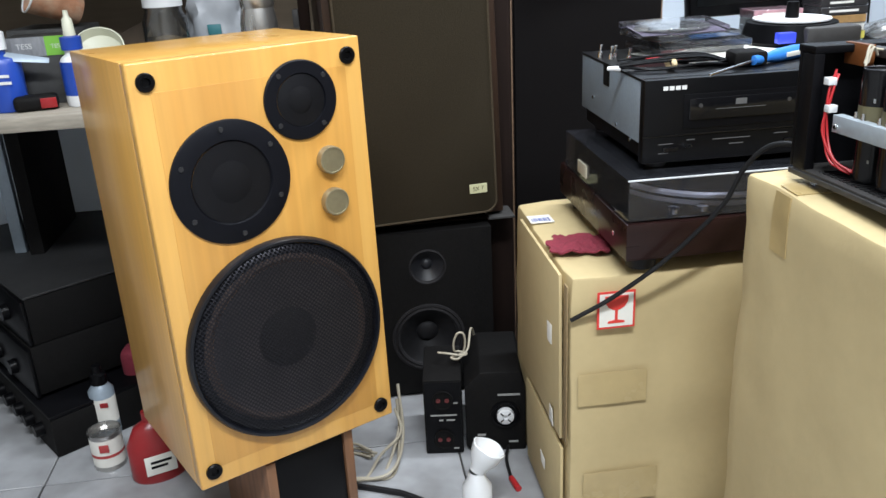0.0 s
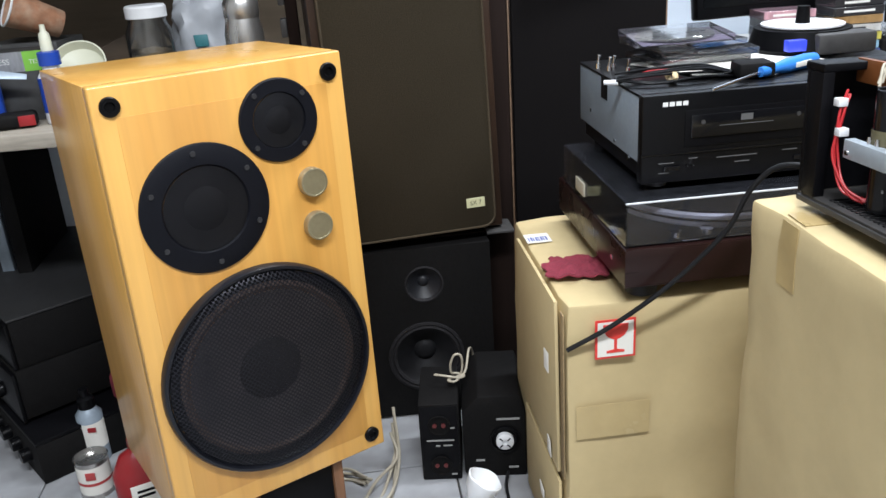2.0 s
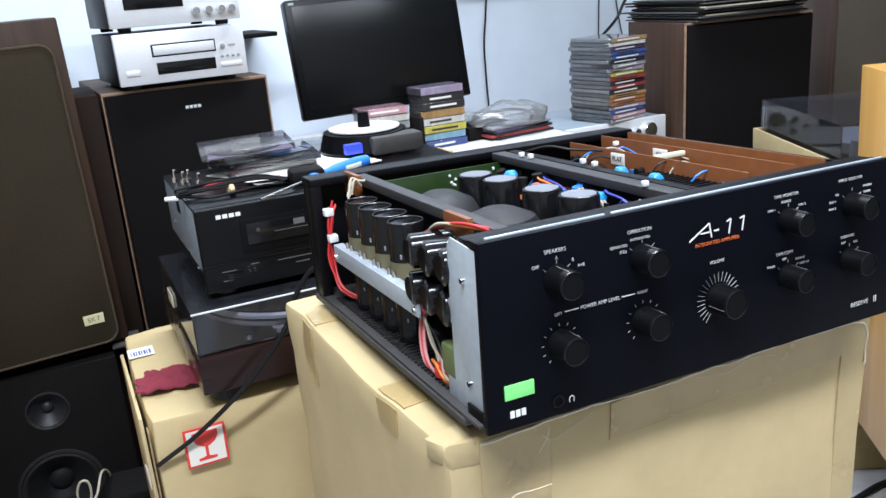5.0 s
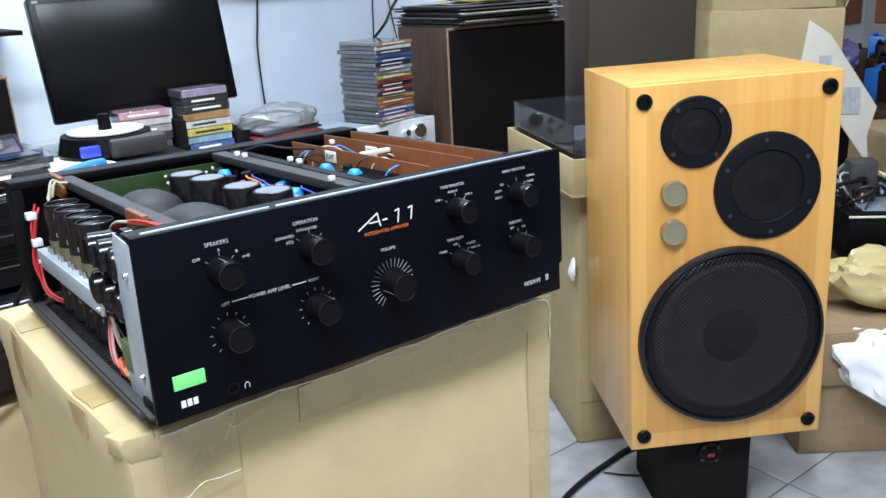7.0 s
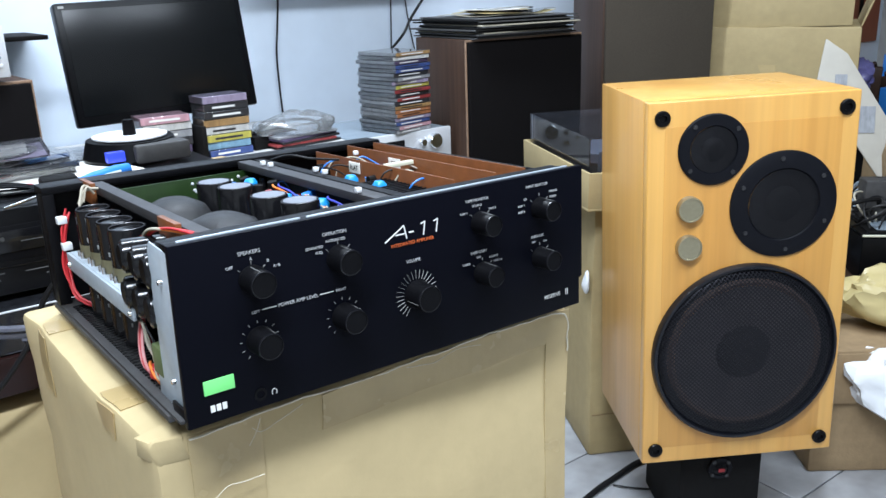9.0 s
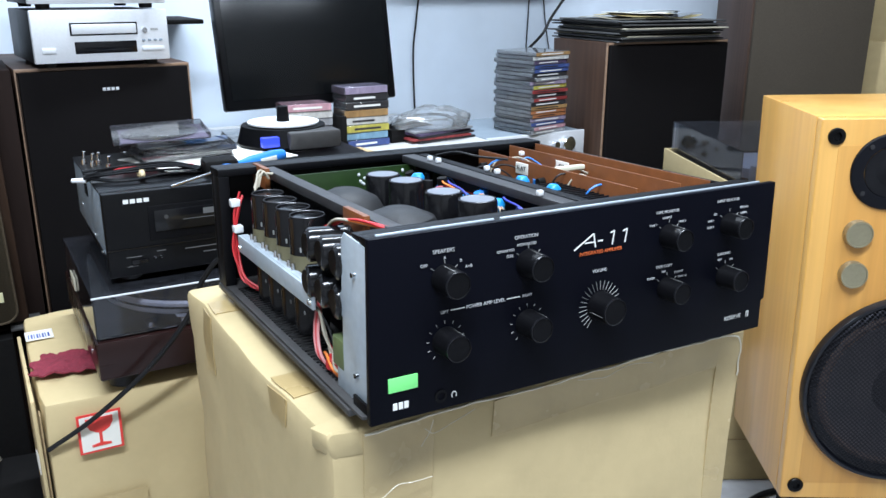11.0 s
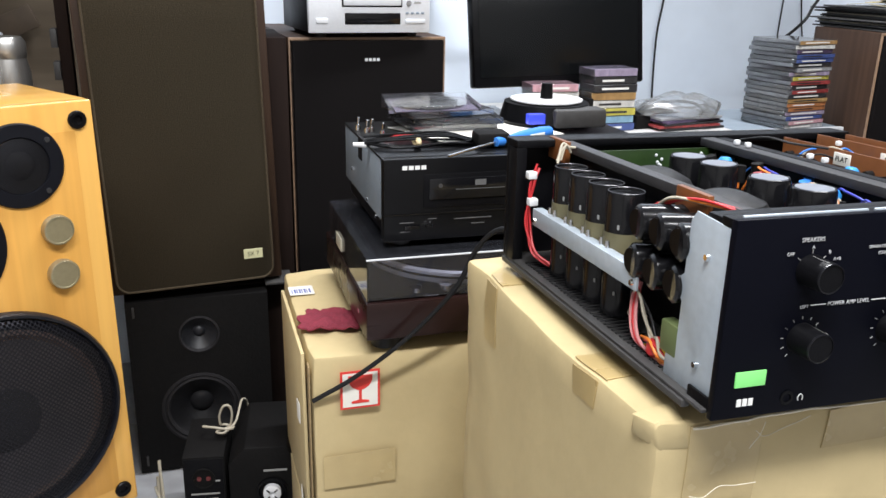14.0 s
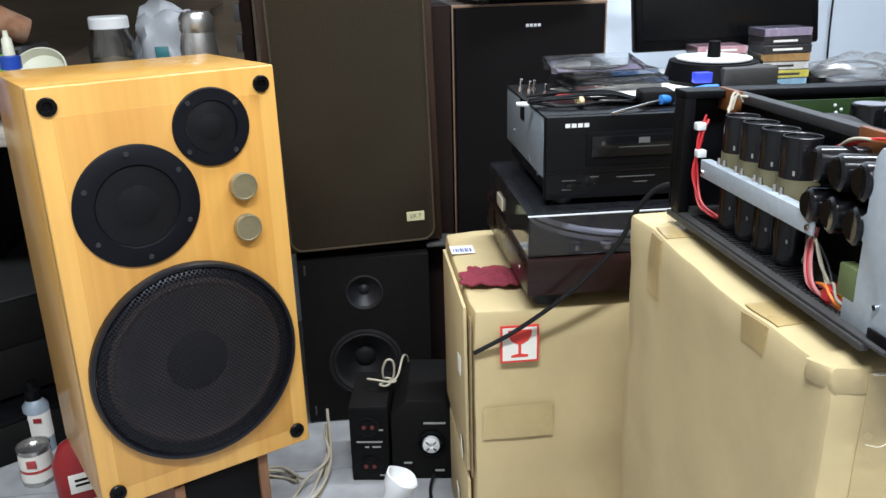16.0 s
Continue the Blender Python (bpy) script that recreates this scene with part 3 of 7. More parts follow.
part("panel_trim", box(B(), (0.016, 0.0072, 0.1450), (0.118, 0.0094, 0.1474), 0.0004), STEEL, amp, "bright worn edge")
part("panel_trim", box(B(), (0.124, 0.0072, 0.1450), (0.418, 0.0094, 0.1474), 0.0004), STEEL, amp, "bright worn edge")
part("front_beam", box(B(), (0.010, 0.021, 0.128), (AW - 0.006, 0.040, 0.1435), 0.002), BLACK, amp)
part("rear_panel", box(B(), (0.0, AD - 0.006, 0.006), (AW, AD, 0.138), 0.001), BLACK, amp)
part("rear_beam", box(B(), (0.0, AD - 0.03, 0.131), (AW, AD + 0.004, 0.1395), 0.002), BLACK, amp)
part("rear_post", box(B(), (0.0, AD - 0.03, 0.006), (0.012, AD - 0.0065, 0.131), 0.001), BLACK, amp)
part("side_panel", box(B(), (AW - 0.006, 0.0075, 0.004), (AW - 0.002, AD - 0.0065, 0.136), 0.001), BLACK, amp)
part("base_plate", box(B(), (0.001, 0.008, 0.003), (AW - 0.0065, AD - 0.0065, 0.006), 0.0008), BASEGREY, amp)
part("base_rail", box(B(), (-0.001, 0.03, -0.003), (0.006, AD, 0.0029), 0.0008), BASEGREY, amp, "scuffed steel lower edge")
for k in range(44):
    y = 0.05 + 0.0072 * k
    part("vent_slot", box(B(), (0.009, y, 0.0061), (0.034, y + 0.0030, 0.0074), 0.0004, 1), PLASTIC, amp)
for x in (0.05, AW - 0.06):
    for y in (0.07, AD - 0.05):
        part("foot", cyl(B(), (x, y, -0.015 if y < 0.1 else -0.006), (x, y, 0.0029), 0.02, 0.018, 20), RUBBER, amp)
# sleeve rims get a paler colour that paints the light along them
RIMMED = mat("sleeve_rim_light", (0.045, 0.046, 0.052), 0.25, spec=0.5)
DUSTBAR = mat("dusty_bar", (0.026, 0.026, 0.029), 0.6, grain=0.3, scale=80, blotch=0.5, blotch_scale=15)
PINKWIRE = mat("pink_wire", (0.50, 0.20, 0.20), 0.45)
# left front bracket, stepped edge with screw holes
part("side_bracket", plate(B(), [(-0.073, 0.004), (-0.009, 0.004), (-0.0085, 0.138), (-0.050, 0.141), (-0.056, 0.133), (-0.058, 0.092), (-0.063, 0.088), (-0.063, 0.074), (-0.058, 0.070), (-0.059, 0.045), (-0.072, 0.040)], 0.0, 0.0014, 0.0004), STEEL, amp, "bluish zinc steel bracket", m=Matrix.Translation((0.0085, 0, 0)) @ Matrix.Rotation(radians(-90), 4, "Z"))
for z in (0.112, 0.030):
    part("screw", cyl(B(), (0.0088, 0.031, z), (0.0056, 0.031, z), 0.0028, 0.0022, 12), CHROME, amp)
part("bracket_fold", box(B(), (0.0085, 0.0085, 0.006), (0.0200, 0.0097, 0.137), 0.0003), STEEL, amp, "folded steel bracket edge")
part("lower_clip", box(B(), (0.0050, 0.0075, 0.0030), (0.0075, 0.034, 0.0140), 0.0006), BLACK, amp)
part("corner_clip", box(B(), (0.0090, 0.0075, 0.128), (0.034, 0.0205, 0.1440), 0.001), BLACK, amp)
# rail along the open side and its capacitors
part("side_rail", box(B(), (0.009, 0.126, 0.054), (0.012, 0.348, 0.072), 0.0006), STEEL, amp, "bluish zinc steel rail")
part("side_rail_flange", box(B(), (0.0122, 0.126, 0.0695), (0.020, 0.348, 0.072), 0.0006), STEEL, amp)
for y in (0.132, 0.341):
    part("screw", cyl(B(), (0.009, y, 0.060), (0.0068, y, 0.060), 0.003, 0.0024, 12), CHROME, amp)


def capacitor(x, y, z, r, h, band, top=False):
    c = part("capacitor", lathe(B(), [(0, 0), (r, 0), (r, h - 0.002), (r * 0.95, h), (r * 0.9, h), (r * 0.88, h - 0.0015), (0, h - 0.001)], Matrix.Translation((x, y, z)), 28), GLOSSY, amp, "black sleeved capacitor")
    if band:
        part("band", lathe(B(), [(r * 1.02, 0.0), (r * 1.02, band)], Matrix.Translation((x, y, z + 0.004)), 28), KHAKI, c, "khaki insulating band")
    if top:
        part("cap_top", cyl(B(), (x, y, z + h - 0.0005), (x, y, z + h + 0.0006), r * 0.84, None, 28), CAPTOP, c, "grey metal top")
    part("rim", lathe(B(), [(r * 0.90, h + 0.0001), (r * 0.925, h + 0.0007), (r * 0.95, h + 0.0001)], Matrix.Translation((x, y, z)), 28), RIMMED, c, "sleeve rim, coloured paler to paint its rim light")
    part("print", box(B(), (x - r * 0.75, y - r * 0.80, z + h * 0.45), (x - r * 0.70, y - r * 0.55, z + h * 0.52)), DIMINK, c)


for k in range(4):
    capacitor(0.0345, 0.314 - 0.0385 * k, 0.064, 0.0175, 0.058, 0.018)
    capacitor(0.0350, 0.314 - 0.0385 * k, 0.008, 0.0165, 0.046, 0)
    for s in (-0.006, 0.006):
        part("terminal", cyl(B(), (0.0165, 0.314 - 0.0385 * k + s, 0.072), (0.0165, 0.314 - 0.0385 * k + s, 0.079), 0.0026, 0.002, 10), CHROME, amp)
for j, z in enumerate((0.112, 0.078)):
    for k in range(3):
        y = 0.132 - 0.031 * k + 0.004 * j
        c = part("capacitor", lathe(B(), [(0, 0), (0.0125, 0), (0.0148, 0.002), (0.0150, 0.004), (0.0150, 0.07), (0, 0.07)], Matrix.Translation((0.008, y, z)) @ Matrix.Rotation(radians(90), 4, "Y") @ Matrix.Rotation(radians(14), 4, "X"), 28), GLOSSY, amp, "black capacitor lying on its side")
        part("end_cap", cyl(B(), (0.0074, y, z), (0.0084, y, z), 0.0105, None, 24), PLASTIC, c)
part("red_choke", rough_up(lathe(B(), [(0, 0), (0.008, 0), (0.0115, 0.004), (0.0115, 0.010), (0.008, 0.014), (0, 0.014)], Matrix.Translation((0.020, 0.098, 0.0068)), 20), 0.001, 90), REDWIRE, amp, "red wound choke")
part("orange_component", rough_up(lathe(B(), [(0, 0), (0.007, 0), (0.009, 0.004), (0.007, 0.009), (0, 0.010)], Matrix.Translation((0.018, 0.084, 0.0070)), 18), 0.001, 90), ORANGEWIRE, amp, "orange component")
for j in range(3):
    part("wire", tube(B(), [(0.024, 0.150 - 0.004 * j, 0.056), (0.016, 0.142 - 0.004 * j, 0.034), (0.012, 0.128 - 0.005 * j, 0.014), (0.014, 0.106 - 0.006 * j, 0.0085), (0.013, 0.082, 0.0085 + 0.002 * j), (0.016, 0.058, 0.009)], 0.0015, 8, 5), (PINKWIRE, REDWIRE, PINKWIRE)[j], amp, "pink and red insulated wire")
part("wire", tube(B(), [(0.016, 0.094, 0.016), (0.012, 0.078, 0.020), (0.013, 0.066, 0.012), (0.018, 0.055, 0.008)], 0.0014, 8, 5), YELLOWWIRE, amp, "yellow insulated wire")
part("green_component", box(B(), (0.008, 0.058, 0.022), (0.020, 0.082, 0.048), 0.002), mat("olive_part", (0.10, 0.13, 0.05), 0.5), amp, "olive green component")
# inner walls and bars
part("heat_sink", box(B(), (0.058, 0.05, 0.006), (0.063, AD - 0.04, 0.128), 0.001), BLACK, amp)
part("divider_bar", box(B(), (0.050, 0.047, 0.1285), (0.064, AD - 0.031, 0.138), 0.001), DUSTBAR, amp, "dusty grey cross bar")
part("divider_bar", box(B(), (0.224, 0.0405, 0.1285), (0.242, AD - 0.031, 0.1375), 0.001), DUSTBAR, amp, "dusty grey cross bar")
part("divider_bar", box(B(), (0.246, 0.0405, 0.128), (0.258, AD - 0.031, 0.1370), 0.001), BLACK, amp)
part("divider_wall", box(B(), (0.241, 0.05, 0.006), (0.245, AD - 0.04, 0.128), 0.001), BLACK, amp)
for y in (0.35, 0.09):
    part("board_tab", box(B(), (0.044, y, 0.118), (0.0495, y + 0.045, 0.141), 0.0005), PCBO, amp, "orange-brown circuit board corner")
BRIGHTBLUE = mat("bright_blue_part", (0.02, 0.26, 0.62), 0.35)
INKBLUE = mat("deep_blue_wire", (0.04, 0.05, 0.36), 0.4)
part("circuit_board", box(B(), (0.075, AD - 0.045, 0.02), (0.235, AD - 0.042, 0.128), 0.0004), PCBG, amp, "dark green circuit board")
for k in range(26):
    x, z = 0.14 + 0.085 * random.random(), 0.075 + 0.048 * random.random()
    part("solder_joint", cyl(B(), (x, AD - 0.0452, z), (x, AD - 0.0470, z), 0.0021, 0.0008, 6), SILVER, amp)
for k, (x, y) in enumerate(((0.154, 0.305), (0.160, 0.260), (0.165, 0.188), (0.175, 0.140))):
    capacitor(x + 0.01, y, 0.03, 0.0195, 0.101, 0, True)
DARKWRAP = mat("black_wrap", (0.011, 0.011, 0.012), 0.55, spec=0.35, grain=0.3, scale=60, bump=0.4, bump_scale=70, blotch=0.4, blotch_scale=18)
for x, y in ((0.104, 0.265), (0.112, 0.160)):
    bm = lathe(B(), [(0.030, 0.058), (0.042, 0.066), (0.046, 0.084), (0.043, 0.104), (0.034, 0.119), (0.018, 0.126), (0, 0.1275)], Matrix.Translation((x, y, 0)) @ Matrix.Diagonal((0.92, 1.06, 1, 1)), 36)
    part("transformer", rough_up(bm, 0.0018, 24), DARKWRAP, amp, "large black cloth-wrapped transformer")
    part("transformer_base", box(B(), (x - 0.036, y - 0.04, 0.0062), (x + 0.036, y + 0.04, 0.06), 0.003), BLACK, amp)
for x, y, h in ((0.322, 0.07, 0.139), (0.368, 0.06, 0.141), (0.408, 0.06, 0.140)):
    b = part("circuit_board", box(B(), (x, y, 0.03), (x + 0.0016, AD - 0.05, h), 0.0004), PCBO, amp, "orange-brown circuit board standing on edge")
    for k in range(7):
        yy = y + 0.03 + 0.04 * k
        part("component", cyl(B(), (x - 0.0005, yy, h - 0.018 - 0.01 * (k % 3)), (x - 0.009, yy, h - 0.018 - 0.01 * (k % 3)), 0.005, 0.0045, 12), (BLUE, DUSTY, RED, DUSTY, GOLD, BLUE, DUSTY)[k], b)
for x, y, txt in ((0.3215, 0.262, "FLAT"), (0.3675, 0.246, "EQ")):
    part("label_plate", box(B(), (x - 0.0012, y - 0.012, 0.123), (x, y + 0.012, 0.136), 0.0003), PAPER, amp, "pale printed label")
    words("label_text", txt, 0.0105, BLACK, amp, Matrix.Translation((x - 0.0016, y, 0.1295)) @ Matrix.Rotation(radians(-90), 4, "Z") @ Matrix.Rotation(radians(90), 4, "X"))
for k in range(16):
    part("fin", box(B(), (0.264, 0.075 + 0.0075 * k, 0.110), (0.318, 0.0772 + 0.0075 * k, 0.1265), 0.0003, 1), BLACK, amp)
part("main_board", box(B(), (0.256, 0.06, 0.010), (0.42, AD - 0.05, 0.012), 0.0004), PCBO, amp, "orange-brown circuit board")
part("clip_bar", box(B(), (0.327, 0.203, 0.134), (0.366, 0.209, 0.139), 0.001), CREAM, amp, "cream plastic spacer")
for k in range(70):
    x, y = (random.uniform(0.195, 0.236), random.uniform(0.07, 0.35)) if k < 34 else (random.uniform(0.275, 0.42), random.uniform(0.06, 0.34))
    z, r, h = random.uniform(0.075, 0.115), random.uniform(0.0028, 0.0065), random.uniform(0.008, 0.018)
    part("component", cyl(B(), (x, y, z), (x + random.uniform(-0.003, 0.003), y, z + h), r, r * 0.92, 10), random.choice((BLUE, DUSTY, PLASTIC, RED, GLOSSY, CREAM, DUSTY, ORANGEWIRE)), amp)
for x, y, z in ((0.205, 0.300, 0.116), (0.214, 0.150, 0.113), (0.282, 0.205, 0.120), (0.290, 0.160, 0.118), (0.210, 0.222, 0.108)):
    part("component", rough_up(lathe(B(), [(0, 0), (0.0065, 0), (0.008, 0.004), (0.008, 0.009), (0.005, 0.013), (0, 0.014)], Matrix.Translation((x, y, z)), 16), 0.0006, 80), BRIGHTBLUE, amp, "bright blue component")
for k in range(9):
    x, y = random.uniform(0.205, 0.222), random.uniform(0.09, 0.33)
    part("wire", tube(B(), [(x, y, 0.10), (x + 0.004, y - 0.012, 0.124), (x - 0.003, y - 0.03, 0.127), (x + 0.005, y - 0.05, 0.118), (x, y - 0.06, 0.095)], 0.0011, 8, 5), (INKBLUE, ORANGEWIRE, CREAMWIRE)[k % 3], amp, "insulated wire")
part("component_board", box(B(), (0.192, 0.06, 0.072), (0.236, 0.35, 0.0745), 0.0004), PCBO, amp, "orange-brown circuit board")
part("component_board", box(B(), (0.274, 0.06, 0.070), (0.425, 0.345, 0.0725), 0.0004), PCBG, amp, "green circuit board")
for x, y in ((0.229, 0.318), (0.230, 0.300), (0.250, 0.228), (0.249, 0.206), (0.340, 0.292), (0.222, 0.092)):
    part("connector", box(B(), (x, y, 0.1385), (x + 0.006, y + 0.005, 0.1435), 0.001), WHITEP, amp, "white plastic connector")


def wire(name, pts, r, material, parent, label=""):
    return part(name, tube(B(), pts, r, 8, 6), material, parent, label)


def jitter(pts, a):
    return [(x + random.uniform(-a, a), y + random.uniform(-a, a), z + random.uniform(-a, a)) for x, y, z in pts]


for k in range(4):
    wire("wire", jitter([(0.020, 0.368, 0.112), (0.014, 0.364, 0.09), (0.010, 0.362, 0.055), (0.014, 0.345, 0.022), (0.024, 0.33, 0.012)], 0.004), 0.0013, REDWIRE, amp, "red insulated wire")
    wire("wire", jitter([(0.018, 0.12, 0.012), (0.012, 0.10, 0.02), (0.014, 0.08, 0.014), (0.02, 0.06, 0.01)], 0.005), 0.0014, (REDWIRE, ORANGEWIRE, YELLOWWIRE, CREAMWIRE)[k], amp, "coloured insulated wire")
    wire("wire", jitter([(0.030, 0.15, 0.118), (0.034, 0.12, 0.134), (0.042, 0.09, 0.137), (0.052, 0.06, 0.134)], 0.003), 0.0013, (REDWIRE, ORANGEWIRE, REDWIRE, CREAMWIRE)[k], amp, "coloured insulated wire")
    wire("wire", jitter([(0.028, 0.33, 0.123), (0.036, 0.335, 0.139), (0.046, 0.34, 0.135)], 0.003), 0.0013, CREAMWIRE, amp, "cream insulated wire")
    wire("wire", jitter([(0.030, 0.165, 0.02), (0.020, 0.14, 0.05), (0.018, 0.12, 0.03), (0.02, 0.10, 0.01)], 0.004), 0.0013, (CREAMWIRE, REDWIRE, RUBBER, CREAMWIRE)[k], amp, "insulated wire")
for k in range(8):
    x, y = random.uniform(0.2, 0.23), random.uniform(0.08, 0.34)
    wire("wire", jitter([(x, y, 0.09), (x + 0.01, y - 0.01, 0.112), (x + 0.015, y - 0.03, 0.116), (x + 0.02, y - 0.05, 0.09)], 0.005), 0.0008, random.choice((CREAMWIRE, REDWIRE, RUBBER, BLUE, ORANGEWIRE)), amp, "thin insulated wire")
for k in range(12):
    x, y = random.uniform(0.27, 0.33), random.uniform(0.1, 0.33)
    wire("wire", jitter([(x, y, 0.09), (x + 0.015, y - 0.01, 0.128), (x + 0.04, y - 0.02, 0.126), (x + 0.06, y - 0.05, 0.10)], 0.006), 0.0010, random.choice((CREAMWIRE, RUBBER, RUBBER, BLUE, PAPERGREY)), amp, "thin insulated wire")
wire("wire", [(0.25, 0.34, 0.140), (0.262, 0.31, 0.147), (0.28, 0.29, 0.143), (0.30, 0.26, 0.142)], 0.0013, RUBBER, amp)
for y, z in ((0.366, 0.100), (0.360, 0.072)):
    part("connector", box(B(), (0.008, y - 0.005, z), (0.018, y + 0.005, z + 0.008), 0.001), WHITEP, amp, "white plastic connector")

# the front: knobs, print, window
for x, z, r, mark in ((0.069, 0.108, 0.0112, 100), (0.146, 0.109, 0.0112, 88), (0.297, 0.1115, 0.0104, 88), (0.372, 0.1125, 0.0104, 80), (0.222, 0.0595, 0.0126, 195), (0.0695, 0.0575, 0.0112, 60), (0.1465, 0.058, 0.0112, 60), (0.2985, 0.0625, 0.0104, 85), (0.372, 0.0625, 0.0104, 85)):
    mm = Matrix.Translation((x, 0, z)) @ Matrix.Rotation(radians(90), 4, "X")
    k = part("knob", lathe(B(), [(r * 1.04, 0), (r * 1.04, 0.002), (r, 0.003), (r * 0.97, 0.0195), (r * 0.93, 0.021), (r * 0.88, 0.0212), (r * 0.86, 0.0206), (0, 0.0206)], mm, 36), BLACK, amp, "black turned knob")
    # paler, glossier ring added to draw the thin highlight round the knob
    part("knob_edge", lathe(B(), [(r * 0.965, 0.0196), (r * 0.935, 0.0211), (r * 0.89, 0.0214)], mm, 36), KNOBEDGE, k, "slightly paler glossy ring drawing the knob's edge highlight")
    a = radians(mark)
    part("pointer", box(B(), (0.985 * r, -0.0195, -0.00016), (1.004 * r, -0.003, 0.00016)), DIMINK, k, "fine pale index line", m=Matrix.Translation((x, 0, z)) @ Matrix.Rotation(-a, 4, "Y"))
PRINT = (("SPEAKERS", 0.068, 0.1300, 0.0062), ("A", 0.069, 0.1245, 0.005), ("B", 0.083, 0.1205, 0.005), ("OFF", 0.051, 0.1205, 0.005), ("A+B", 0.090, 0.1150, 0.005),
         ("OPERATION", 0.1435, 0.1312, 0.0058), ("INTEGRATED", 0.144, 0.1250, 0.0044), ("SEPARATED", 0.124, 0.1218, 0.0044), ("(CD)", 0.128, 0.1172, 0.0044), ("VOLUME", 0.220, 0.0912, 0.0056),
         ("POWER AMP LEVEL", 0.106, 0.0818, 0.0060), ("LEFT", 0.0685, 0.0812, 0.0048), ("RIGHT", 0.1455, 0.0818, 0.0048), ("TAPE MONITOR", 0.294, 0.1336, 0.0054), ("SOURCE", 0.294, 0.1283, 0.0042),
         ("TAPE 1", 0.278, 0.1228, 0.0042), ("TAPE 2", 0.312, 0.1228, 0.0042), ("TAPE COPY", 0.294, 0.0836, 0.0054), ("OFF", 0.294, 0.0785, 0.004), ("TUNER", 0.279, 0.0742, 0.0042), ("SOURCE", 0.312, 0.0762, 0.004), ("TAPE 1-2", 0.317, 0.0712, 0.004),
         ("INPUT SELECTOR", 0.369, 0.1356, 0.0052), ("CD", 0.3535, 0.1240, 0.0042), ("AUX 1", 0.3485, 0.1182, 0.0042), ("AUX 2", 0.3485, 0.1122, 0.0042), ("PHONO", 0.3905, 0.1270, 0.0042), ("TUNER", 0.390, 0.1215, 0.0042),
         ("SUBSONIC", 0.369, 0.0846, 0.0052), ("OFF", 0.364, 0.0792, 0.0042), ("ON", 0.379, 0.0780, 0.0042))
for txt, x, z, size in PRINT:
    words("print", txt, size * 0.93, PRINTINK, amp, on_front(x, z))
words("print", "INTEGRATED AMPLIFIER", 0.0056, ORANGEINK, amp, on_front(0.2205, 0.1080))
words("print", "RESERVE", 0.0078, WHITEINK, amp, on_front(0.3885, 0.0178))
words("print", "II", 0.0125, WHITEINK, amp, on_front(0.4085, 0.0178))
# slanted model mark, drawn in strokes
for x0, z0, x1, z1, w in ((0.192, 0.1125, 0.212, 0.1245, 0.0010), (0.212, 0.1245, 0.2145, 0.1125, 0.0011), (0.203, 0.1172, 0.2135, 0.1172, 0.0010), (0.217, 0.1175, 0.222, 0.1175, 0.0013), (0.2300, 0.1228, 0.2345, 0.1243, 0.0010), (0.2345, 0.1245, 0.2325, 0.1125, 0.0010), (0.2440, 0.1228, 0.2485, 0.1243, 0.0010), (0.2485, 0.1245, 0.2465, 0.1125, 0.0010)):
    d = Vector((x1 - x0, 0, z1 - z0))
    part("model_mark", box(B(), (0, -0.0006, -w / 2), (d.length, 0.0002, w / 2)), WHITEINK, amp, m=Matrix.Translation((x0, 0, z0)) @ Matrix.Rotation(-math.atan2(d.z, d.x), 4, "Y"))
for x0, z0, x1, z1 in ((0.074, 0.0818, 0.0865, 0.0818), (0.126, 0.0818, 0.1385, 0.0818)):
    part("print_line", box(B(), (x0, -0.0006, z0 - 0.0002), (x1, 0.0002, z1 + 0.0003)), WHITEINK, amp)


def ticks(cx, cz, r0, r1, a0, a1, n, w=0.0005):
    for k in range(n):
        a = radians(a0 + (a1 - a0) * k / (n - 1))
        part("tick", box(B(), (r0, -0.0006, -w / 2), (r1, 0.0002, w / 2)), DIMINK, amp, m=Matrix.Translation((cx, 0, cz)) @ Matrix.Rotation(-a, 4, "Y"))


ticks(0.222, 0.0595, 0.0142, 0.0222, -30, 235, 23, 0.00014)
for cx, cz in ((0.0695, 0.0575), (0.1465, 0.058)):
    ticks(cx, cz, 0.0145, 0.0168, 10, 230, 9, 0.0003)
for cx, cz in ((0.069, 0.108), (0.146, 0.109), (0.297, 0.1115), (0.372, 0.1125), (0.2985, 0.0625), (0.372, 0.0625)):
    ticks(cx, cz, 0.0122, 0.0150, 40, 140, 3, 0.0003)
part("indicator_window", box(B(), (0.0195, -0.0012, 0.0245), (0.0445, 0.0005, 0.0362), 0.0004), GREENLCD, amp, "lit green indicator window")
part("jack", lathe(B(), [(0.0055, 0), (0.0055, 0.001), (0.0035, 0.001), (0.003, -0.004), (0, -0.004)], Matrix.Translation((0.065, 0, 0.0118)) @ Matrix.Rotation(radians(90), 4, "X"), 20), PLASTIC, amp)
part("maker_mark", box(B(), (0.0232, -0.0006, 0.0095), (0.0268, 0.0002, 0.0150)), WHITEINK, amp)
part("maker_mark", box(B(), (0.0280, -0.0006, 0.0095), (0.0316, 0.0002, 0.0150)), WHITEINK, amp)
part("maker_mark", box(B(), (0.0328, -0.0006, 0.0095), (0.0364, 0.0002, 0.0150)), WHITEINK, amp)
part("phones_mark", tube(B(), [(0.0752, -0.0004, 0.0085), (0.0750, -0.0004, 0.0115), (0.077, -0.0004, 0.0133), (0.079, -0.0004, 0.0115), (0.0788, -0.0004, 0.0085)], 0.0004, 6), WHITEINK, amp)


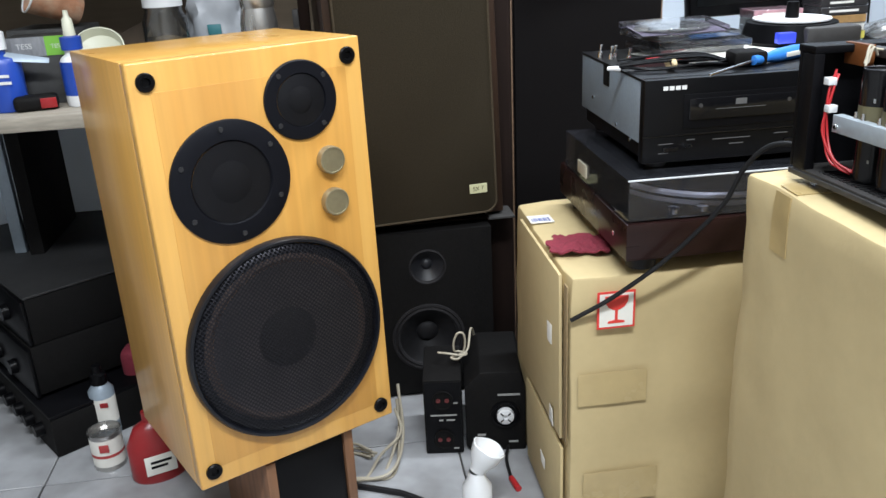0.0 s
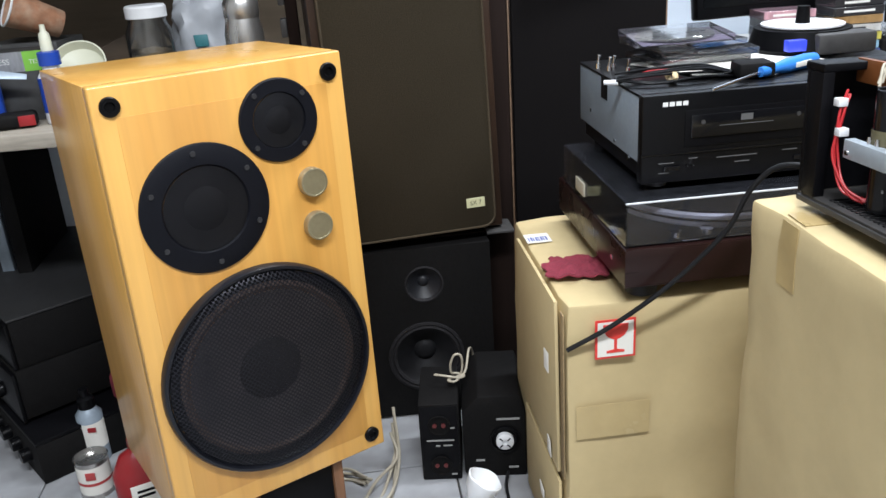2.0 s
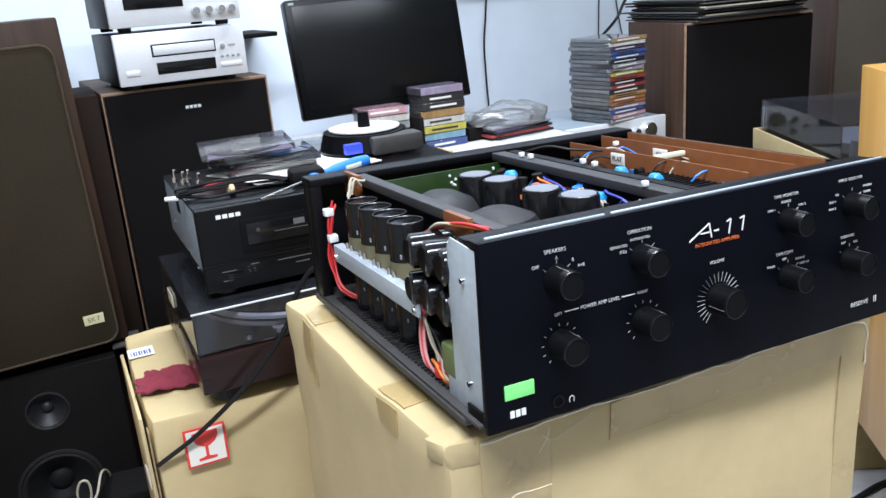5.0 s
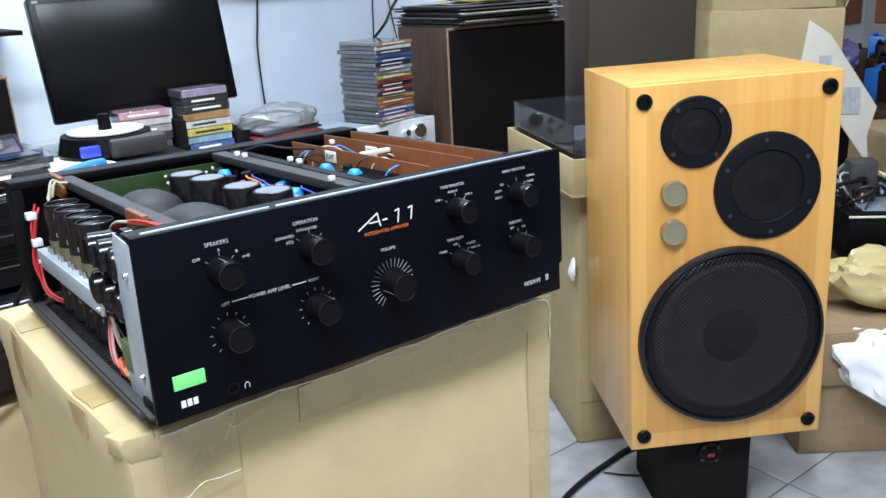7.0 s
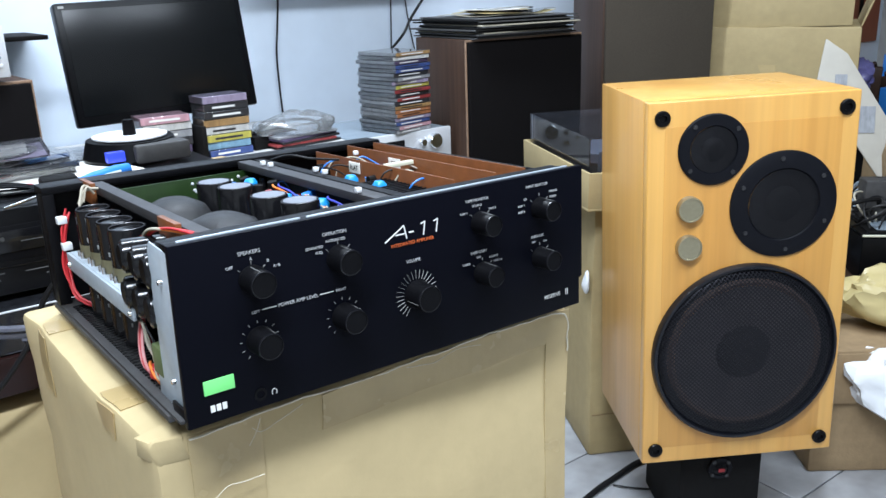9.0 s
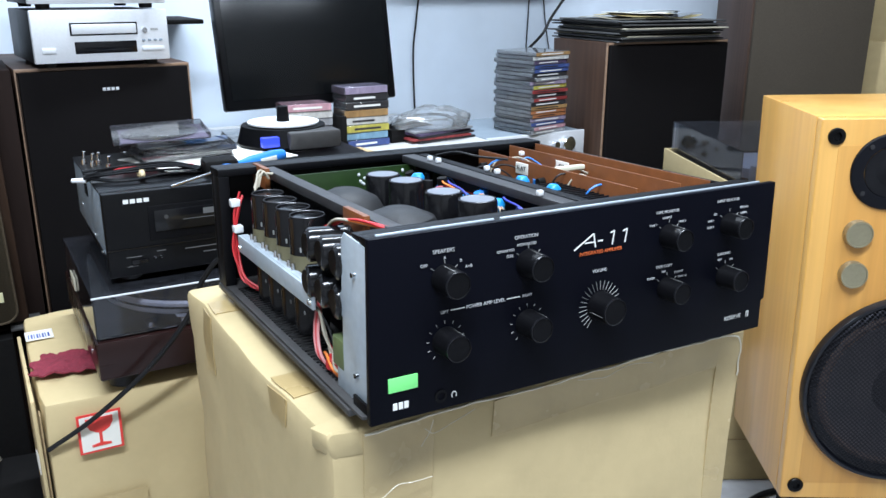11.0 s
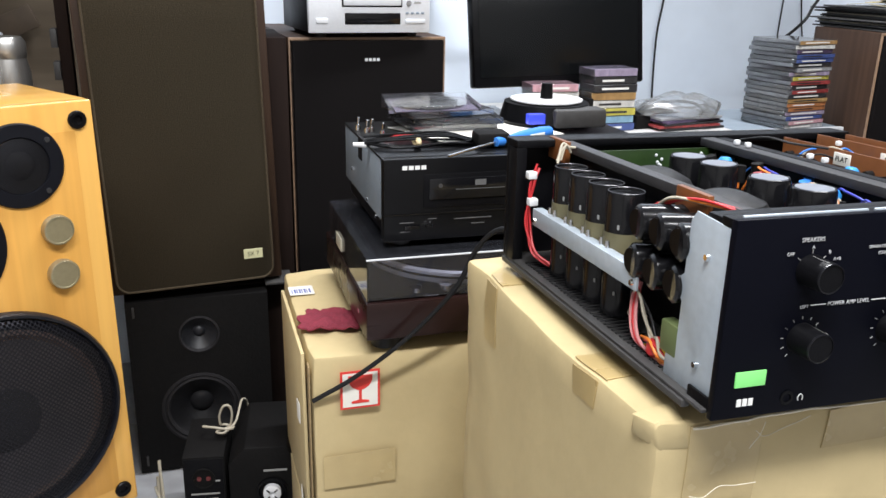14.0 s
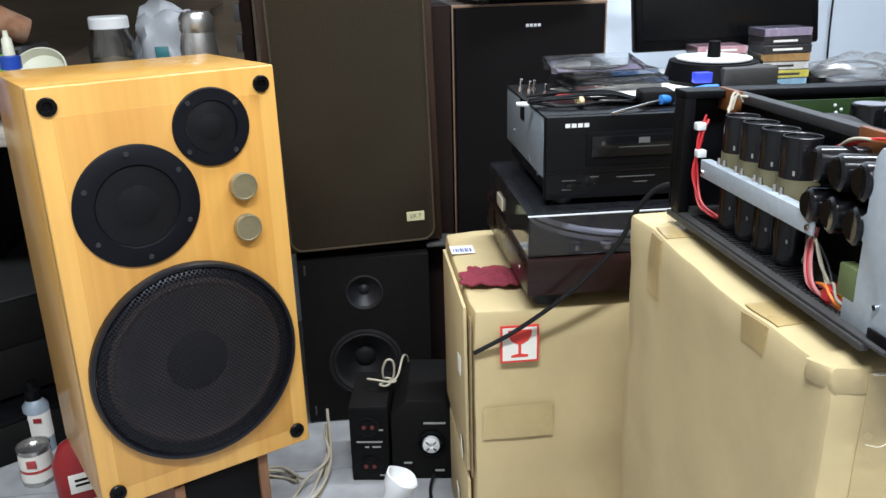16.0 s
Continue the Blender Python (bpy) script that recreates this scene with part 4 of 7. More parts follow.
# ---- the second carton, turntable and disc unit ----
Bx = carton("cardboard_box", "tan cardboard box with a loose side flap and a fragile sticker", pose(-0.195, 0.604, 0), 0.50, 0.36, 0.478, CARD, 7.0, 0.005)
for vert in Bx.children[0].data.vertices:
    # soft dents across the sagging front
    if vert.co.y < 0.03:
        away = min(1.0, max(0.0, (vert.co.x - 0.08) / 0.14))
        vert.co.y += away * (0.014 * math.exp(-((vert.co.z - 0.36) / 0.035) ** 2) + 0.012 * math.exp(-((vert.co.z - 0.18) / 0.05) ** 2))
fl = B()
box(fl, (-0.012, 0.02, 0.20), (-0.007, 0.27, 0.478), 0.001)
part("flap", rough_up(fl, 0.003, 6), CARD, Bx, "loose upright cardboard flap")
fl = box(B(), (-0.010, 0.015, 0.02), (-0.005, 0.24, 0.185), 0.001)
part("flap", rough_up(fl, 0.004, 6, 3), CARD, Bx, "loose upright cardboard flap")
part("flap_gap", box(B(), (-0.0055, 0.001, 0.20), (-0.0035, 0.018, 0.465), 0.0004), CARDIN, Bx)
tape(Bx, (0.012, -0.0034, 0.268), (0.118, -0.0030, 0.322), 11, CARDSHEEN, "patch of clear tape", 0.0004)
tape(Bx, (0.022, -0.0034, 0.088), (0.142, -0.0030, 0.145), 12, CARDSHEEN, "patch of clear tape", 0.0004)
st = part("fragile_sticker", box(B(), (0.037, -0.0072, 0.397), (0.094, -0.0060, 0.456), 0.0003, 1), REDINK, Bx, "white fragile sticker with a red wine glass and red border")
part("sticker_field", box(B(), (0.0405, -0.0078, 0.4005), (0.0905, -0.0071, 0.4525)), PAPER, st)
part("glass_mark", plate(B(), [(0.0480, 0.449), (0.0830, 0.449), (0.0825, 0.440), (0.0780, 0.432), (0.0710, 0.4275), (0.0675, 0.4265), (0.0675, 0.411), (0.0780, 0.409), (0.0780, 0.406), (0.0530, 0.406), (0.0530, 0.409), (0.0635, 0.411), (0.0635, 0.4265), (0.0600, 0.4275), (0.0530, 0.432), (0.0485, 0.440)], -0.0086, -0.0077), REDINK, st, "red wine glass mark")
lb = part("barcode_label", box(B(), (-0.002, 0.232, 0.4815), (0.038, 0.270, 0.4828), 0.0003, 1), PAPER, Bx, "white barcode label")
for k in range(8):
    part("bar", box(B(), (0.002 + 0.004 * k, 0.238, 0.4827), (0.0035 + 0.004 * k + 0.001 * (k % 2), 0.255, 0.4832)), BLUEB, lb)
for y0, z0, a, b in ((0.06, 0.345, 0.020, 0.032), (0.05, 0.205, 0.024, 0.030), (0.10, 0.085, 0.030, 0.022)):
    part("torn_scrap", rough_up(box(B(), (-0.0135, y0, z0), (-0.0122, y0 + a, z0 + b), 0.0003, 1), 0.003, 60, y0 * 30), PAPER, Bx, "torn white label scrap")
# maroon rag
bm = B()
bmesh.ops.create_grid(bm, x_segments=22, y_segments=18, size=0.5, matrix=Matrix.Diagonal((0.115, 0.085, 1, 1)))
for v in bm.verts:
    a = math.atan2(v.co.y, v.co.x)
    v.co *= 0.85 + 0.25 * noise.noise(Vector((math.cos(a) * 2, math.sin(a) * 2, 0.3)))
    v.co.z = 0.006 + 0.010 * abs(noise.noise(v.co * 38)) + 0.006 * abs(noise.noise(v.co * 90))
bmesh.ops.solidify(bm, geom=bm.faces[:], thickness=0.0022)
rag = part("cleaning_cloth", bm, MAROON, None, m=pose(-0.148, 0.715, 0.479, 0, 0, -12))
tagged(rag, "crumpled maroon cloth lying on a cardboard box", "cloth")

tt = thing("turntable", "dark wooden turntable under a smoked lid, carrying the disc unit", "turntable", pose(-0.122, 0.586, 0.4835))
TW, TD = 0.44, 0.345
part("plinth", box(B(), (0, 0, 0.020), (TW, TD, 0.075), 0.003), DARKWOOD, tt)
for x in (0.035, TW - 0.035):
    for y in (0.035, TD - 0.035):
        part("foot", cyl(B(), (x, y, 0), (x, y, 0.0205), 0.021, 0.024, 20), RUBBER, tt)
part("dust_lid", lid_shell((0.002, 0.004, 0.0785), (TW - 0.002, TD - 0.030, 0.1372)), SMOKE, tt, "smoked clear acrylic lid")
# silver strip along the front edge paints the lamp's highlight on the lid
part("lid_edge", box(B(), (0.001, 0.0028, 0.1352), (TW - 0.001, 0.0048, 0.1378), 0.0009), SILVER, tt, "silver strip painting the lamp's highlight on the lid edge")
part("deck_plate", box(B(), (0.006, 0.009, 0.0752), (TW - 0.006, TD - 0.009, 0.080), 0.001), DUSTY, tt)
part("platter", lathe(B(), [(0, 0.0), (0.148, 0.0), (0.150, 0.004), (0.150, 0.016), (0.147, 0.019), (0.120, 0.0185), (0, 0.0185)], Matrix.Translation((0.185, 0.175, 0.0805)), 64), SILVER, tt, "brushed metal platter")
part("platter_ring", lathe(B(), [(0.1502, 0.008), (0.1515, 0.009), (0.1515, 0.0105), (0.1502, 0.0115)], Matrix.Translation((0.185, 0.175, 0.0805)), 64), BLACK, tt)
part("platter_mat", cyl(B(), (0.185, 0.175, 0.0993), (0.185, 0.175, 0.1025), 0.146, None, 64), RUBBER, tt)
part("tonearm", tube(B(), [(0.39, 0.28, 0.115), (0.388, 0.2, 0.118), (0.375, 0.12, 0.116), (0.345, 0.075, 0.112)], 0.0045, 10), CHROME, tt)
part("tonearm_base", cyl(B(), (0.39, 0.28, 0.0801), (0.39, 0.28, 0.112), 0.025, 0.02, 24), BLACK, tt)
for x in (0.075, 0.118):
    part("push_button", cyl(B(), (x, 0.022, 0.0801), (x, 0.022, 0.087), 0.010, 0.009, 20), CHROME, tt, "chrome push button")
part("key_mark", cyl(B(), (-0.0008, 0.055, 0.045), (0.001, 0.055, 0.045), 0.004, None, 12), CHROME, tt)
part("side_badge", box(B(), (-0.001, 0.19, 0.088), (0.0015, 0.235, 0.108), 0.0003), PAPERGREY, tt, "small pale label")

cd = thing("disc_recorder", "black disc unit with grey metal sides on a turntable lid", "hi-fi unit", pose(-0.088, 0.626, 0.6215))
CW, CD, CH = 0.43, 0.292, 0.126
part("chassis", box(B(), (0.0, 0.018, 0.036), (CW, CD, CH - 0.004), 0.001), SILVERSIDE, cd, "scuffed grey steel chassis")
part("under_tray", box(B(), (0.006, 0.018, 0.0125), (CW - 0.006, CD - 0.01, 0.0358), 0.001), BLACK, cd, "black recessed under tray")
part("top_cover", box(B(), (-0.001, 0.012, CH - 0.0038), (CW + 0.001, CD + 0.001, CH), 0.001), UNITBLACK, cd)
part("cover_tab", box(B(), (-0.0012, 0.15, CH - 0.034), (-0.0001, 0.178, CH - 0.0038), 0.0003), DUSTY, cd)
part("front_panel", box(B(), (-0.001, 0.0, 0.010), (CW + 0.001, 0.0175, CH), 0.002), UNITBLACK, cd)
for x in (0.03, CW - 0.03):
    for y in (0.03, CD - 0.03):
        part("foot", cyl(B(), (x, y, 0), (x, y, 0.0118), 0.014, 0.016, 16), RUBBER, cd)
part("tray_recess", box(B(), (0.055, -0.0012, 0.056), (0.235, 0.004, 0.104), 0.001), BLACK, cd)
part("disc_tray", box(B(), (0.062, -0.004, 0.068), (0.228, 0.0, 0.098), 0.002), GLOSSY, cd, "glossy black disc tray")
part("tray_line", box(B(), (0.10, -0.0046, 0.0815), (0.172, -0.0038, 0.0822)), FAINTINK, cd)
part("disc_mark", box(B(), (0.128, -0.0046, 0.0865), (0.144, -0.0038, 0.0945)), FAINTINK, cd)
for x in (0.078, 0.206):
    part("tray_light", cyl(B(), (x, -0.0039, 0.088), (x, -0.0048, 0.088), 0.003, None, 12), BASEGREY, cd)
part("display", box(B(), (0.238, -0.0012, 0.078), (0.425, 0.002, 0.108), 0.001), GLOSSY, cd)
part("jog_button", box(B(), (0.25, -0.0035, 0.084), (0.268, -0.001, 0.098), 0.001), BLACK, cd)
words("display_digit", "2", 0.014, WHITEINK, cd, on_front(0.287, 0.099, -0.0018, 5))
part("panel_step", box(B(), (-0.0012, -0.0015, 0.0475), (CW + 0.001, 0.001, 0.0495)), GLOSSY, cd)
for k in range(4):
    part("maker_mark", box(B(), (0.025 + 0.0088 * k, -0.0006, 0.1110), (0.0318 + 0.0088 * k, 0.0002, 0.1165)), WHITEINK, cd)
for x, w, z in ((0.022, 0.020, 0.036), (0.022, 0.014, 0.023), (0.062, 0.012, 0.040), (0.10, 0.055, 0.038), (0.125, 0.02, 0.030), (0.19, 0.02, 0.040), (0.238, 0.024, 0.044), (0.30, 0.03, 0.036)):
    part("print_bar", box(B(), (x, -0.0006, z), (x + w, 0.0002, z + 0.0011)), FAINTINK, cd)
for x in (0.028, 0.205, 0.245, 0.31, 0.35):
    part("button", box(B(), (x, -0.003, 0.026), (x + 0.022, 0.0, 0.0325), 0.0008), GLOSSY, cd)
for x in (0.058, 0.066):
    part("switch_lever", cyl(B(), (x, 0, 0.031), (x, -0.007, 0.033), 0.002, 0.0015, 10), CHROME, cd)
for k, y in enumerate((0.222, 0.196, 0.205, 0.165)):
    t = part("toggle_switch", cyl(B(), (0.008 + 0.009 * k, y, CH), (0.008 + 0.009 * k, y, CH + 0.008), 0.0045, 0.004, 12), CHROME, cd, "chrome toggle switch")
    part("lever", cyl(B(), (0.008 + 0.009 * k, y, CH + 0.008), (0.009 + 0.009 * k, y - 0.002, CH + 0.020), 0.0018, 0.0024, 10), CHROME, t)
for x in (0.012, 0.045, 0.11):
    part("screw", cyl(B(), (0.0, 0.03 + x * 1.8, 0.03 + x * 0.3), (-0.002, 0.03 + x * 1.8, 0.03 + x * 0.3), 0.003, None, 10), CHROME, cd)

# on top of the disc unit
TOPZ = 0.6215 + CH


def jewel(m, tint, label="clear plastic disc case"):
    j = thing("disc_case", label, "disc case", m, "loose disc cases")
    part("shell", box(B(), (-0.071, -0.0625, 0), (0.071, 0.0625, 0.0100), 0.0008, 1), CASE, j)
    part("insert", box(B(), (-0.060, -0.060, 0.0012), (0.068, 0.060, 0.0022)), tint, j, "printed paper insert")
    part("disc", lathe(B(), [(0.0075, 0), (0.058, 0), (0.058, 0.0012), (0.0075, 0.0012)], Matrix.Translation((0, 0, 0.0045)), 40), BRUSHED, j, "silver disc")
    return j


for k, (x, y, rz, tint) in enumerate(((0.058, 0.852, 6, 9), (0.072, 0.846, -5, 1), (0.050, 0.852, 9, 9))):
    jewel(pose(x, y, TOPZ + 0.0046 + 0.0106 * k, 0, 0, rz), SPINES[tint])
jewel(pose(0.034, 0.842, TOPZ + 0.0370, 1.0, -1.5, -7), SPINES[0], "clear disc case with a lavender insert")
tagged(part("paper_sheet", rough_up(box(B(), (-0.105, -0.075, 0), (0.105, 0.075, 0.0012)), 0.002, 12), PAPER, None, m=pose(0.105, 0.79, TOPZ + 0.0025, 0, 0, 12)), "white paper sheet on the disc unit", "paper")
tagged(part("paper_sheet", rough_up(box(B(), (-0.075, -0.055, 0), (0.075, 0.055, 0.0012)), 0.002, 12, 4), PAPER, None, m=pose(0.06, 0.835, TOPZ + 0.0015, 0, 0, 28)), "white paper sheet under disc cases", "paper")
cb = thing("cable_bundle", "coiled black audio cable with a cream tie", "cable", pose(-0.024, 0.700, TOPZ, 0, 0, -4))
for k in range(6):
    o = 0.0045 * k
    part("loop", tube(B(), jitter([(-0.075, 0.0, 0.005 + o * 0.4), (-0.03, -0.022 + o, 0.006 + o * 0.5), (0.04, -0.018 + o, 0.007 + o * 0.5), (0.085, 0.004 + o * 0.5, 0.006), (0.05, 0.024 - o * 0.4, 0.007 + o * 0.4), (-0.02, 0.022 - o * 0.3, 0.006 + o * 0.6), (-0.075, 0.003, 0.006)], 0.004), 0.0016, 8, 6), PLASTIC, cb)
part("tie", lathe(B(), [(0.0100, -0.004), (0.0112, -0.002), (0.0112, 0.002), (0.0100, 0.004)], Matrix.Translation((0.000, 0, 0.0095)) @ Matrix.Rotation(radians(90), 4, "Y") @ Matrix.Diagonal((0.75, 1.8, 1, 1)), 20), TIECREAM, cb, "cream cable tie")
part("plug", cyl(B(), (-0.090, 0.006, 0.005), (-0.072, 0.0, 0.005), 0.003, 0.004, 12), WHITEP, cb, "white plug")
part("adapter", box(B(), (0.085, -0.02, 0.0), (0.135, 0.02, 0.022), 0.006), DUSTY, cb)
tagged(part("red_cable", tube(B(), [(-0.06, 0.755, TOPZ + 0.004), (-0.02, 0.768, TOPZ + 0.006), (0.02, 0.752, TOPZ + 0.006), (0.06, 0.742, TOPZ + 0.004)], 0.003, 8), REDWIRE), "short red test lead", "cable")
sd = thing("screwdriver", "blue-handled screwdriver lying on the disc unit", "screwdriver", pose(0.000, 0.622, TOPZ + 0.0085, 0, 0, 29.5))
part("shaft", cyl(B(), (0.0, 0, -0.006), (0.098, 0, 0.0008), 0.0020, None, 10), CHROME, sd, "bright steel shaft")
part("handle", lathe(B(), [(0, 0), (0.009, 0.001), (0.011, 0.012), (0.0095, 0.03), (0.0135, 0.05), (0.0145, 0.09), (0.012, 0.108), (0, 0.111)], Matrix.Translation((0.097, 0, 0.001)) @ Matrix.Rotation(radians(90), 4, "Y") @ Matrix.Diagonal((0.72, 0.72, 1.18, 1)), 24), BLUE, sd, "blue grooved handle")
part("handle_label", box(B(), (0.165, -0.0112, -0.002), (0.200, -0.0098, 0.005), 0.0005), PAPER, sd)
cord = tagged(part("power_cord", tube(B(), [(-0.196, 0.600, 0.415), (-0.14, 0.585, 0.452), (-0.08, 0.565, 0.505), (-0.04, 0.548, 0.552), (-0.010, 0.530, 0.60), (0.010, 0.522, 0.648), (0.035, 0.500, 0.681), (0.08, 0.455, 0.684), (0.12, 0.42, 0.70)], 0.0034, 10), RUBBER), "black mains cord running up from the box to the amplifier", "cable")


# ---- large cabinets behind ----
def grille_speaker(m, w, d, h, body, cloth, label, edge=None, inset=0.0055, round_r=0.02, group=""):
    s = thing("floor_speaker", label, "loudspeaker", m, group)
    part("cabinet", box(B(), (0, 0.006, 0), (w, d, h), 0.002), body, s)
    bm = box(B(), (inset, -0.010, inset), (w - inset, 0.0055, h - inset), 0.004, 2)
    part("grille", bm, cloth, s, "stretched grille cloth")
    if edge:
        for lo, hi in (((0, -0.001, h - 0.006), (w, 0.0055, h)), ((0, -0.001, 0), (0.003, 0.0055, h - 0.0061)), ((w - 0.003, -0.001, 0), (w, 0.0055, h - 0.0061))):
            part("edge_strip", box(B(), lo, hi, 0.0008), edge, s, "worn pale wood edge")
    return s


s = grille_speaker(pose(-0.139, 1.250, 0, 0, 0, 2.5), 0.325, 0.415, 0.858, WALNUT2, CLOTHBLACK, "tall walnut floor speaker with a black grille", EDGEWOOD)
for k in range(4):
    part("maker_mark", box(B(), (0.151 + 0.0082 * k, -0.0112, 0.8115), (0.1572 + 0.0082 * k, -0.0098, 0.8175), 0.0003), SILVER, s)


def mini_player(z, label, tray):
    p = thing("disc_player", label, "disc player", pose(-0.102, 1.222, z, 0, 0, 5))
    part("case", box(B(), (0.002, 0.012, 0.009), (0.246, 0.25, 0.104), 0.002), BLACK, p)
    part("front", box(B(), (0, 0, 0.009), (0.249, 0.0115, 0.105), 0.002), SILVER, p, "silver metal front")
    for x in (0.03, 0.218):
        for y in (0.03, 0.22):
            part("foot", cyl(B(), (x, y, 0), (x, y, 0.0089), 0.012, 0.013, 16), RUBBER, p)
    if tray:
        part("tray_slot", box(B(), (0.066, -0.0008, 0.058), (0.190, 0.003, 0.082), 0.001), BLACK, p)
        part("disc_tray", box(B(), (0.069, -0.004, 0.061), (0.187, -0.001, 0.079), 0.0015), SILVER, p)
        part("display", box(B(), (0.072, -0.0012, 0.025), (0.186, 0.003, 0.047), 0.001), GLOSSY, p)
        part("button", box(B(), (0.014, -0.003, 0.027), (0.038, 0.0, 0.037), 0.0012), SILVER, p)
        part("button", box(B(), (0.196, -0.003, 0.027), (0.238, 0.0, 0.035), 0.0012), SILVER, p)
        part("button", cyl(B(), (0.203, 0, 0.066), (0.203, -0.003, 0.066), 0.005, None, 16), CHROME, p)
        for k in range(4):
            part("button", box(B(), (0.197 + 0.011 * k, -0.002, 0.045), (0.203 + 0.011 * k, 0.0, 0.049), 0.0005), SILVERSIDE, p)
        part("print_bar", box(B(), (0.215, -0.0006, 0.065), (0.229, 0.0002, 0.069)), DIMINK, p)
    else:
        for x in (0.16, 0.185, 0.21, 0.23):
            part("knob", cyl(B(), (x, 0, 0.03), (x, -0.014, 0.03), 0.008, 0.007, 20), CHROME, p)
        part("display", box(B(), (0.03, -0.0012, 0.04), (0.14, 0.003, 0.08), 0.001), GLOSSY, p)


mini_player(0.859, "small silver disc player on a tall speaker", True)
mini_player(0.966, "small silver receiver stacked on a disc player", False)

# the large brown-clothed speaker and the one beneath it
s = thing("floor_speaker", "large speaker with a worn brown cloth grille and handwritten label", "loudspeaker", pose(-0.4825, 1.135, 0.388, 0, -1.3, 4))
part("cabinet", box(B(), (-0.020, 0.012, 0.0), (0.307, 0.34, 0.61), 0.003), WALNUT, s)
def rounded(x0, z0, x1, z1, r, y):
    """A rounded rectangle's outline, with points along its straight sides too."""
    out = []
    for cx, cz, t0 in ((x1 - r, z0 + r, 270), (x1 - r, z1 - r, 0), (x0 + r, z1 - r, 90), (x0 + r, z0 + r, 180)):
        out += [Vector((cx + r * math.cos(radians(t)), y, cz + r * math.sin(radians(t)))) for t in range(t0, t0 + 91, 15)]
    full = []
    for a, b in zip(out, out[1:] + out[:1]):
        n = max(1, int((b - a).length / 0.02))
        full += [a.lerp(b, k / n) for k in range(n)]
    return full


part("grille", plate(B(), [(v.x, v.z) for v in rounded(-0.006, 0.009, 0.290, 0.570, 0.026, 0)], -0.012, 0.011, 0.004), CLOTHBROWN, s, "worn brown grille cloth with rounded corners")
ring = rounded(-0.003, 0.012, 0.287, 0.567, 0.024, -0.0112)
part("grille_piping", tube(B(), ring + ring[:1], 0.0026, 6, 1), mat("faded_cloth_edge", (0.075, 0.058, 0.038), 0.95, spec=0.1, grain=0.4, scale=300, blotch=0.5, blotch_scale=9), s, "faded cloth edge")
lb = part("label", box(B(), (0.232, -0.0142, 0.054), (0.268, -0.0124, 0.073), 0.0003, 1), LABELY, s, "pale handwritten label")
words("label_text", "SX 7", 0.0155, BLACK, s, on_front(0.250, 0.0635, -0.0146, -3))

s = thing("floor_speaker", "black two-way speaker with bare drivers under another speaker", "loudspeaker", pose(-0.482, 1.140, 0))
part("cabinet", box(B(), (0, 0.046, 0), (0.275, 0.30, 0.380), 0.003), DARKVENEER, s)


def holed_plate(x0, z0, x1, z1, holes, y0, y1, n=40):
    """A board with round holes (x, z, r) cut through it."""
    bm = B()
    loops = [[(x0, z0), (x1, z0), (x1, z1), (x0, z1)]]
    for cx, cz, rad in holes:
        loops.append([(cx + rad * math.cos(2 * math.pi * k / n), cz + rad * math.sin(2 * math.pi * k / n)) for k in range(n)])
    for loop in loops:
        f = [bm.verts.new((x, y0, z)) for x, z in loop]
        k = [bm.verts.new((x, y1, z)) for x, z in loop]
        for i in range(len(f)):
            j = (i + 1) % len(f)
            bm.faces.new((f[i], k[i], k[j], f[j]))
    for y in (y0, y1):
        rim = [e for e in bm.edges if all(abs(v.co.y - y) < 1e-7 for v in e.verts)]
        bmesh.ops.triangle_fill(bm, use_beauty=True, use_dissolve=False, edges=rim)
    bmesh.ops.recalc_face_normals(bm, faces=bm.faces[:])
    return bm


part("front_baffle", holed_plate(0.004, 0.006, 0.271, 0.376, ((0.136, 0.299, 0.034), (0.131, 0.138, 0.072)), -0.006, 0.0455), DUSTY, s)
m1 = Matrix.Translation((0.136, -0.006, 0.299)) @ Matrix.Rotation(radians(90), 4, "X")
DISH = mat("dusty_dish", (0.017, 0.018, 0.022), 0.46, spec=0.32, grain=0.3, scale=60, blotch=0.5, blotch_scale=25, tint=(0.014, 0.014, 0.016))
GREYCONE = mat("dusty_cone", (0.010, 0.010, 0.0115), 0.65, spec=0.22, grain=0.3, scale=90, blotch=0.5, blotch_scale=14)
d = part("tweeter", lathe(B(), [(0.039, 0), (0.039, 0.002), (0.036, 0.0028), (0.0335, 0.0), (0.033, -0.004)], m1, 36), CONE, s)
part("dish", lathe(B(), [(0.033, -0.004), (0.022, -0.013), (0.012, -0.019), (0.011, -0.017), (0.007, -0.0135), (0, -0.012)], m1, 32), DISH, d, "grey dished dome")
m1 = Matrix.Translation((0.131, -0.006, 0.138)) @ Matrix.Rotation(radians(90), 4, "X")
d = part("woofer", lathe(B(), [(0.078, 0), (0.078, 0.003), (0.073, 0.004), (0.070, 0.0015), (0.066, 0.004), (0.062, 0.0015), (0.061, -0.002)], m1, 40), CONE, s)
part("cone", lathe(B(), [(0.061, -0.002), (0.042, -0.016), (0.022, -0.034)], m1, 40), GREYCONE, d, "dusty grey paper cone")
part("dust_cap", lathe(B(), [(0.0235, -0.0325), (0.019, -0.027), (0.010, -0.0235), (0, -0.0225)], m1, 28), GREYCONE, d, "dusty dust cap")
for zz in (0.02, 0.345):
    part("corner_fitting", box(B(), (0.016, -0.0085, zz), (0.020, -0.0062, zz + 0.022), 0.0006), BASEGREY, s)
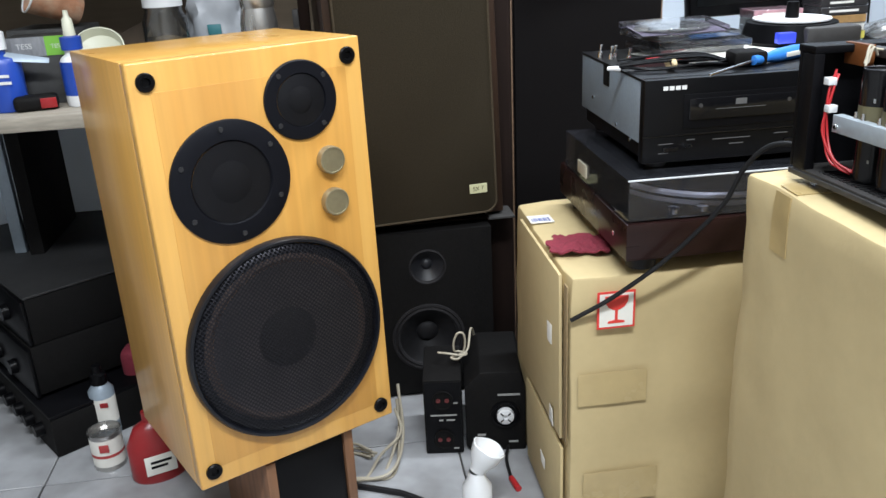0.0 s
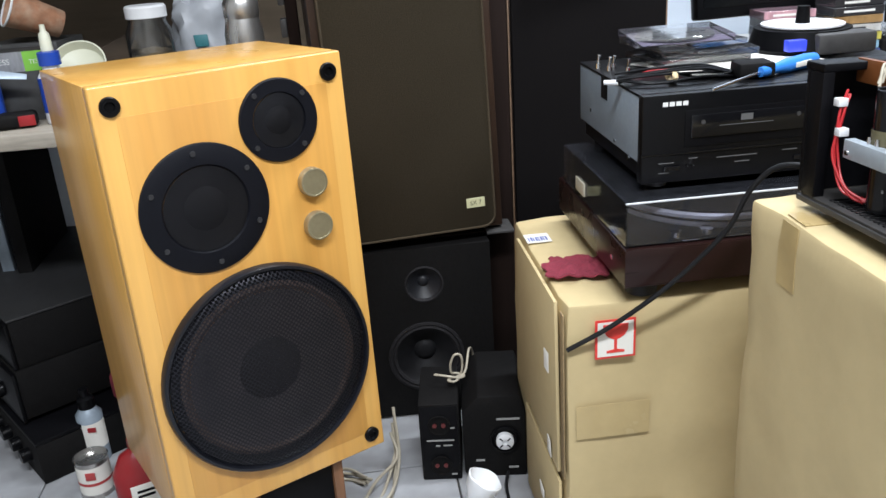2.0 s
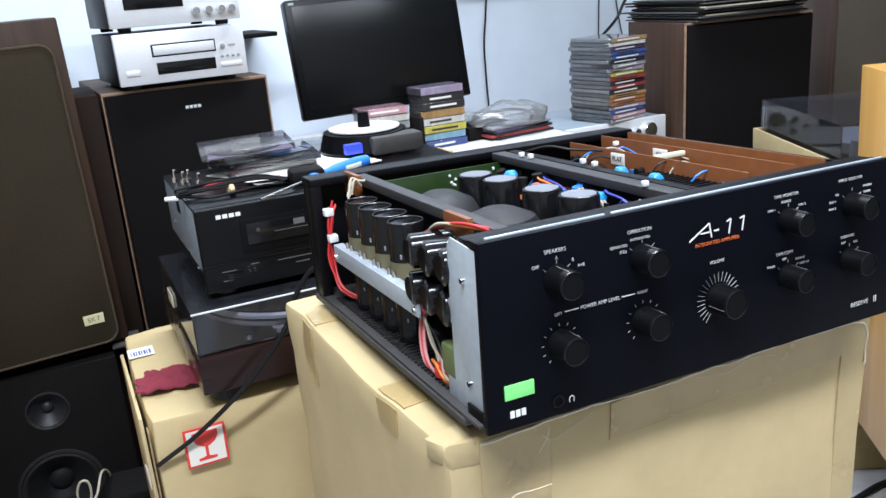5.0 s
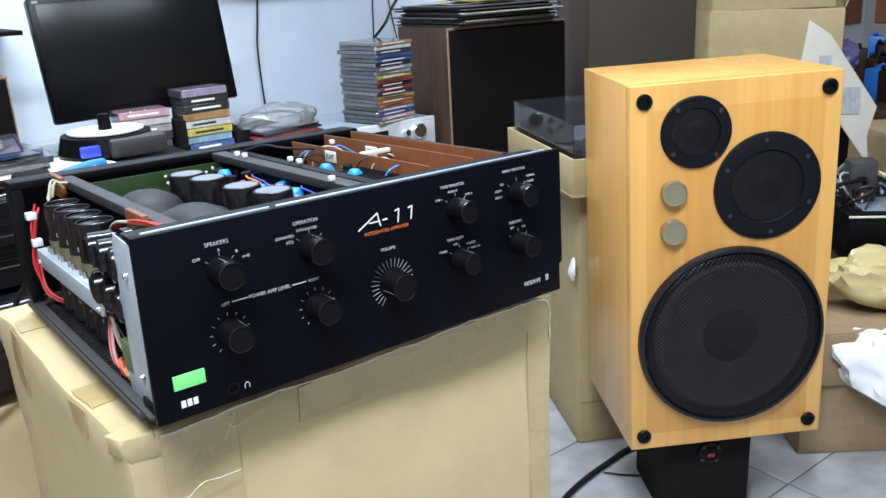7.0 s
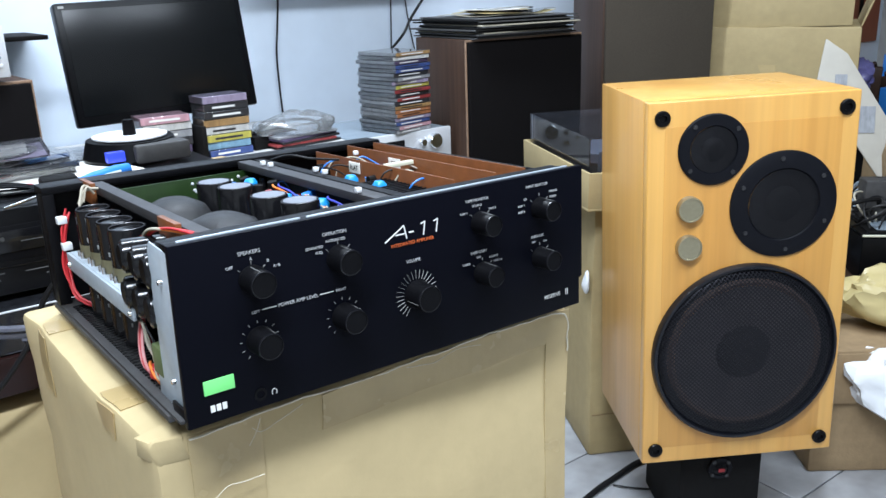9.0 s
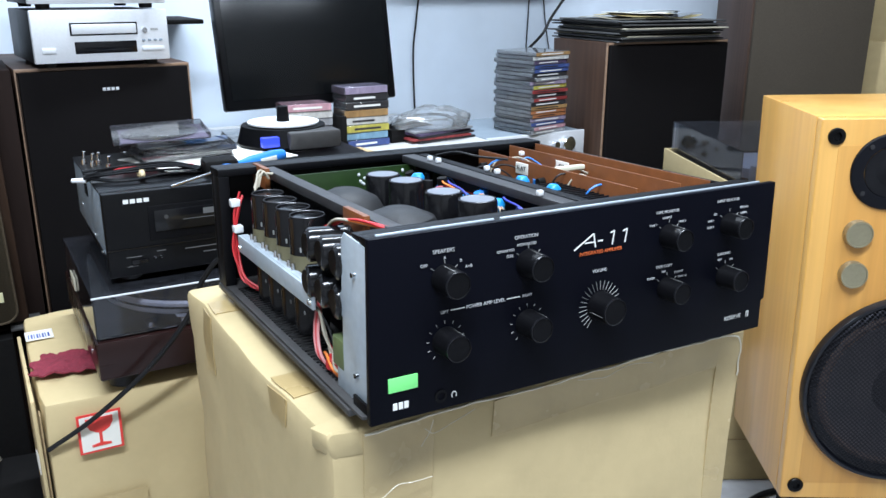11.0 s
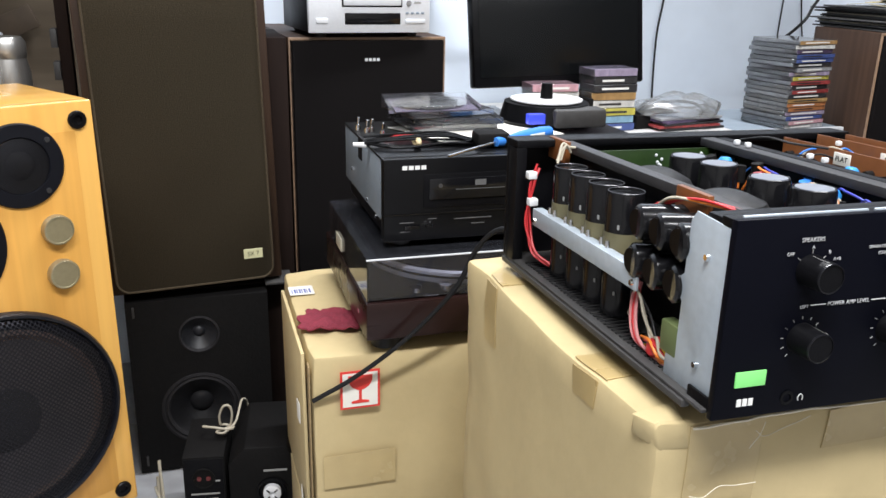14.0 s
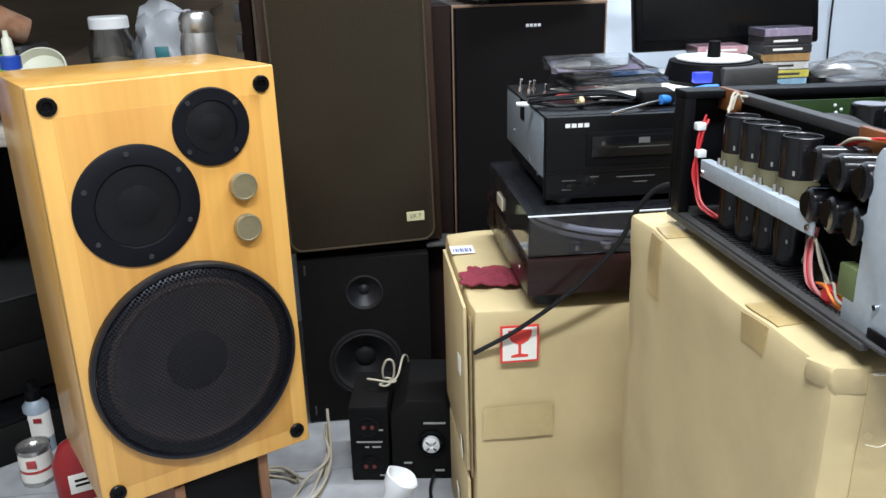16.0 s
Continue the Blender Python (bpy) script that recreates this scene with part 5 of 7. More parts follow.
# reddish cabinet standing behind, between the two
s = thing("wooden_cabinet", "dark walnut wooden cabinet in the gap between speakers", "cabinet", pose(-0.212, 1.16, 0))
part("body", box(B(), (0, 0.06, 0), (0.066, 0.3, 0.86), 0.002), DARKVENEER, s)
part("bracket", box(B(), (0.0, -0.01, 0.384), (0.055, 0.0595, 0.389), 0.001), BASEGREY, s, "grey metal bracket")

# small black speakers on the floor
s = thing("small_speaker", "small dusty black double-socket speaker box on the floor", "speaker box", pose(-0.390, 0.912, 0, 0, 0, -8))
part("cabinet", box(B(), (0, 0, 0), (0.073, 0.14, 0.162), 0.003), DUSTY, s)
part("panel", box(B(), (0.003, -0.002, 0.004), (0.070, -0.0002, 0.158), 0.0005), BLACK, s)
for z in (0.034, 0.120):
    m1 = Matrix.Translation((0.036, -0.002, z)) @ Matrix.Rotation(radians(90), 4, "X")
    d = part("socket", lathe(B(), [(0.0205, 0), (0.0205, 0.004), (0.018, 0.004), (0.017, 0.001), (0, 0.001)], m1, 28), DUSTY, s)
    for x in (0.028, 0.044):
        part("terminal", cyl(B(), (x, -0.003, z), (x, -0.0055, z), 0.004, None, 12), mat("dull_red", (0.12, 0.02, 0.02), 0.5), d, "dull red terminal")
for x, w, z in ((0.012, 0.05, 0.086), (0.028, 0.008, 0.075), (0.042, 0.016, 0.075), (0.054, 0.01, 0.112), (0.054, 0.01, 0.012)):
    part("print_bar", box(B(), (x, -0.0028, z), (x + w, -0.0019, z + 0.003)), DIMINK, s)
s = thing("small_speaker", "dusty black box with a cream round connector on the floor", "speaker box", pose(-0.312, 0.905, 0, 0, 0, -8))
part("cabinet", plate(B(), [(0.012, 0), (0.115, 0), (0.115, 0.138), (0.105, 0.172), (0.03, 0.172), (0, 0.140), (0, 0.012)], 0.0, 0.17, 0.003), DUSTY, s)
m1 = Matrix.Translation((0.076, 0, 0.082)) @ Matrix.Rotation(radians(90), 4, "X")
d = part("socket", lathe(B(), [(0.028, 0), (0.028, 0.005), (0.024, 0.006), (0.021, 0.001), (0, 0.001)], m1, 32), PLASTIC, s)
part("connector", lathe(B(), [(0.016, 0.002), (0.016, 0.012), (0.013, 0.014), (0.005, 0.014), (0.004, 0.008), (0, 0.008)], m1, 28), WHITEP, d, "cream white round connector")
for k in range(4):
    a = radians(45 + 90 * k)
    part("slot", box(B(), (0.006, -0.0148, -0.0012), (0.0135, -0.0135, 0.0012)), PLASTIC, d, m=Matrix.Translation((0.076, 0, 0.082)) @ Matrix.Rotation(a, 4, "Y"))
for x, w, z in ((0.062, 0.042, 0.122), (0.022, 0.016, 0.035), (0.082, 0.018, 0.018)):
    part("print_bar", box(B(), (x, -0.0008, z), (x + w, 0.0002, z + 0.004)), DIMINK, s)
tagged(part("looped_wire", tube(B(), [(-0.345, 0.985, 0.178), (-0.350, 0.975, 0.184), (-0.335, 0.965, 0.186), (-0.306, 0.960, 0.181), (-0.296, 0.968, 0.180), (-0.310, 0.978, 0.181), (-0.319, 0.972, 0.186), (-0.320, 0.970, 0.205), (-0.314, 0.970, 0.221), (-0.307, 0.970, 0.225), (-0.300, 0.970, 0.220), (-0.298, 0.970, 0.203), (-0.304, 0.968, 0.182), (-0.327, 0.962, 0.178), (-0.316, 0.955, 0.177), (-0.302, 0.965, 0.181), (-0.290, 0.985, 0.184), (-0.275, 1.04, 0.196), (-0.262, 1.08, 0.15), (-0.255, 1.08, 0.006)], 0.0022, 8), CREAMWIRE), "loop of cream wire hanging by the small speakers", "wire")
for k in range(4):
    tagged(part("floor_wire", tube(B(), jitter([(-0.43, 0.98, 0.06 + 0.02 * k), (-0.44, 0.95, 0.03), (-0.47, 0.90 - 0.02 * k, 0.006), (-0.53, 0.86, 0.006), (-0.58, 0.88, 0.006), (-0.60, 0.93, 0.006), (-0.54, 0.95, 0.006), (-0.49, 0.92, 0.006)], 0.012), 0.0030, 8), CREAMWIRE), "tangled cream wire on the floor", "wire", "tangled floor wires")
tagged(part("black_cable", tube(B(), [(-0.60, 0.865, 0.006), (-0.533, 0.834, 0.006), (-0.470, 0.805, 0.006), (-0.443, 0.790, 0.006), (-0.395, 0.745, 0.006), (-0.36, 0.68, 0.006), (-0.33, 0.60, 0.006)], 0.0055, 8), RUBBER), "black cable lying on the floor", "cable")
rc = thing("plug_lead", "black lead with a red plug on the floor", "cable", pose(-0.235, 0.85, 0))
part("lead", tube(B(), [(0.0, 0.03, 0.02), (-0.01, 0.0, 0.012), (-0.012, -0.05, 0.005)], 0.003, 8), RUBBER, rc)
part("plug", cyl(B(), (-0.012, -0.05, 0.006), (-0.006, -0.085, 0.006), 0.005, 0.006, 12), REDWIRE, rc, "red plug")
nb = thing("nozzle_bottle", "white plastic bottle with a cut funnel nozzle", "bottle", pose(-0.325, 0.705, 0))
part("body", lathe(B(), [(0, 0), (0.024, 0), (0.025, 0.01), (0.025, 0.07), (0.016, 0.085), (0.013, 0.10)], None, 28), WHITEP, nb)
bm = lathe(B(), [(0.013, 0.0), (0.016, 0.012), (0.026, 0.030), (0.029, 0.048), (0.027, 0.05), (0.014, 0.022), (0.0, 0.018)], Matrix.Translation((0, 0, 0.10)) @ Matrix.Rotation(radians(28), 4, "Y"), 24)
part("funnel", rough_up(bm, 0.003, 40), WHITEP, nb, "cut white plastic funnel")


rl = thing("cable_reel", "small black cable reel on the floor box", "reel", pose(-0.205, 1.005, 0.150, 0, 0, 0))
part("rim", lathe(B(), [(0.018, 0), (0.030, 0), (0.031, 0.004), (0.028, 0.010), (0.019, 0.010), (0.018, 0.004)], None, 32), PLASTIC, rl)
part("hub", lathe(B(), [(0.017, 0.002), (0.010, 0.006), (0.004, 0.006), (0, 0.005)], None, 24), DUSTY, rl)
part("stem", cyl(B(), (0, 0, -0.15), (0, 0, 0.003), 0.009, None, 16), DUSTY, rl)

# ---- the desk along the wall ----
dk = thing("desk", "cluttered pale desk against the wall", "desk", pose(0.20, 1.13, 0))
part("desk_top", box(B(), (0, 0, 0.625), (0.66, 0.54, 0.655), 0.003), DESKTOP, dk)
for x in (0.01, 0.615):
    for y in (0.02, 0.485):
        part("leg", box(B(), (x, y, 0), (x + 0.035, y + 0.035, 0.6245), 0.002), SILVERSIDE, dk)
dk = thing("side_table", "low pale table holding the silver amplifier", "table", pose(0.88, 1.20, 0))
part("table_top", box(B(), (0, 0, 0.515), (0.34, 0.46, 0.540), 0.003), DESKTOP, dk)
for x in (0.01, 0.30):
    for y in (0.02, 0.41):
        part("leg", box(B(), (x, y, 0), (x + 0.03, y + 0.03, 0.5145), 0.002), SILVERSIDE, dk)

mo = thing("monitor", "black flat computer monitor, switched off, on a stand", "monitor", pose(0.479, 1.318, 0.6552, 0, 0, -2))
head = part("housing", box(B(), (-0.205, 0.0, 0.0), (0.205, 0.04, 0.262), 0.006), PLASTIC, mo, m=pose(0, 0, 0.092, -9, -1.5, 0))
part("screen", box(B(), (-0.190, -0.0012, 0.022), (0.190, 0.001, 0.247), 0.0005), SCREEN, head, "dark switched-off screen")
part("bezel_mark", box(B(), (-0.196, -0.0016, 0.250), (-0.184, 0.0, 0.255)), DIMINK, head)
part("neck", box(B(), (-0.03, 0.02, 0.012), (0.03, 0.05, 0.14), 0.008), PLASTIC, mo)
part("base", lathe(B(), [(0, 0), (0.10, 0), (0.102, 0.004), (0.06, 0.014), (0, 0.016)], Matrix.Translation((0, 0.03, 0)) @ Matrix.Diagonal((1.1, 0.8, 1, 1)), 40), PLASTIC, mo)


def cassettes(x, y, rz, tints, group):
    z = 0.6556
    for k, t in enumerate(tints):
        c = thing("cassette", "cassette case with a %s spine in a stack" % t, "cassette", pose(x + random.uniform(-0.003, 0.003), y + random.uniform(-0.003, 0.003), z, 0, 0, rz + random.uniform(-4, 4)), group)
        names = ("lavender", "dark", "tan", "white", "yellow", "sky", "blue", "red", "orange", "grey", "purple", "pink")
        part("insert", box(B(), (-0.0535, -0.0352, 0.0008), (0.0535, 0.033, 0.0162), 0.0005, 1), SPINES[names.index(t)], c)
        part("case", box(B(), (-0.0545, -0.0338, 0), (0.0545, 0.0345, 0.0170), 0.0008, 1), CASE, c)
        if k % 3 != 1:
            part("print_bar", box(B(), (-0.035, -0.0358, 0.006), (0.02 + 0.006 * (k % 3), -0.0351, 0.0105)), SPINES[1] if t in ("yellow", "white", "sky", "tan") else WHITEINK, c)
        z += 0.0172


cassettes(0.567, 1.262, 2, ["blue", "sky", "yellow", "white", "tan", "dark", "dark", "lavender"], "right cassette stack")
cassettes(0.437, 1.285, -3, ["white", "purple", "dark", "grey", "white", "pink"], "left cassette stack")
tagged(part("audio_cassette", box(B(), (-0.006, -0.035, 0), (0.006, 0.035, 0.075), 0.002), DUSTY, None, m=pose(0.503, 1.25, 0.6554, 0, 0, 5)), "dark case standing between cassette stacks", "cassette")
ps = thing("disc_player_portable", "round disc player with a white disc and blue display", "disc player", pose(0.240, 0.852, TOPZ + 0.0036))
part("base", lathe(B(), [(0, 0), (0.075, 0), (0.078, 0.006), (0.070, 0.034), (0, 0.036)], None, 44), PLASTIC, ps)
part("wing", box(B(), (-0.018, -0.083, 0.002), (0.072, -0.045, 0.032), 0.005), BASEGREY, ps, "grey plastic side block")
part("display", box(B(), (-0.062, -0.0792, 0.010), (-0.034, -0.0650, 0.026), 0.001), BLUELCD, ps, "lit blue display")
part("disc", lathe(B(), [(0, 0.0365), (0.060, 0.0365), (0.060, 0.039), (0, 0.039)], None, 44), WHITEP, ps, "white disc")
part("spindle_knob", cyl(B(), (0, 0, 0.039), (0, 0, 0.064), 0.011, 0.009, 20), PLASTIC, ps)
for k, (x, y, rz) in enumerate(((0.255, 1.26, 10), (0.265, 1.25, -6), (0.26, 1.255, 4), (0.262, 1.262, 12))):
    j = jewel(pose(x, y, 0.6556 + 0.0106 * k, 0, 0, rz), SPINES[9] if k % 2 else SPINES[1])
for k, (x, y, rz) in enumerate(((0.285, 1.37, 0), (0.29, 1.365, 8), (0.285, 1.372, -5))):
    jewel(pose(x, y, 0.6556 + 0.0106 * k + 0.0, 0, 0, rz), SPINES[1])
tagged(part("envelope", rough_up(box(B(), (-0.08, -0.03, 0), (0.08, 0.03, 0.006), 0.001), 0.002, 20), mat("manila", (0.55, 0.40, 0.22), 0.7, grain=0.1), None, m=pose(0.46, 1.165, 0.6562, 0, 0, 6)), "manila envelope on the desk", "envelope")
tagged(part("paper_sheet", rough_up(box(B(), (-0.09, -0.06, 0), (0.09, 0.06, 0.0015)), 0.002, 15, 2), PAPER, None, m=pose(0.30, 1.19, 0.6562, 0, 0, -6)), "white paper sheet on the desk", "paper")
pb = thing("record_pile", "pile of printed sleeves in a clear bag on the desk", "record pile", pose(0.755, 1.27, 0.6552, 0, 0, 8))
for k in range(5):
    part("sleeve", box(B(), (-0.085, -0.06, 0.006 * k), (0.085, 0.06, 0.006 * k + 0.0054), 0.0006), SPINES[(1, 7, 1, 10, 9)[k]], pb, m=pose(random.uniform(-0.008, 0.008), 0, 0, 0, 0, random.uniform(-9, 9)))
bm = B()
bmesh.ops.create_icosphere(bm, subdivisions=4, radius=1.0, matrix=Matrix.Diagonal((0.11, 0.075, 0.03, 1)))
for v in bm.verts:
    v.co += 0.014 * noise.noise_vector(v.co * 22)
    v.co.z = max(v.co.z + 0.042, 0.0315)
part("bag", bm, CLEARBAG, pb, "crumpled clear plastic bag")
bm = box(B(), (0, 0, 0), (0.13, 0.11, 0.032), 0.004)
tagged(part("black_box", bm, DUSTY, None, m=pose(0.632, 1.235, 0.6552, 0, 0, 10)), "small black case on the desk", "case")
tagged(part("desk_cable", tube(B(), [(0.63, 1.30, 0.66), (0.66, 1.26, 0.702), (0.72, 1.25, 0.715), (0.80, 1.26, 0.705), (0.86, 1.30, 0.66)], 0.0035, 8), RUBBER), "black cable looped over the desk", "cable")
# silver amplifier and the stack of discs
sa = thing("silver_amplifier", "silver amplifier with white knobs under a stack of discs", "amplifier", pose(0.895, 1.225, 0.5402, 0, 0, 0))
part("case", box(B(), (0.0, 0.012, 0.012), (0.30, 0.30, 0.104), 0.002), SILVERSIDE, sa)
part("front", box(B(), (-0.002, 0, 0.010), (0.302, 0.0115, 0.106), 0.002), SILVER, sa, "silver front")
for x in (0.03, 0.27):
    for y in (0.04, 0.26):
        part("foot", cyl(B(), (x, y, 0), (x, y, 0.0118), 0.013, None, 14), RUBBER, sa)
for x, z, r in ((0.245, 0.074, 0.020), (0.205, 0.075, 0.009), (0.205, 0.045, 0.009), (0.175, 0.06, 0.006)):
    part("knob", lathe(B(), [(r, 0), (r, 0.012), (r * 0.9, 0.014), (0, 0.014)], Matrix.Translation((x, 0, z)) @ Matrix.Rotation(radians(90), 4, "X"), 28), CHROME, sa, "bright metal knob")
part("display", box(B(), (0.04, -0.0012, 0.055), (0.15, 0.002, 0.088), 0.001), GLOSSY, sa)
z = 0.6465
for k in range(20):
    j = thing("stacked_disc_case", "disc case with a coloured spine in a tall stack", "disc case", pose(1.066 + random.uniform(-0.004, 0.004), 1.295 + random.uniform(-0.004, 0.004), z, 0, 0, -80 + random.uniform(-4, 4)), "tall stack of disc cases")
    part("shell", box(B(), (-0.071, -0.0625, 0), (0.0685, 0.0625, 0.0100), 0.0007, 1), CASE, j)
    part("tray", box(B(), (-0.069, -0.060, 0.0015), (0.066, 0.060, 0.0085)), SPINES[9] if k % 3 else SPINES[1], j)
    part("spine", box(B(), (0.0687, -0.0615, 0.0008), (0.0705, 0.0615, 0.0092)), SPINES[(9, 11, 6, 0, 8, 8, 2, 1, 7, 1, 7, 4, 0, 9, 1, 6, 6, 10, 3, 2)[k]], j, "printed paper spine")
    part("print_bar", box(B(), (0.0705, -0.045, 0.0035), (0.0709, 0.02 + 0.005 * (k % 4), 0.0062)), SPINES[1] if k in (6, 10, 16, 4) else WHITEINK, j)
    z += 0.0103
# wires down the wall and a small shelf
for pts, r in (([(0.95, 1.672, 1.5), (0.94, 1.672, 1.05), (0.928, 1.670, 0.92), (0.916, 1.668, 0.82), (0.920, 1.665, 0.64), (0.92, 1.64, 0.58)], 0.0028), ([(1.335, 1.672, 1.5), (1.318, 1.672, 0.97), (1.305, 1.67, 0.7)], 0.002), ([(1.33, 1.672, 1.5), (1.372, 1.672, 0.97), (1.43, 1.67, 0.7)], 0.002)):
    tagged(part("wall_cable", tube(B(), pts, r, 8), RUBBER), "thin grey cable hanging down the wall", "cable", "wall cables")
tagged(part("record_cable", tube(B(), [(1.15, 1.50, 0.80), (1.17, 1.40, 0.88), (1.22, 1.42, 0.93), (1.36, 1.5, 1.02), (1.55, 1.6, 1.14)], 0.004, 8), RUBBER), "black cable rising behind the record pile", "cable")
ws = thing("wall_shelf", "thin dark wall shelf beside the disc players", "shelf", pose(0.16, 1.45, 0.925))
part("board", box(B(), (0, 0, 0), (0.11, 0.23, 0.010), 0.002), DUSTY, ws)
ws = thing("wall_shelf", "grey shelf board high on the wall", "shelf", pose(0.72, 1.40, 1.135))
part("board", box(B(), (0, 0, 0), (0.62, 0.28, 0.02), 0.002), DESKTOP, ws)

# ---- cabinets on the far side ----
s = grille_speaker(pose(1.215, 1.175, 0, 0, 0, -4), 0.40, 0.25, 0.872, WALNUT2, CLOTHBLACK, "walnut floor speaker with records piled on top", EDGEWOOD)
rp = thing("record_stack", "pile of worn record sleeves on a speaker", "records", pose(1.232, 1.158, 0.8732, 0, 0, -3))
for k in range(13):
    part("sleeve", rough_up(box(B(), (0, 0, 0.0040 * k), (0.33, 0.30, 0.0040 * k + 0.0034), 0.0006, 1), 0.0014, 9, k), (DARKBOX, DUSTY, DARKBOX, PAPERGREY, DUSTY)[k % 5], rp, m=pose(random.uniform(-0.012, 0.03), random.uniform(-0.02, 0.01), 0, 0, 0, random.uniform(-3, 3)))
for k in range(5):
    bm = B()
    bmesh.ops.create_grid(bm, x_segments=14, y_segments=10, size=0.5, matrix=Matrix.Diagonal((0.26 - 0.03 * k, 0.2 - 0.01 * k, 1, 1)))
    for v in bm.verts:
        v.co.z = 0.003 + 0.009 * (1 + noise.noise(v.co * 9 + Vector((k, 0, 0)))) + 0.25 * v.co.x * v.co.x * (k % 2)
    bmesh.ops.solidify(bm, geom=bm.faces[:], thickness=0.0012)
    part("loose_sheet", bm, (PAPERGREY, YELLOWBAG, CLEARBAG, PAPER, CLEARBAG)[k], rp, "curled loose sheet", m=pose(0.17 + 0.03 * (k % 3), 0.13, 0.0445 + 0.0035 * k, 0, 0, 13 * k))
grille_speaker(pose(1.76, 1.20, 0, 0, 0, -30), 0.345, 0.33, 1.30, WALNUT2, CLOTHGREY, "tall speaker with a grey-brown cloth front behind the others", None)
c = carton("cardboard_box", "large tall cardboard box with open flaps", pose(2.10, 1.07, 0, 0, 0, -60), 0.43, 0.36, 0.86, CARDPALE, 4.0, 0.006)
part("flap", rough_up(box(B(), (0, -0.004, 0), (0.40, 0, 0.15), 0.001), 0.006, 6), CARDPALE, c, "open pale flap", m=pose(0.0, 0.008, 0.858, -5, 0, 0))
part("flap", rough_up(box(B(), (0, 0, 0), (0.004, 0.34, 0.17), 0.001), 0.004, 6), CARDPALE, c, "open pale flap", m=pose(0.424, 0.01, 0.858, 0, 18, 0))
tape(c, (0.0, -0.0012, 0.70), (0.20, -0.0004, 0.745), 31, CARDSHEEN, "wrinkled clear tape", 0.0012)
bm = plate(B(), [(0.020, 0.229), (0.016, 0.282), (0.036, 0.352), (-0.074, 0.529), (-0.125, 0.566), (-0.145, 0.44), (-0.050, 0.316), (0.008, 0.229)], 0, 0.006, 0.001)
lw = thing("packing_board", "leaning pale printed packing board", "board", pose(1.835, 0.37, 0.306, -14, 0, -50))
part("sheet", bm, mat("printed_board", (0.42, 0.39, 0.33), 0.7, grain=0.08, blotch=0.15, blotch_scale=12), lw)
part("print_block", box(B(), (-0.058, -0.002, 0.335), (-0.004, -0.0005, 0.40)), SPINES[9], lw, "grey printed block")
part("print_block", box(B(), (-0.100, -0.002, 0.45), (-0.072, -0.0005, 0.478)), SPINES[9], lw, "grey printed block")

tagged(part("metal_case", rough_up(box(B(), (-0.034, -0.026, 0), (0.030, 0.030, 0.099), 0.005), 0.004, 20), BASEGREY, None, m=pose(1.872, 0.392, 0.4262, 0, 0, -44)), "dusty dark metal case under the packing board", "case")

# boxed turntable on cartons beside the second speaker
carton("cardboard_box", "tall pale cardboard box beside the second loudspeaker", pose(1.048, 0.556, 0, 0, 0, -28), 0.42, 0.36, 0.575, CARDPALE, 9.0, 0.004)
CB = [o for o in scene.objects if o.name.startswith("cardboard_box") and "beside the second" in o.get("label", "")][0]
tape(CB, (0.06, -0.0042, 0.40), (0.11, -0.002, 0.574), 21)
tape(CB, (-0.0042, 0.15, 0.42), (-0.002, 0.20, 0.574), 22)
part("flap_seam", box(B(), (0.005, -0.0035, 0.10), (0.415, -0.0022, 0.103), 0.0003, 1), CARDIN, CB)
tr = thing("open_carton", "shallow open yellow carton holding a turntable", "box", pose(0.993, 0.520, 0.580, 0, 0, -24))
for lo, hi in (((0, 0, 0), (0.42, 0.40, 0.005)), ((0, 0, 0.0051), (0.42, 0.005, 0.076)), ((0, 0.395, 0.0051), (0.42, 0.40, 0.076)), ((0, 0.0051, 0.0051), (0.005, 0.3949, 0.076)), ((0.415, 0.0051, 0.0051), (0.42, 0.3949, 0.076))):
    part("panel", rough_up(box(B(), lo, hi, 0.001), 0.002, 8), CARDPALE, tr)
wt = thing("tape_tail", "crumpled white tape tail stuck to a carton", "tape", pose(1.040, 0.566, 0.410, 0, 0, -28))
bm = B()
bmesh.ops.create_icosphere(bm, subdivisions=3, radius=1.0, matrix=Matrix.Diagonal((0.006, 0.016, 0.026, 1)))
part("lump", rough_up(bm, 0.004, 50), WHITEBAG, wt)
t2 = thing("turntable", "dusty turntable with a smoked lid sitting in a carton", "turntable", pose(1.020, 0.545, 0.586, 0, 0, -24))
part("plinth", box(B(), (0, 0, 0), (0.38, 0.36, 0.060), 0.003), DUSTY, t2)
part("platter", cyl(B(), (0.17, 0.17, 0.0605), (0.17, 0.17, 0.080), 0.14, None, 44), SILVERSIDE, t2)
part("knob", cyl(B(), (0.05, 0.02, 0.0605), (0.05, 0.02, 0.10), 0.022, 0.02, 24), SILVERSIDE, t2)
part("dust_lid", lid_shell((0, 0, 0.0605), (0.38, 0.36, 0.132)), SMOKE, t2, "smoked clear lid")
tagged(part("mains_lead", tube(B(), [(0.76, 0.385, 0.006), (0.875, 0.428, 0.006), (0.96, 0.447, 0.006), (1.03, 0.455, 0.006), (1.10, 0.462, 0.006), (1.17, 0.45, 0.006)], 0.006, 8), RUBBER), "thick black mains lead on the floor", "cable")
tagged(part("thin_lead", tube(B(), [(1.0, 0.44, 0.004), (1.03, 0.40, 0.004), (1.1, 0.33, 0.004)], 0.002, 6), RUBBER), "thin dark lead on the floor", "cable")

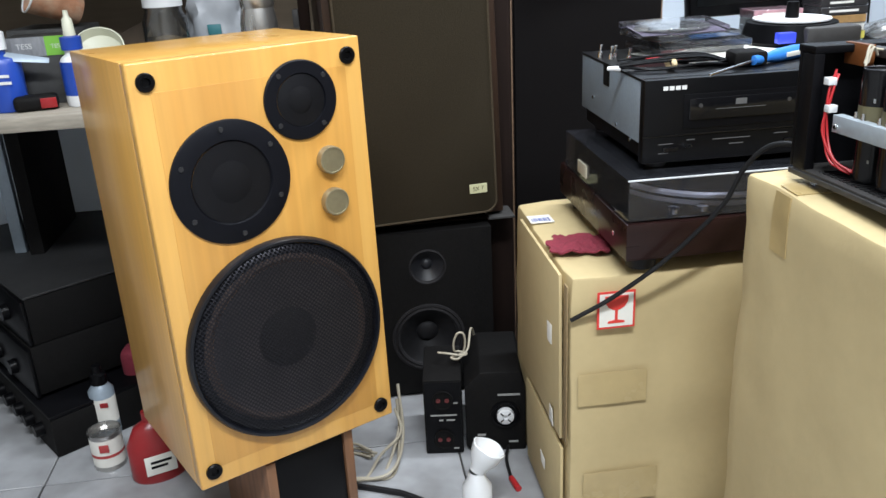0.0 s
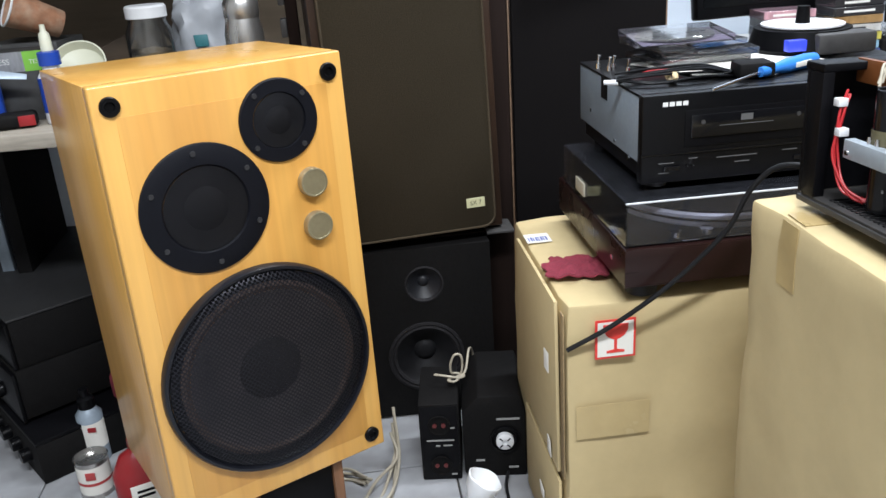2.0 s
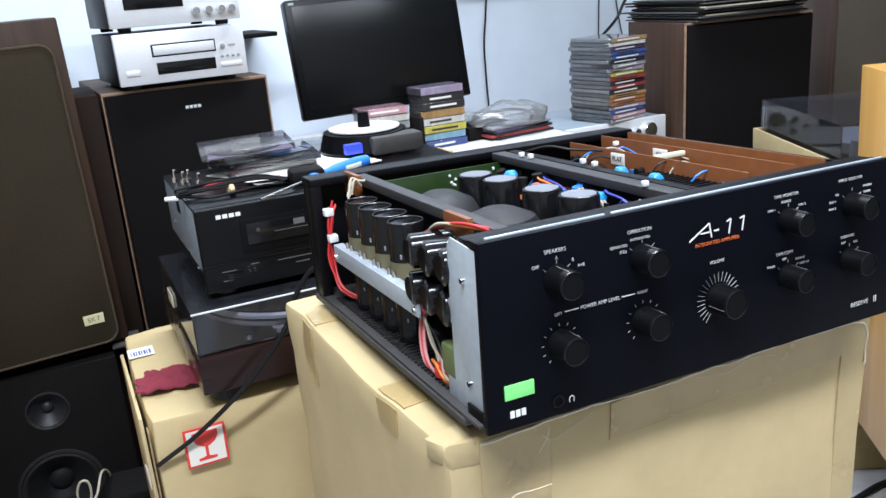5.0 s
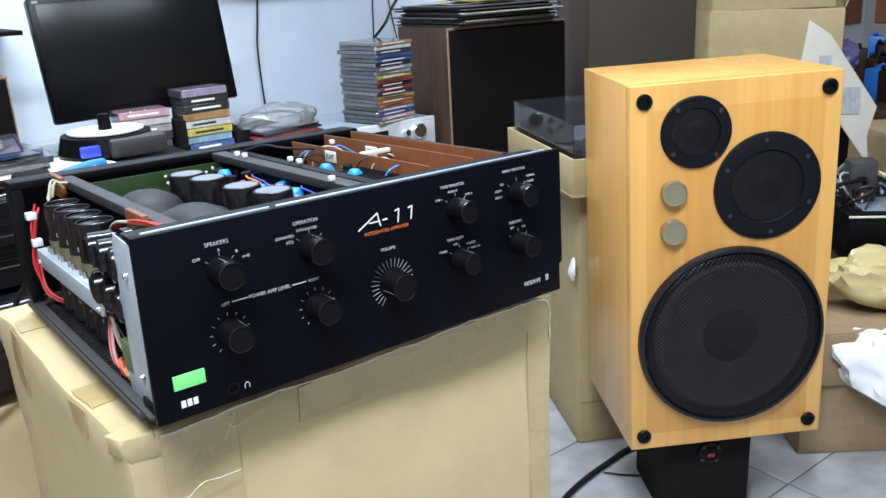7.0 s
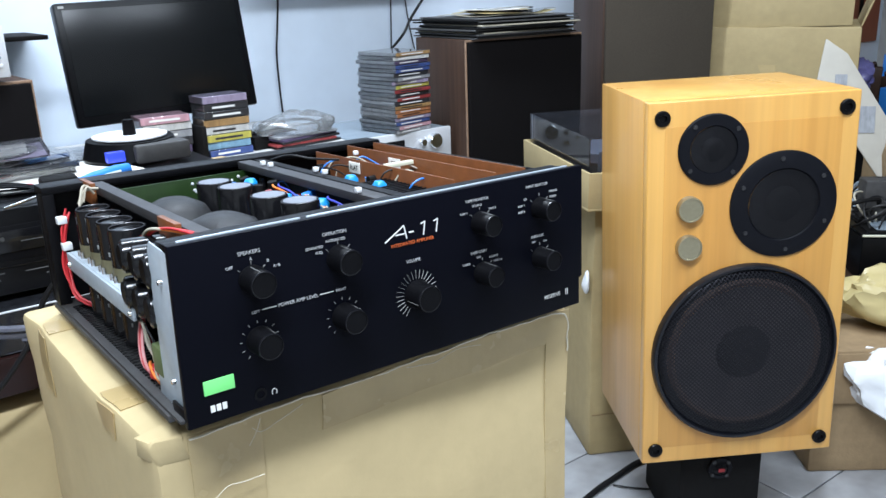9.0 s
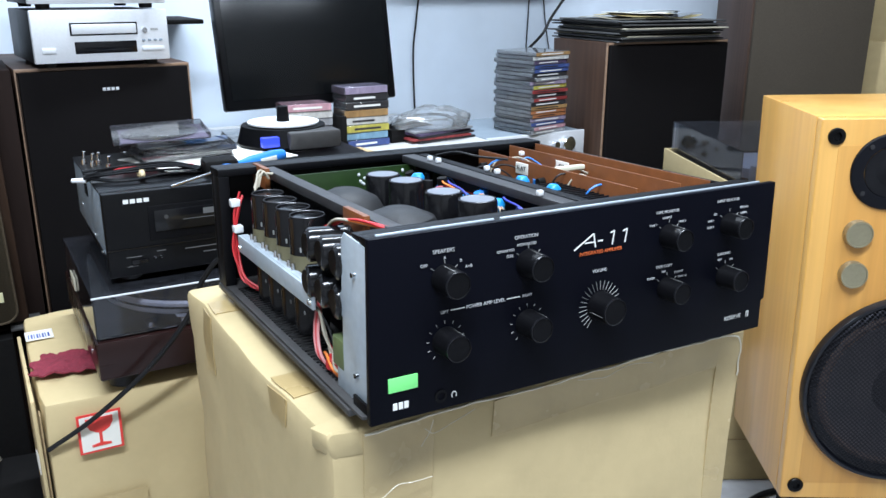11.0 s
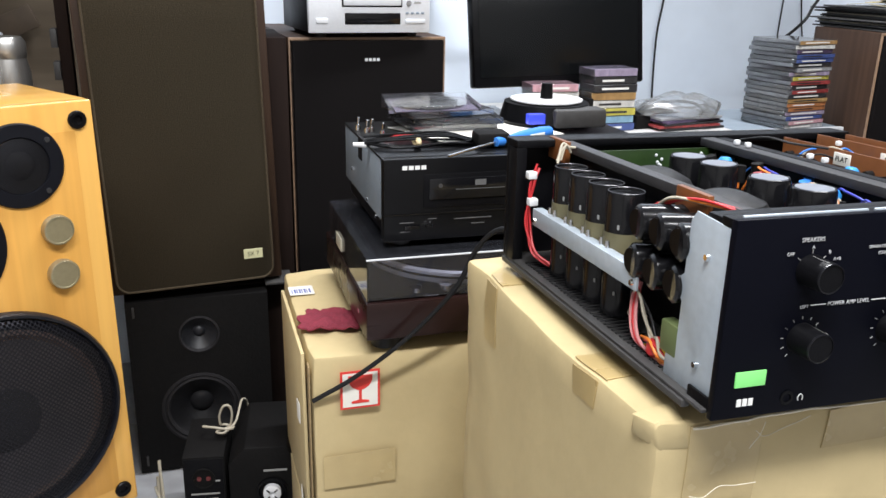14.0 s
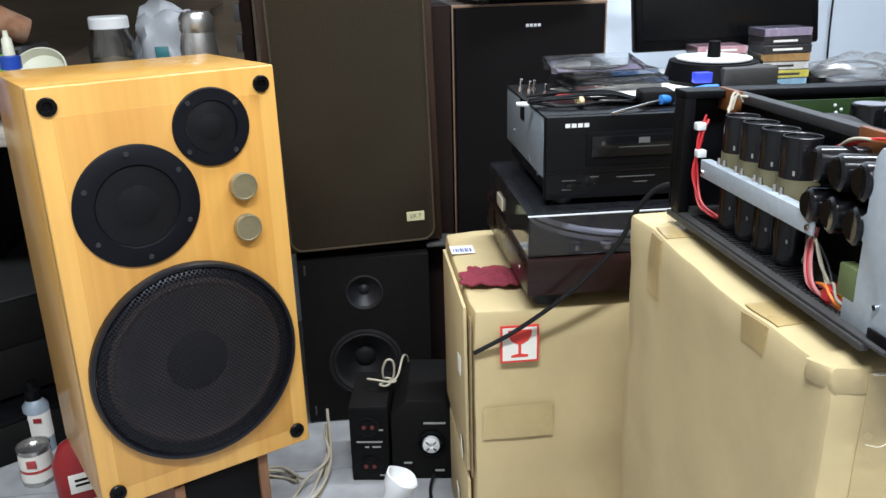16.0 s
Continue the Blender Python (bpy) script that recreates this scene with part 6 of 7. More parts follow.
# ---- clutter on the far right ----
c = carton("cardboard_box", "brown cardboard box of parcels on the floor", pose(1.355, 0.215, 0, 0, 0, -38), 0.52, 0.26, 0.28, CARD2, 12.0, 0.004)
part("flap", rough_up(box(B(), (0.01, -0.008, 0.165), (0.50, -0.0045, 0.276), 0.001), 0.003, 7, 2), CARD2, c, "folded down cardboard flap")
tape(c, (0.24, -0.0052, 0.02), (0.29, -0.0044, 0.160), 14)


def lump(name, label, category, m, size, material, seed, amount=0.25, freq=4.0):
    bm = B()
    bmesh.ops.create_icosphere(bm, subdivisions=4, radius=1.0)
    for v in bm.verts:
        n = v.co.copy()
        v.co *= 1 + amount * noise.noise(n * freq * 0.5 + Vector((seed, 0, 0))) + 0.4 * amount * noise.noise(n * freq * 2 + Vector((0, seed, 0)))
        v.co = Vector((v.co.x * size[0], v.co.y * size[1], max(v.co.z, -0.75) * size[2] + 0.75 * size[2]))
    return tagged(part(name, bm, material, None, m=m), label, category)


lump("plastic_bag", "crumpled white plastic bag draped over the carton", "bag", pose(1.445, 0.105, 0.135, -12, 34, -38), (0.14, 0.040, 0.085), WHITEBAG, 3, 0.3)
yb = lump("parcel", "yellow wrapped parcel with red print in a carton", "parcel", pose(1.60, 0.175, 0.279, -8, 14, -38), (0.16, 0.07, 0.07), YELLOWBAG, 8, 0.3, 3)
part("print_mark", rough_up(box(B(), (-0.05, -0.075, 0.075), (0.0, -0.068, 0.09), 0.002), 0.004, 20), REDINK, yb, "faded red print")
dp = thing("cassette_deck", "black deck with a cream front edge on a rack", "tape deck", pose(1.738, 0.345, 0.3055, 0, 0, -44))
part("body", box(B(), (0, 0, 0), (0.50, 0.20, 0.105), 0.004), PLASTIC, dp)
part("top_frame", box(B(), (0.0, 0.0, 0.1052), (0.50, 0.20, 0.113), 0.003), PLASTIC, dp, "black top frame")
part("front_edge", box(B(), (-0.001, -0.0015, 0.1085), (0.501, 0.003, 0.1135), 0.001), CREAM, dp, "cream worn front edge")
part("well", box(B(), (0.018, 0.014, 0.1132), (0.48, 0.185, 0.1155), 0.001), DUSTY, dp)
part("tray", box(B(), (0.04, 0.03, 0.1157), (0.20, 0.15, 0.120), 0.003), SILVERSIDE, dp, "grey tray")
ds = thing("storage_rack", "dark low rack carrying tangled leads and boxes", "rack", pose(1.66, 0.335, 0, 0, 0, -30))
part("shelf", box(B(), (-0.1, 0.0, 0.28), (1.5, 0.55, 0.305), 0.002), WALNUT, ds)
for x in (-0.1, 1.46):
    for y in (0.0, 0.51):
        part("post", box(B(), (x, y, 0), (x + 0.04, y + 0.04, 0.2795), 0.002), DUSTY, ds)
RACK = pose(1.66, 0.335, 0, 0, 0, -30)
c = carton("cardboard_box", "plain brown carton standing on the rack", RACK @ pose(0.34, 0.30, 0.3055), 0.30, 0.22, 0.115, CARD2, 16.0, 0.002)
tape(c, (0.13, -0.0034, 0.01), (0.17, -0.0026, 0.108), 15)
c = carton("cardboard_box", "small brown carton with a white label on another carton", RACK @ pose(0.32, 0.29, 0.422, 0, 0, -6), 0.26, 0.22, 0.13, CARD2, 15.0, 0.003)
part("label", box(B(), (0.03, -0.005, 0.06), (0.10, -0.003, 0.10)), PAPER, c, "white address label")
for k in range(40):
    x, y, z = random.uniform(-0.02, 0.30), random.uniform(0.30, 0.48), 0.312
    a, r = random.uniform(0, 6.3), random.uniform(0.05, 0.12)
    pts = [RACK @ Vector((x + r * math.cos(a + t) * random.uniform(0.6, 1.2), y + r * math.sin(a + t) * random.uniform(0.5, 0.9), z + (0 if t == 0 else random.uniform(0, 0.13)))) for t in (0, 1, 2, 3, 4, 5)]
    tagged(part("tangled_lead", tube(B(), pts, random.choice((0.004, 0.006, 0.008)), 6, 5), random.choice((RUBBER, RUBBER, DUSTY, SILVERSIDE, RUBBER, PAPERGREY))), "tangled dark lead in a pile", "cable", "pile of leads")
for k in range(26):
    base = Vector((random.uniform(1.93, 2.13), random.uniform(0.42, 0.50), 0.309))
    a, r, up = random.uniform(0, 6.3), random.uniform(0.04, 0.10), random.uniform(0.05, 0.15)
    pts = [base + Vector((r * math.cos(a + 1.1 * j) * random.uniform(0.5, 1.2), 0.6 * r * math.sin(a + 1.1 * j), up * math.sin(j * 0.62) * random.uniform(0.7, 1.1))) for j in range(6)]
    tagged(part("tangled_lead", tube(B(), pts, random.choice((0.003, 0.004, 0.006)), 6, 5), random.choice((RUBBER, DUSTY, BASEGREY, RUBBER, PAPERGREY))), "tangled dark lead in a pile", "cable", "pile of leads")
for k in range(12):
    base = Vector((random.uniform(1.80, 1.93), random.uniform(0.33, 0.42), 0.4285))
    a, r, up = random.uniform(0, 6.3), random.uniform(0.03, 0.06), random.uniform(0.02, 0.07)
    pts = [base + Vector((r * math.cos(a + 1.1 * j), 0.6 * r * math.sin(a + 1.1 * j), up * abs(math.sin(j * 0.62)))) for j in range(6)]
    tagged(part("tangled_lead", tube(B(), pts, random.choice((0.0025, 0.0035, 0.005)), 6, 5), random.choice((RUBBER, DUSTY, BASEGREY, PAPERGREY))), "tangled dark lead on the deck", "cable", "pile of leads")
for k in range(6):
    bm = box(B(), (-0.09, -0.012, 0), (0.09, 0.012, 0.02), 0.003)
    box(bm, (-0.09, -0.012, 0.02), (-0.075, 0.012, 0.06), 0.003)
    tagged(part("metal_bracket", bm, (DUSTY, SILVERSIDE, BLACK)[k % 3], None, m=RACK @ pose(0.0 + 0.05 * k, 0.20 + 0.03 * k, 0.3055, 0, 0, 40 + 33 * k)), "used metal bracket on the rack", "bracket", "used brackets")
tb = thing("work_table", "long dark table heaped with used parts", "table", pose(2.42, 0.22, 0, 0, 0, 0))
part("table_top", box(B(), (0, 0, 0.52), (1.6, 1.15, 0.55), 0.003), WALNUT, tb)
part("side_board", box(B(), (0.06, 0.06, 0), (0.08, 1.09, 0.5195), 0.002), DUSTY, tb)
part("front_board", box(B(), (0.0801, 0.06, 0), (1.5, 0.08, 0.5195), 0.002), DUSTY, tb)
for x in (0.01, 1.55):
    for y in (0.01, 1.10):
        part("leg", box(B(), (x, y, 0), (x + 0.04, y + 0.04, 0.5195), 0.002), DUSTY, tb)
for k in range(190):
    x, y = (random.uniform(2.5, 3.2), random.uniform(0.28, 0.75)) if k % 2 else (random.uniform(2.75, 3.9), random.uniform(0.28, 1.3))
    level = k % 3
    sx, sy, sz = random.uniform(0.04, 0.16), random.uniform(0.02, 0.08), random.uniform(0.015, 0.05)
    bm = box(B(), (-sx / 2, -sy / 2, 0), (sx / 2, sy / 2, sz + 0.04 * level), 0.003)
    box(bm, (-sx / 4, -sy / 2 - 0.004, sz * 0.3), (sx / 4, -sy / 2, sz * 0.7), 0.001)
    cyl(bm, (sx / 4, 0, sz + 0.04 * level), (sx / 4, 0.02, sz + 0.04 * level + 0.015), 0.012, 0.008, 12)
    tagged(part("appliance_part", rough_up(bm, 0.002, 15, k), random.choice((DUSTY, BLACK, SILVERSIDE, SILVERSIDE, PLASTIC, PAPERGREY, BASEGREY, DUSTY, SPINES[10], BASEGREY, SILVERSIDE, BLUE, WALNUT)), None, m=pose(x, y, 0.547, random.uniform(-3, 3), random.uniform(-3, 3), random.uniform(0, 180))), "used dark appliance part in a heap", "parts", "heap of used parts")
lump("plastic_bag", "crumpled violet plastic bag on the heap", "bag", pose(2.60, 0.86, 0.640, 0, 0, 20), (0.07, 0.06, 0.055), mat("violet_bag", (0.16, 0.15, 0.36), 0.35, grain=0.2, scale=40, blotch=0.4, blotch_scale=20), 12, 0.35)
bn = thing("banner", "orange printed banner hanging on the far wall", "banner", pose(4.385, 0.02, 0.66, 0, 0, -90))
part("sheet", rough_up(box(B(), (-1.6, -0.004, 0), (0.6, 0.0, 0.75), 0.001), 0.01, 2), BANNER, bn)
for k in range(5):
    part("print_bar", box(B(), (-1.4 + 0.3 * k, -0.02, 0.28), (-1.2 + 0.3 * k, -0.015, 0.40)), DUSTY, bn)
bn = thing("banner", "orange printed banner hanging on the back wall", "banner", pose(3.05, 1.674, 0.66, 0, 0, 0))
part("sheet", rough_up(box(B(), (0, -0.004, 0), (1.30, 0.0, 0.75), 0.001), 0.006, 2, 3), BANNER, bn)
for k in range(4):
    part("print_bar", box(B(), (0.08 + 0.3 * k, -0.014, 0.10), (0.11 + 0.3 * k, -0.010, 0.22)), DUSTY, bn)
    part("print_bar", box(B(), (0.18 + 0.3 * k, -0.014, 0.10), (0.21 + 0.3 * k, -0.010, 0.22)), DUSTY, bn)
tagged(part("steel_pole", lathe(B(), [(0, 0), (0.03, 0), (0.03, 0.01), (0.012, 0.02), (0.012, 1.5), (0, 1.5)], Matrix.Translation((2.395, 0.80, 0)), 20), BRUSHED), "upright bright steel pole", "pole")

# ---- the work bench on the left ----
bench = thing("work_bench", "wooden work bench crowded with bottles and cups", "bench", pose(-1.90, 1.08, 0))
part("bench_top", rough_up(box(B(), (0, 0, 0.648), (1.36, 0.58, 0.675), 0.003), 0.001, 5), BENCHTOP, bench, "worn dusty wooden top")
part("upright", box(B(), (0.02, 0.04, 0), (0.05, 0.56, 0.6475), 0.002), DUSTY, bench)
part("upright", box(B(), (0.70, 0.30, 0), (0.73, 0.56, 0.6475), 0.002), DUSTY, bench)
part("upright", box(B(), (1.30, 0.04, 0), (1.33, 0.56, 0.6475), 0.002), DUSTY, bench)
part("strip", box(B(), (0.66, 0.32, 0.2), (0.685, 0.34, 0.6475), 0.002), SILVERSIDE, bench, "pale metal strip")
tagged(part("leaning_board", rough_up(box(B(), (-0.7, 0, 0), (0.85, 0.02, 0.62), 0.002), 0.004, 3), mat("plywood", (0.14, 0.105, 0.07), 0.7, grain=0.3, scale=14, stretch=(0.3, 1, 3), blotch=0.4, blotch_scale=4), None, m=pose(-1.20, 1.585, 0.6760, -4, 0, 0)), "dusty plywood board leaning against the wall", "board")
tagged(part("leaning_batten", box(B(), (-0.3, 0, 0), (0.3, 0.015, 0.05), 0.002), mat("batten", (0.08, 0.055, 0.035), 0.7, grain=0.3), None, m=pose(-0.90, 1.565, 0.735, 0, -24, 0)), "dark wooden batten leaning on the board", "batten")
BZ = 0.676
# unseen board, added above the bench only to shade the wall behind it
shelf = thing("overhead_shelf", "unseen board added above the bench to shade its back", "shelf", pose(-2.28, 1.12, 1.10))
part("board", box(B(), (0, 0, 0), (1.70, 0.55, 0.03), 0.003), WALNUT, shelf)
tagged(part("bowl_support", box(B(), (-0.04, -0.03, 0), (0.03, 0.03, 0.062), 0.004), DARKBOX, None, m=pose(-0.940, 1.32, BZ)), "small dark box behind the bowl", "box")


def bottle(x, y, r, h, body, cap, label, neck=0.35, cap_h=0.03):
    b = thing("bottle", label, "bottle", pose(x, y, BZ))
    part("body", lathe(B(), [(0, 0), (r * 0.95, 0), (r, 0.005), (r, h * 0.78), (r * 0.85, h * 0.86), (r * neck, h * 0.92), (r * neck, h)], None, 30), body, b)
    part("cap", lathe(B(), [(r * neck * 1.3, 0), (r * neck * 1.3, cap_h), (r * neck * 0.7, cap_h * 1.1), (0, cap_h * 1.1)], Matrix.Translation((0, 0, h)), 24), cap, b)
    part("nozzle", lathe(B(), [(r * neck * 0.75, 0), (r * neck * 0.62, cap_h * 1.3), (r * neck * 0.35, cap_h * 1.5), (r * neck * 0.3, cap_h * 2.0), (0, cap_h * 2.0)], Matrix.Translation((0, 0, h + cap_h * 1.1)), 20), CREAM, b, "pale plastic nozzle")
    return b


b = bottle(-1.090, 1.16, 0.033, 0.108, BLUEB, WHITEP, "blue and white chemical bottle on the bench")
part("print_bar", box(B(), (-0.018, -0.0338, 0.062), (0.02, -0.0322, 0.067)), WHITEINK, b)
part("print_bar", box(B(), (-0.014, -0.0338, 0.050), (0.022, -0.0322, 0.055)), WHITEINK, b)
b = bottle(-0.965, 1.165, 0.026, 0.100, WHITEP, BLUEB, "white bottle with a blue nozzle cap", 0.55, 0.022)
part("label", lathe(B(), [(0.0263, 0.02), (0.0263, 0.08)], None, 30), BLUEB, b, "blue label")
tb = thing("tea_box", "dark printed carton with a green corner", "box", pose(-1.088, 1.190, BZ, 0, 0, 6))
part("body", box(B(), (0, 0, 0), (0.108, 0.075, 0.122), 0.001), DARKBOX, tb)
part("top_band", box(B(), (0.0, -0.001, 0.088), (0.068, 0.0, 0.1225)), SPINES[9], tb, "grey printed band")
part("green_panel", box(B(), (0.0682, -0.001, 0.088), (0.108, 0.0, 0.1225)), GREENL, tb, "green panel")
words("print", "TESS", 0.018, WHITEINK, tb, on_front(0.032, 0.106, -0.0014))
words("print", "TESS", 0.014, WHITEINK, tb, on_front(0.088, 0.104, -0.0014))
sc = thing("tape_measure", "black and red tape measure on the bench edge", "tape measure", pose(-1.07, 1.115, BZ, 0, 0, 15))
part("case", box(B(), (0, 0, 0), (0.075, 0.04, 0.026), 0.008, 3), DUSTY, sc)
part("grip", box(B(), (0.045, -0.003, 0.004), (0.072, 0.0, 0.022), 0.001), RED, sc, "red rubber grip")
tagged(part("knife_blade", plate(B(), [(0, 0), (0.08, 0.004), (0.08, 0.014), (0.01, 0.018)], 0, 0.0015, 0.0004), SILVERSIDE, None, m=pose(-1.085, 1.140, BZ + 0.09, -30, 10, 10)), "steel blade resting across the boxes", "blade")
cup = thing("paper_cup", "brown printed paper cup tipped over on the clutter", "cup", Matrix.Translation((-0.985, 1.335, BZ + 0.152)) @ Vector((-0.76, -0.42, 0.40)).to_track_quat("Z", "Y").to_matrix().to_4x4())
part("body", lathe(B(), [(0, 0.002), (0.025, 0), (0.026, 0.002), (0.0345, 0.094), (0.0335, 0.094), (0.025, 0.004), (0, 0.004)], None, 32), CUPM, cup)
part("rim", lathe(B(), [(0.0340, 0.0925), (0.0358, 0.0935), (0.0362, 0.0955), (0.0350, 0.0970), (0.0338, 0.0955)], None, 32), WHITEP, cup, "rolled white paper rim")
tagged(part("stacked_box", box(B(), (-0.07, -0.05, 0), (0.07, 0.06, 0.125), 0.002), DARKBOX, None, m=pose(-1.05, 1.36, BZ, 0, 0, -10)), "dark box behind the bottles", "box")
tagged(part("bowl", lathe(B(), [(0, 0), (0.03, 0.0), (0.052, 0.025), (0.056, 0.045), (0.053, 0.045), (0.048, 0.026), (0, 0.004)], Matrix.Rotation(radians(50), 4, "X"), 36), CREAM, None, m=pose(-0.938, 1.255, BZ + 0.062) @ Matrix.Scale(0.92, 4)), "pale cream plastic bowl standing on edge", "bowl")
jr = thing("glass_jar", "glass jar with brown contents and a white lid", "jar", pose(-0.826, 1.335, BZ) @ Matrix.Diagonal((0.86, 0.86, 1.20, 1)))
part("contents", lathe(B(), [(0, 0.004), (0.046, 0.004), (0.046, 0.075), (0, 0.082)], None, 32), NUTS, jr)
part("glass", lathe(B(), [(0, 0), (0.05, 0), (0.052, 0.006), (0.052, 0.105), (0.042, 0.12), (0.042, 0.132)], None, 36), GLASSJ, jr)
part("lid", lathe(B(), [(0.045, 0), (0.045, 0.016), (0.042, 0.019), (0, 0.019)], Matrix.Translation((0, 0, 0.128)), 36), WHITEP, jr, "white screw lid")
th = thing("thermos", "brushed steel vacuum flask", "flask", pose(-0.632, 1.205, BZ) @ Matrix.Diagonal((1.0, 1.0, 1.24, 1)))
part("body", lathe(B(), [(0, 0), (0.033, 0), (0.035, 0.004), (0.035, 0.10), (0.031, 0.118), (0.030, 0.122)], None, 36), BRUSHED, th)
part("lid", lathe(B(), [(0.030, 0), (0.032, 0.004), (0.032, 0.022), (0.026, 0.03), (0, 0.032)], Matrix.Translation((0, 0, 0.1215)), 32), BRUSHED, th, "steel screw lid")


def bag(x, y, size, material, label, seed, print_color=None):
    b = thing("plastic_bag", label, "bag", pose(x, y, BZ))
    bm = B()
    bmesh.ops.create_icosphere(bm, subdivisions=4, radius=1.0)
    for v in bm.verts:
        n = v.co.copy()
        v.co *= 1 + 0.35 * noise.noise(n * 2.1 + Vector((seed, 0, 0))) + 0.12 * noise.noise(n * 7)
        v.co = Vector((v.co.x * size[0], v.co.y * size[1], (max(v.co.z, -0.8) + 0.8) * size[2]))
    part("film", bm, material, b)
    return b


b = bag(-0.735, 1.43, (0.072, 0.05, 0.105), PALEBAG, "crumpled pale shopping bag with a teal emblem", 2.0)
part("emblem", rough_up(box(B(), (-0.014, -0.062, 0.085), (0.014, -0.059, 0.110), 0.002), 0.003, 40), mat("teal_print", (0.03, 0.16, 0.18), 0.5), b, "teal printed emblem")
bag(-0.89, 1.30, (0.05, 0.035, 0.035), WHITEBAG, "small white and blue wrapper", 5.0)
tagged(part("blue_wrapper", rough_up(box(B(), (-0.035, -0.02, 0), (0.035, 0.02, 0.012), 0.004), 0.006, 30), BLUEB, None, m=pose(-0.865, 1.265, BZ + 0.022, 10, 10, 20)), "crumpled blue printed wrapper", "wrapper")
tagged(part("dark_tool", rough_up(box(B(), (-0.09, -0.03, 0), (0.09, 0.03, 0.03), 0.008), 0.004, 20), DUSTY, None, m=pose(-0.72, 1.22, BZ, 0, 0, 5)), "dark hand tool on the bench", "tool")
hg = thing("door_hinge", "dull steel hinge bracket on an upright", "hinge", pose(-0.560, 1.30, BZ))
part("upright", box(B(), (0, 0, 0), (0.022, 0.03, 0.5), 0.002), DARKVENEER, hg)
for z in (0.10, 0.16):
    part("hinge_leaf", box(B(), (-0.012, -0.006, z), (0.0, 0.02, z + 0.035), 0.002), BASEGREY, hg)
tagged(part("dark_cloth", rough_up(box(B(), (-0.12, -0.05, 0), (0.12, 0.05, 0.050), 0.015, 3), 0.018, 22, 5), DUSTY, None, m=pose(-0.78, 1.27, BZ - 0.004, 0, 0, 4)), "dark crumpled cloth on the bench", "cloth")

# under the bench: dark equipment stacked on the floor
eq = thing("dark_cabinet", "dusty black equipment case with a row of knobs along its base", "hi-fi unit", pose(-1.112, 1.045, 0, 0, 0, -53.9))
part("body", box(B(), (-0.62, 0, 0.0), (0.0, 0.42, 0.085), 0.004), DUSTY, eq)
part("top_plate", box(B(), (-0.62, 0, 0.0855), (0.0, 0.42, 0.094), 0.002), BLACK, eq)
for k in range(9):
    mm = Matrix.Translation((-0.06 - 0.058 * k, 0, 0.045)) @ Matrix.Rotation(radians(90), 4, "X")
    part("knob", lathe(B(), [(0.014, 0), (0.014, 0.016), (0.012, 0.018), (0, 0.018)], mm, 24), PLASTIC, eq, "black knob")
eq = thing("dark_amplifier", "dusty black amplifier stacked on a case", "amplifier", pose(-1.135, 1.105, 0.0945, 0, 0, -53.9))
part("body", box(B(), (-0.55, 0, 0.008), (-0.02, 0.34, 0.115), 0.004), DUSTY, eq)
part("front_panel", box(B(), (-0.555, -0.008, 0.006), (-0.015, -0.0005, 0.113), 0.002), PLASTIC, eq)
part("top_vent", box(B(), (-0.50, 0.06, 0.1152), (-0.08, 0.28, 0.1165), 0.0005), RUBBER, eq)
for x in (-0.12, -0.22, -0.32, -0.42):
    part("knob", cyl(B(), (x, -0.0085, 0.045), (x, -0.022, 0.045), 0.016, 0.015, 24), PLASTIC, eq, "black knob")
for x in (-0.50, -0.07):
    part("foot", cyl(B(), (x, 0.05, 0.0), (x, 0.05, 0.0079), 0.016, None, 16), RUBBER, eq)
eq = thing("dark_amplifier", "flat dusty black unit on top of the stack", "amplifier", pose(-1.14, 1.13, 0.210, 0, 0, -53.9))
part("body", box(B(), (-0.52, 0, 0.0), (0.0, 0.34, 0.10), 0.004), DUSTY, eq)
part("front_panel", box(B(), (-0.522, -0.008, 0.002), (0.002, -0.0005, 0.098), 0.002), PLASTIC, eq)
for x in (-0.10, -0.40):
    part("knob", cyl(B(), (x, -0.0085, 0.05), (x, -0.022, 0.05), 0.018, 0.017, 24), PLASTIC, eq, "black knob")
part("top_cover", box(B(), (-0.522, -0.002, 0.1005), (0.002, 0.342, 0.106), 0.002), mat("dusty_cover", (0.022, 0.022, 0.023), 0.6, grain=0.3, scale=60, blotch=0.5, blotch_scale=6), eq)

# on the floor by the bench
cn = thing("tin_can", "small open tin can with a red and white label", "can", pose(-1.003, 1.008, 0))
part("body", lathe(B(), [(0, 0), (0.030, 0), (0.031, 0.002), (0.030, 0.005), (0.030, 0.075), (0.0315, 0.078), (0.029, 0.078), (0.028, 0.07), (0, 0.068)], None, 36), BRUSHED, cn)
part("label", lathe(B(), [(0.0304, 0.010), (0.0304, 0.068)], None, 36), PAPER, cn, "white label")
part("label_mark", lathe(B(), [(0.0308, 0.030), (0.0308, 0.036)], None, 36), mat("label_red", (0.4, 0.05, 0.05), 0.5), cn, "red printed line")
part("brush_mark", box(B(), (-0.006, -0.0322, 0.044), (0.012, -0.0296, 0.060), 0.001), mat("label_red2", (0.4, 0.05, 0.05), 0.5), cn, "red emblem")
sp = thing("spray_bottle", "small spray bottle with a black pump and white label", "bottle", pose(-1.030, 1.120, 0))
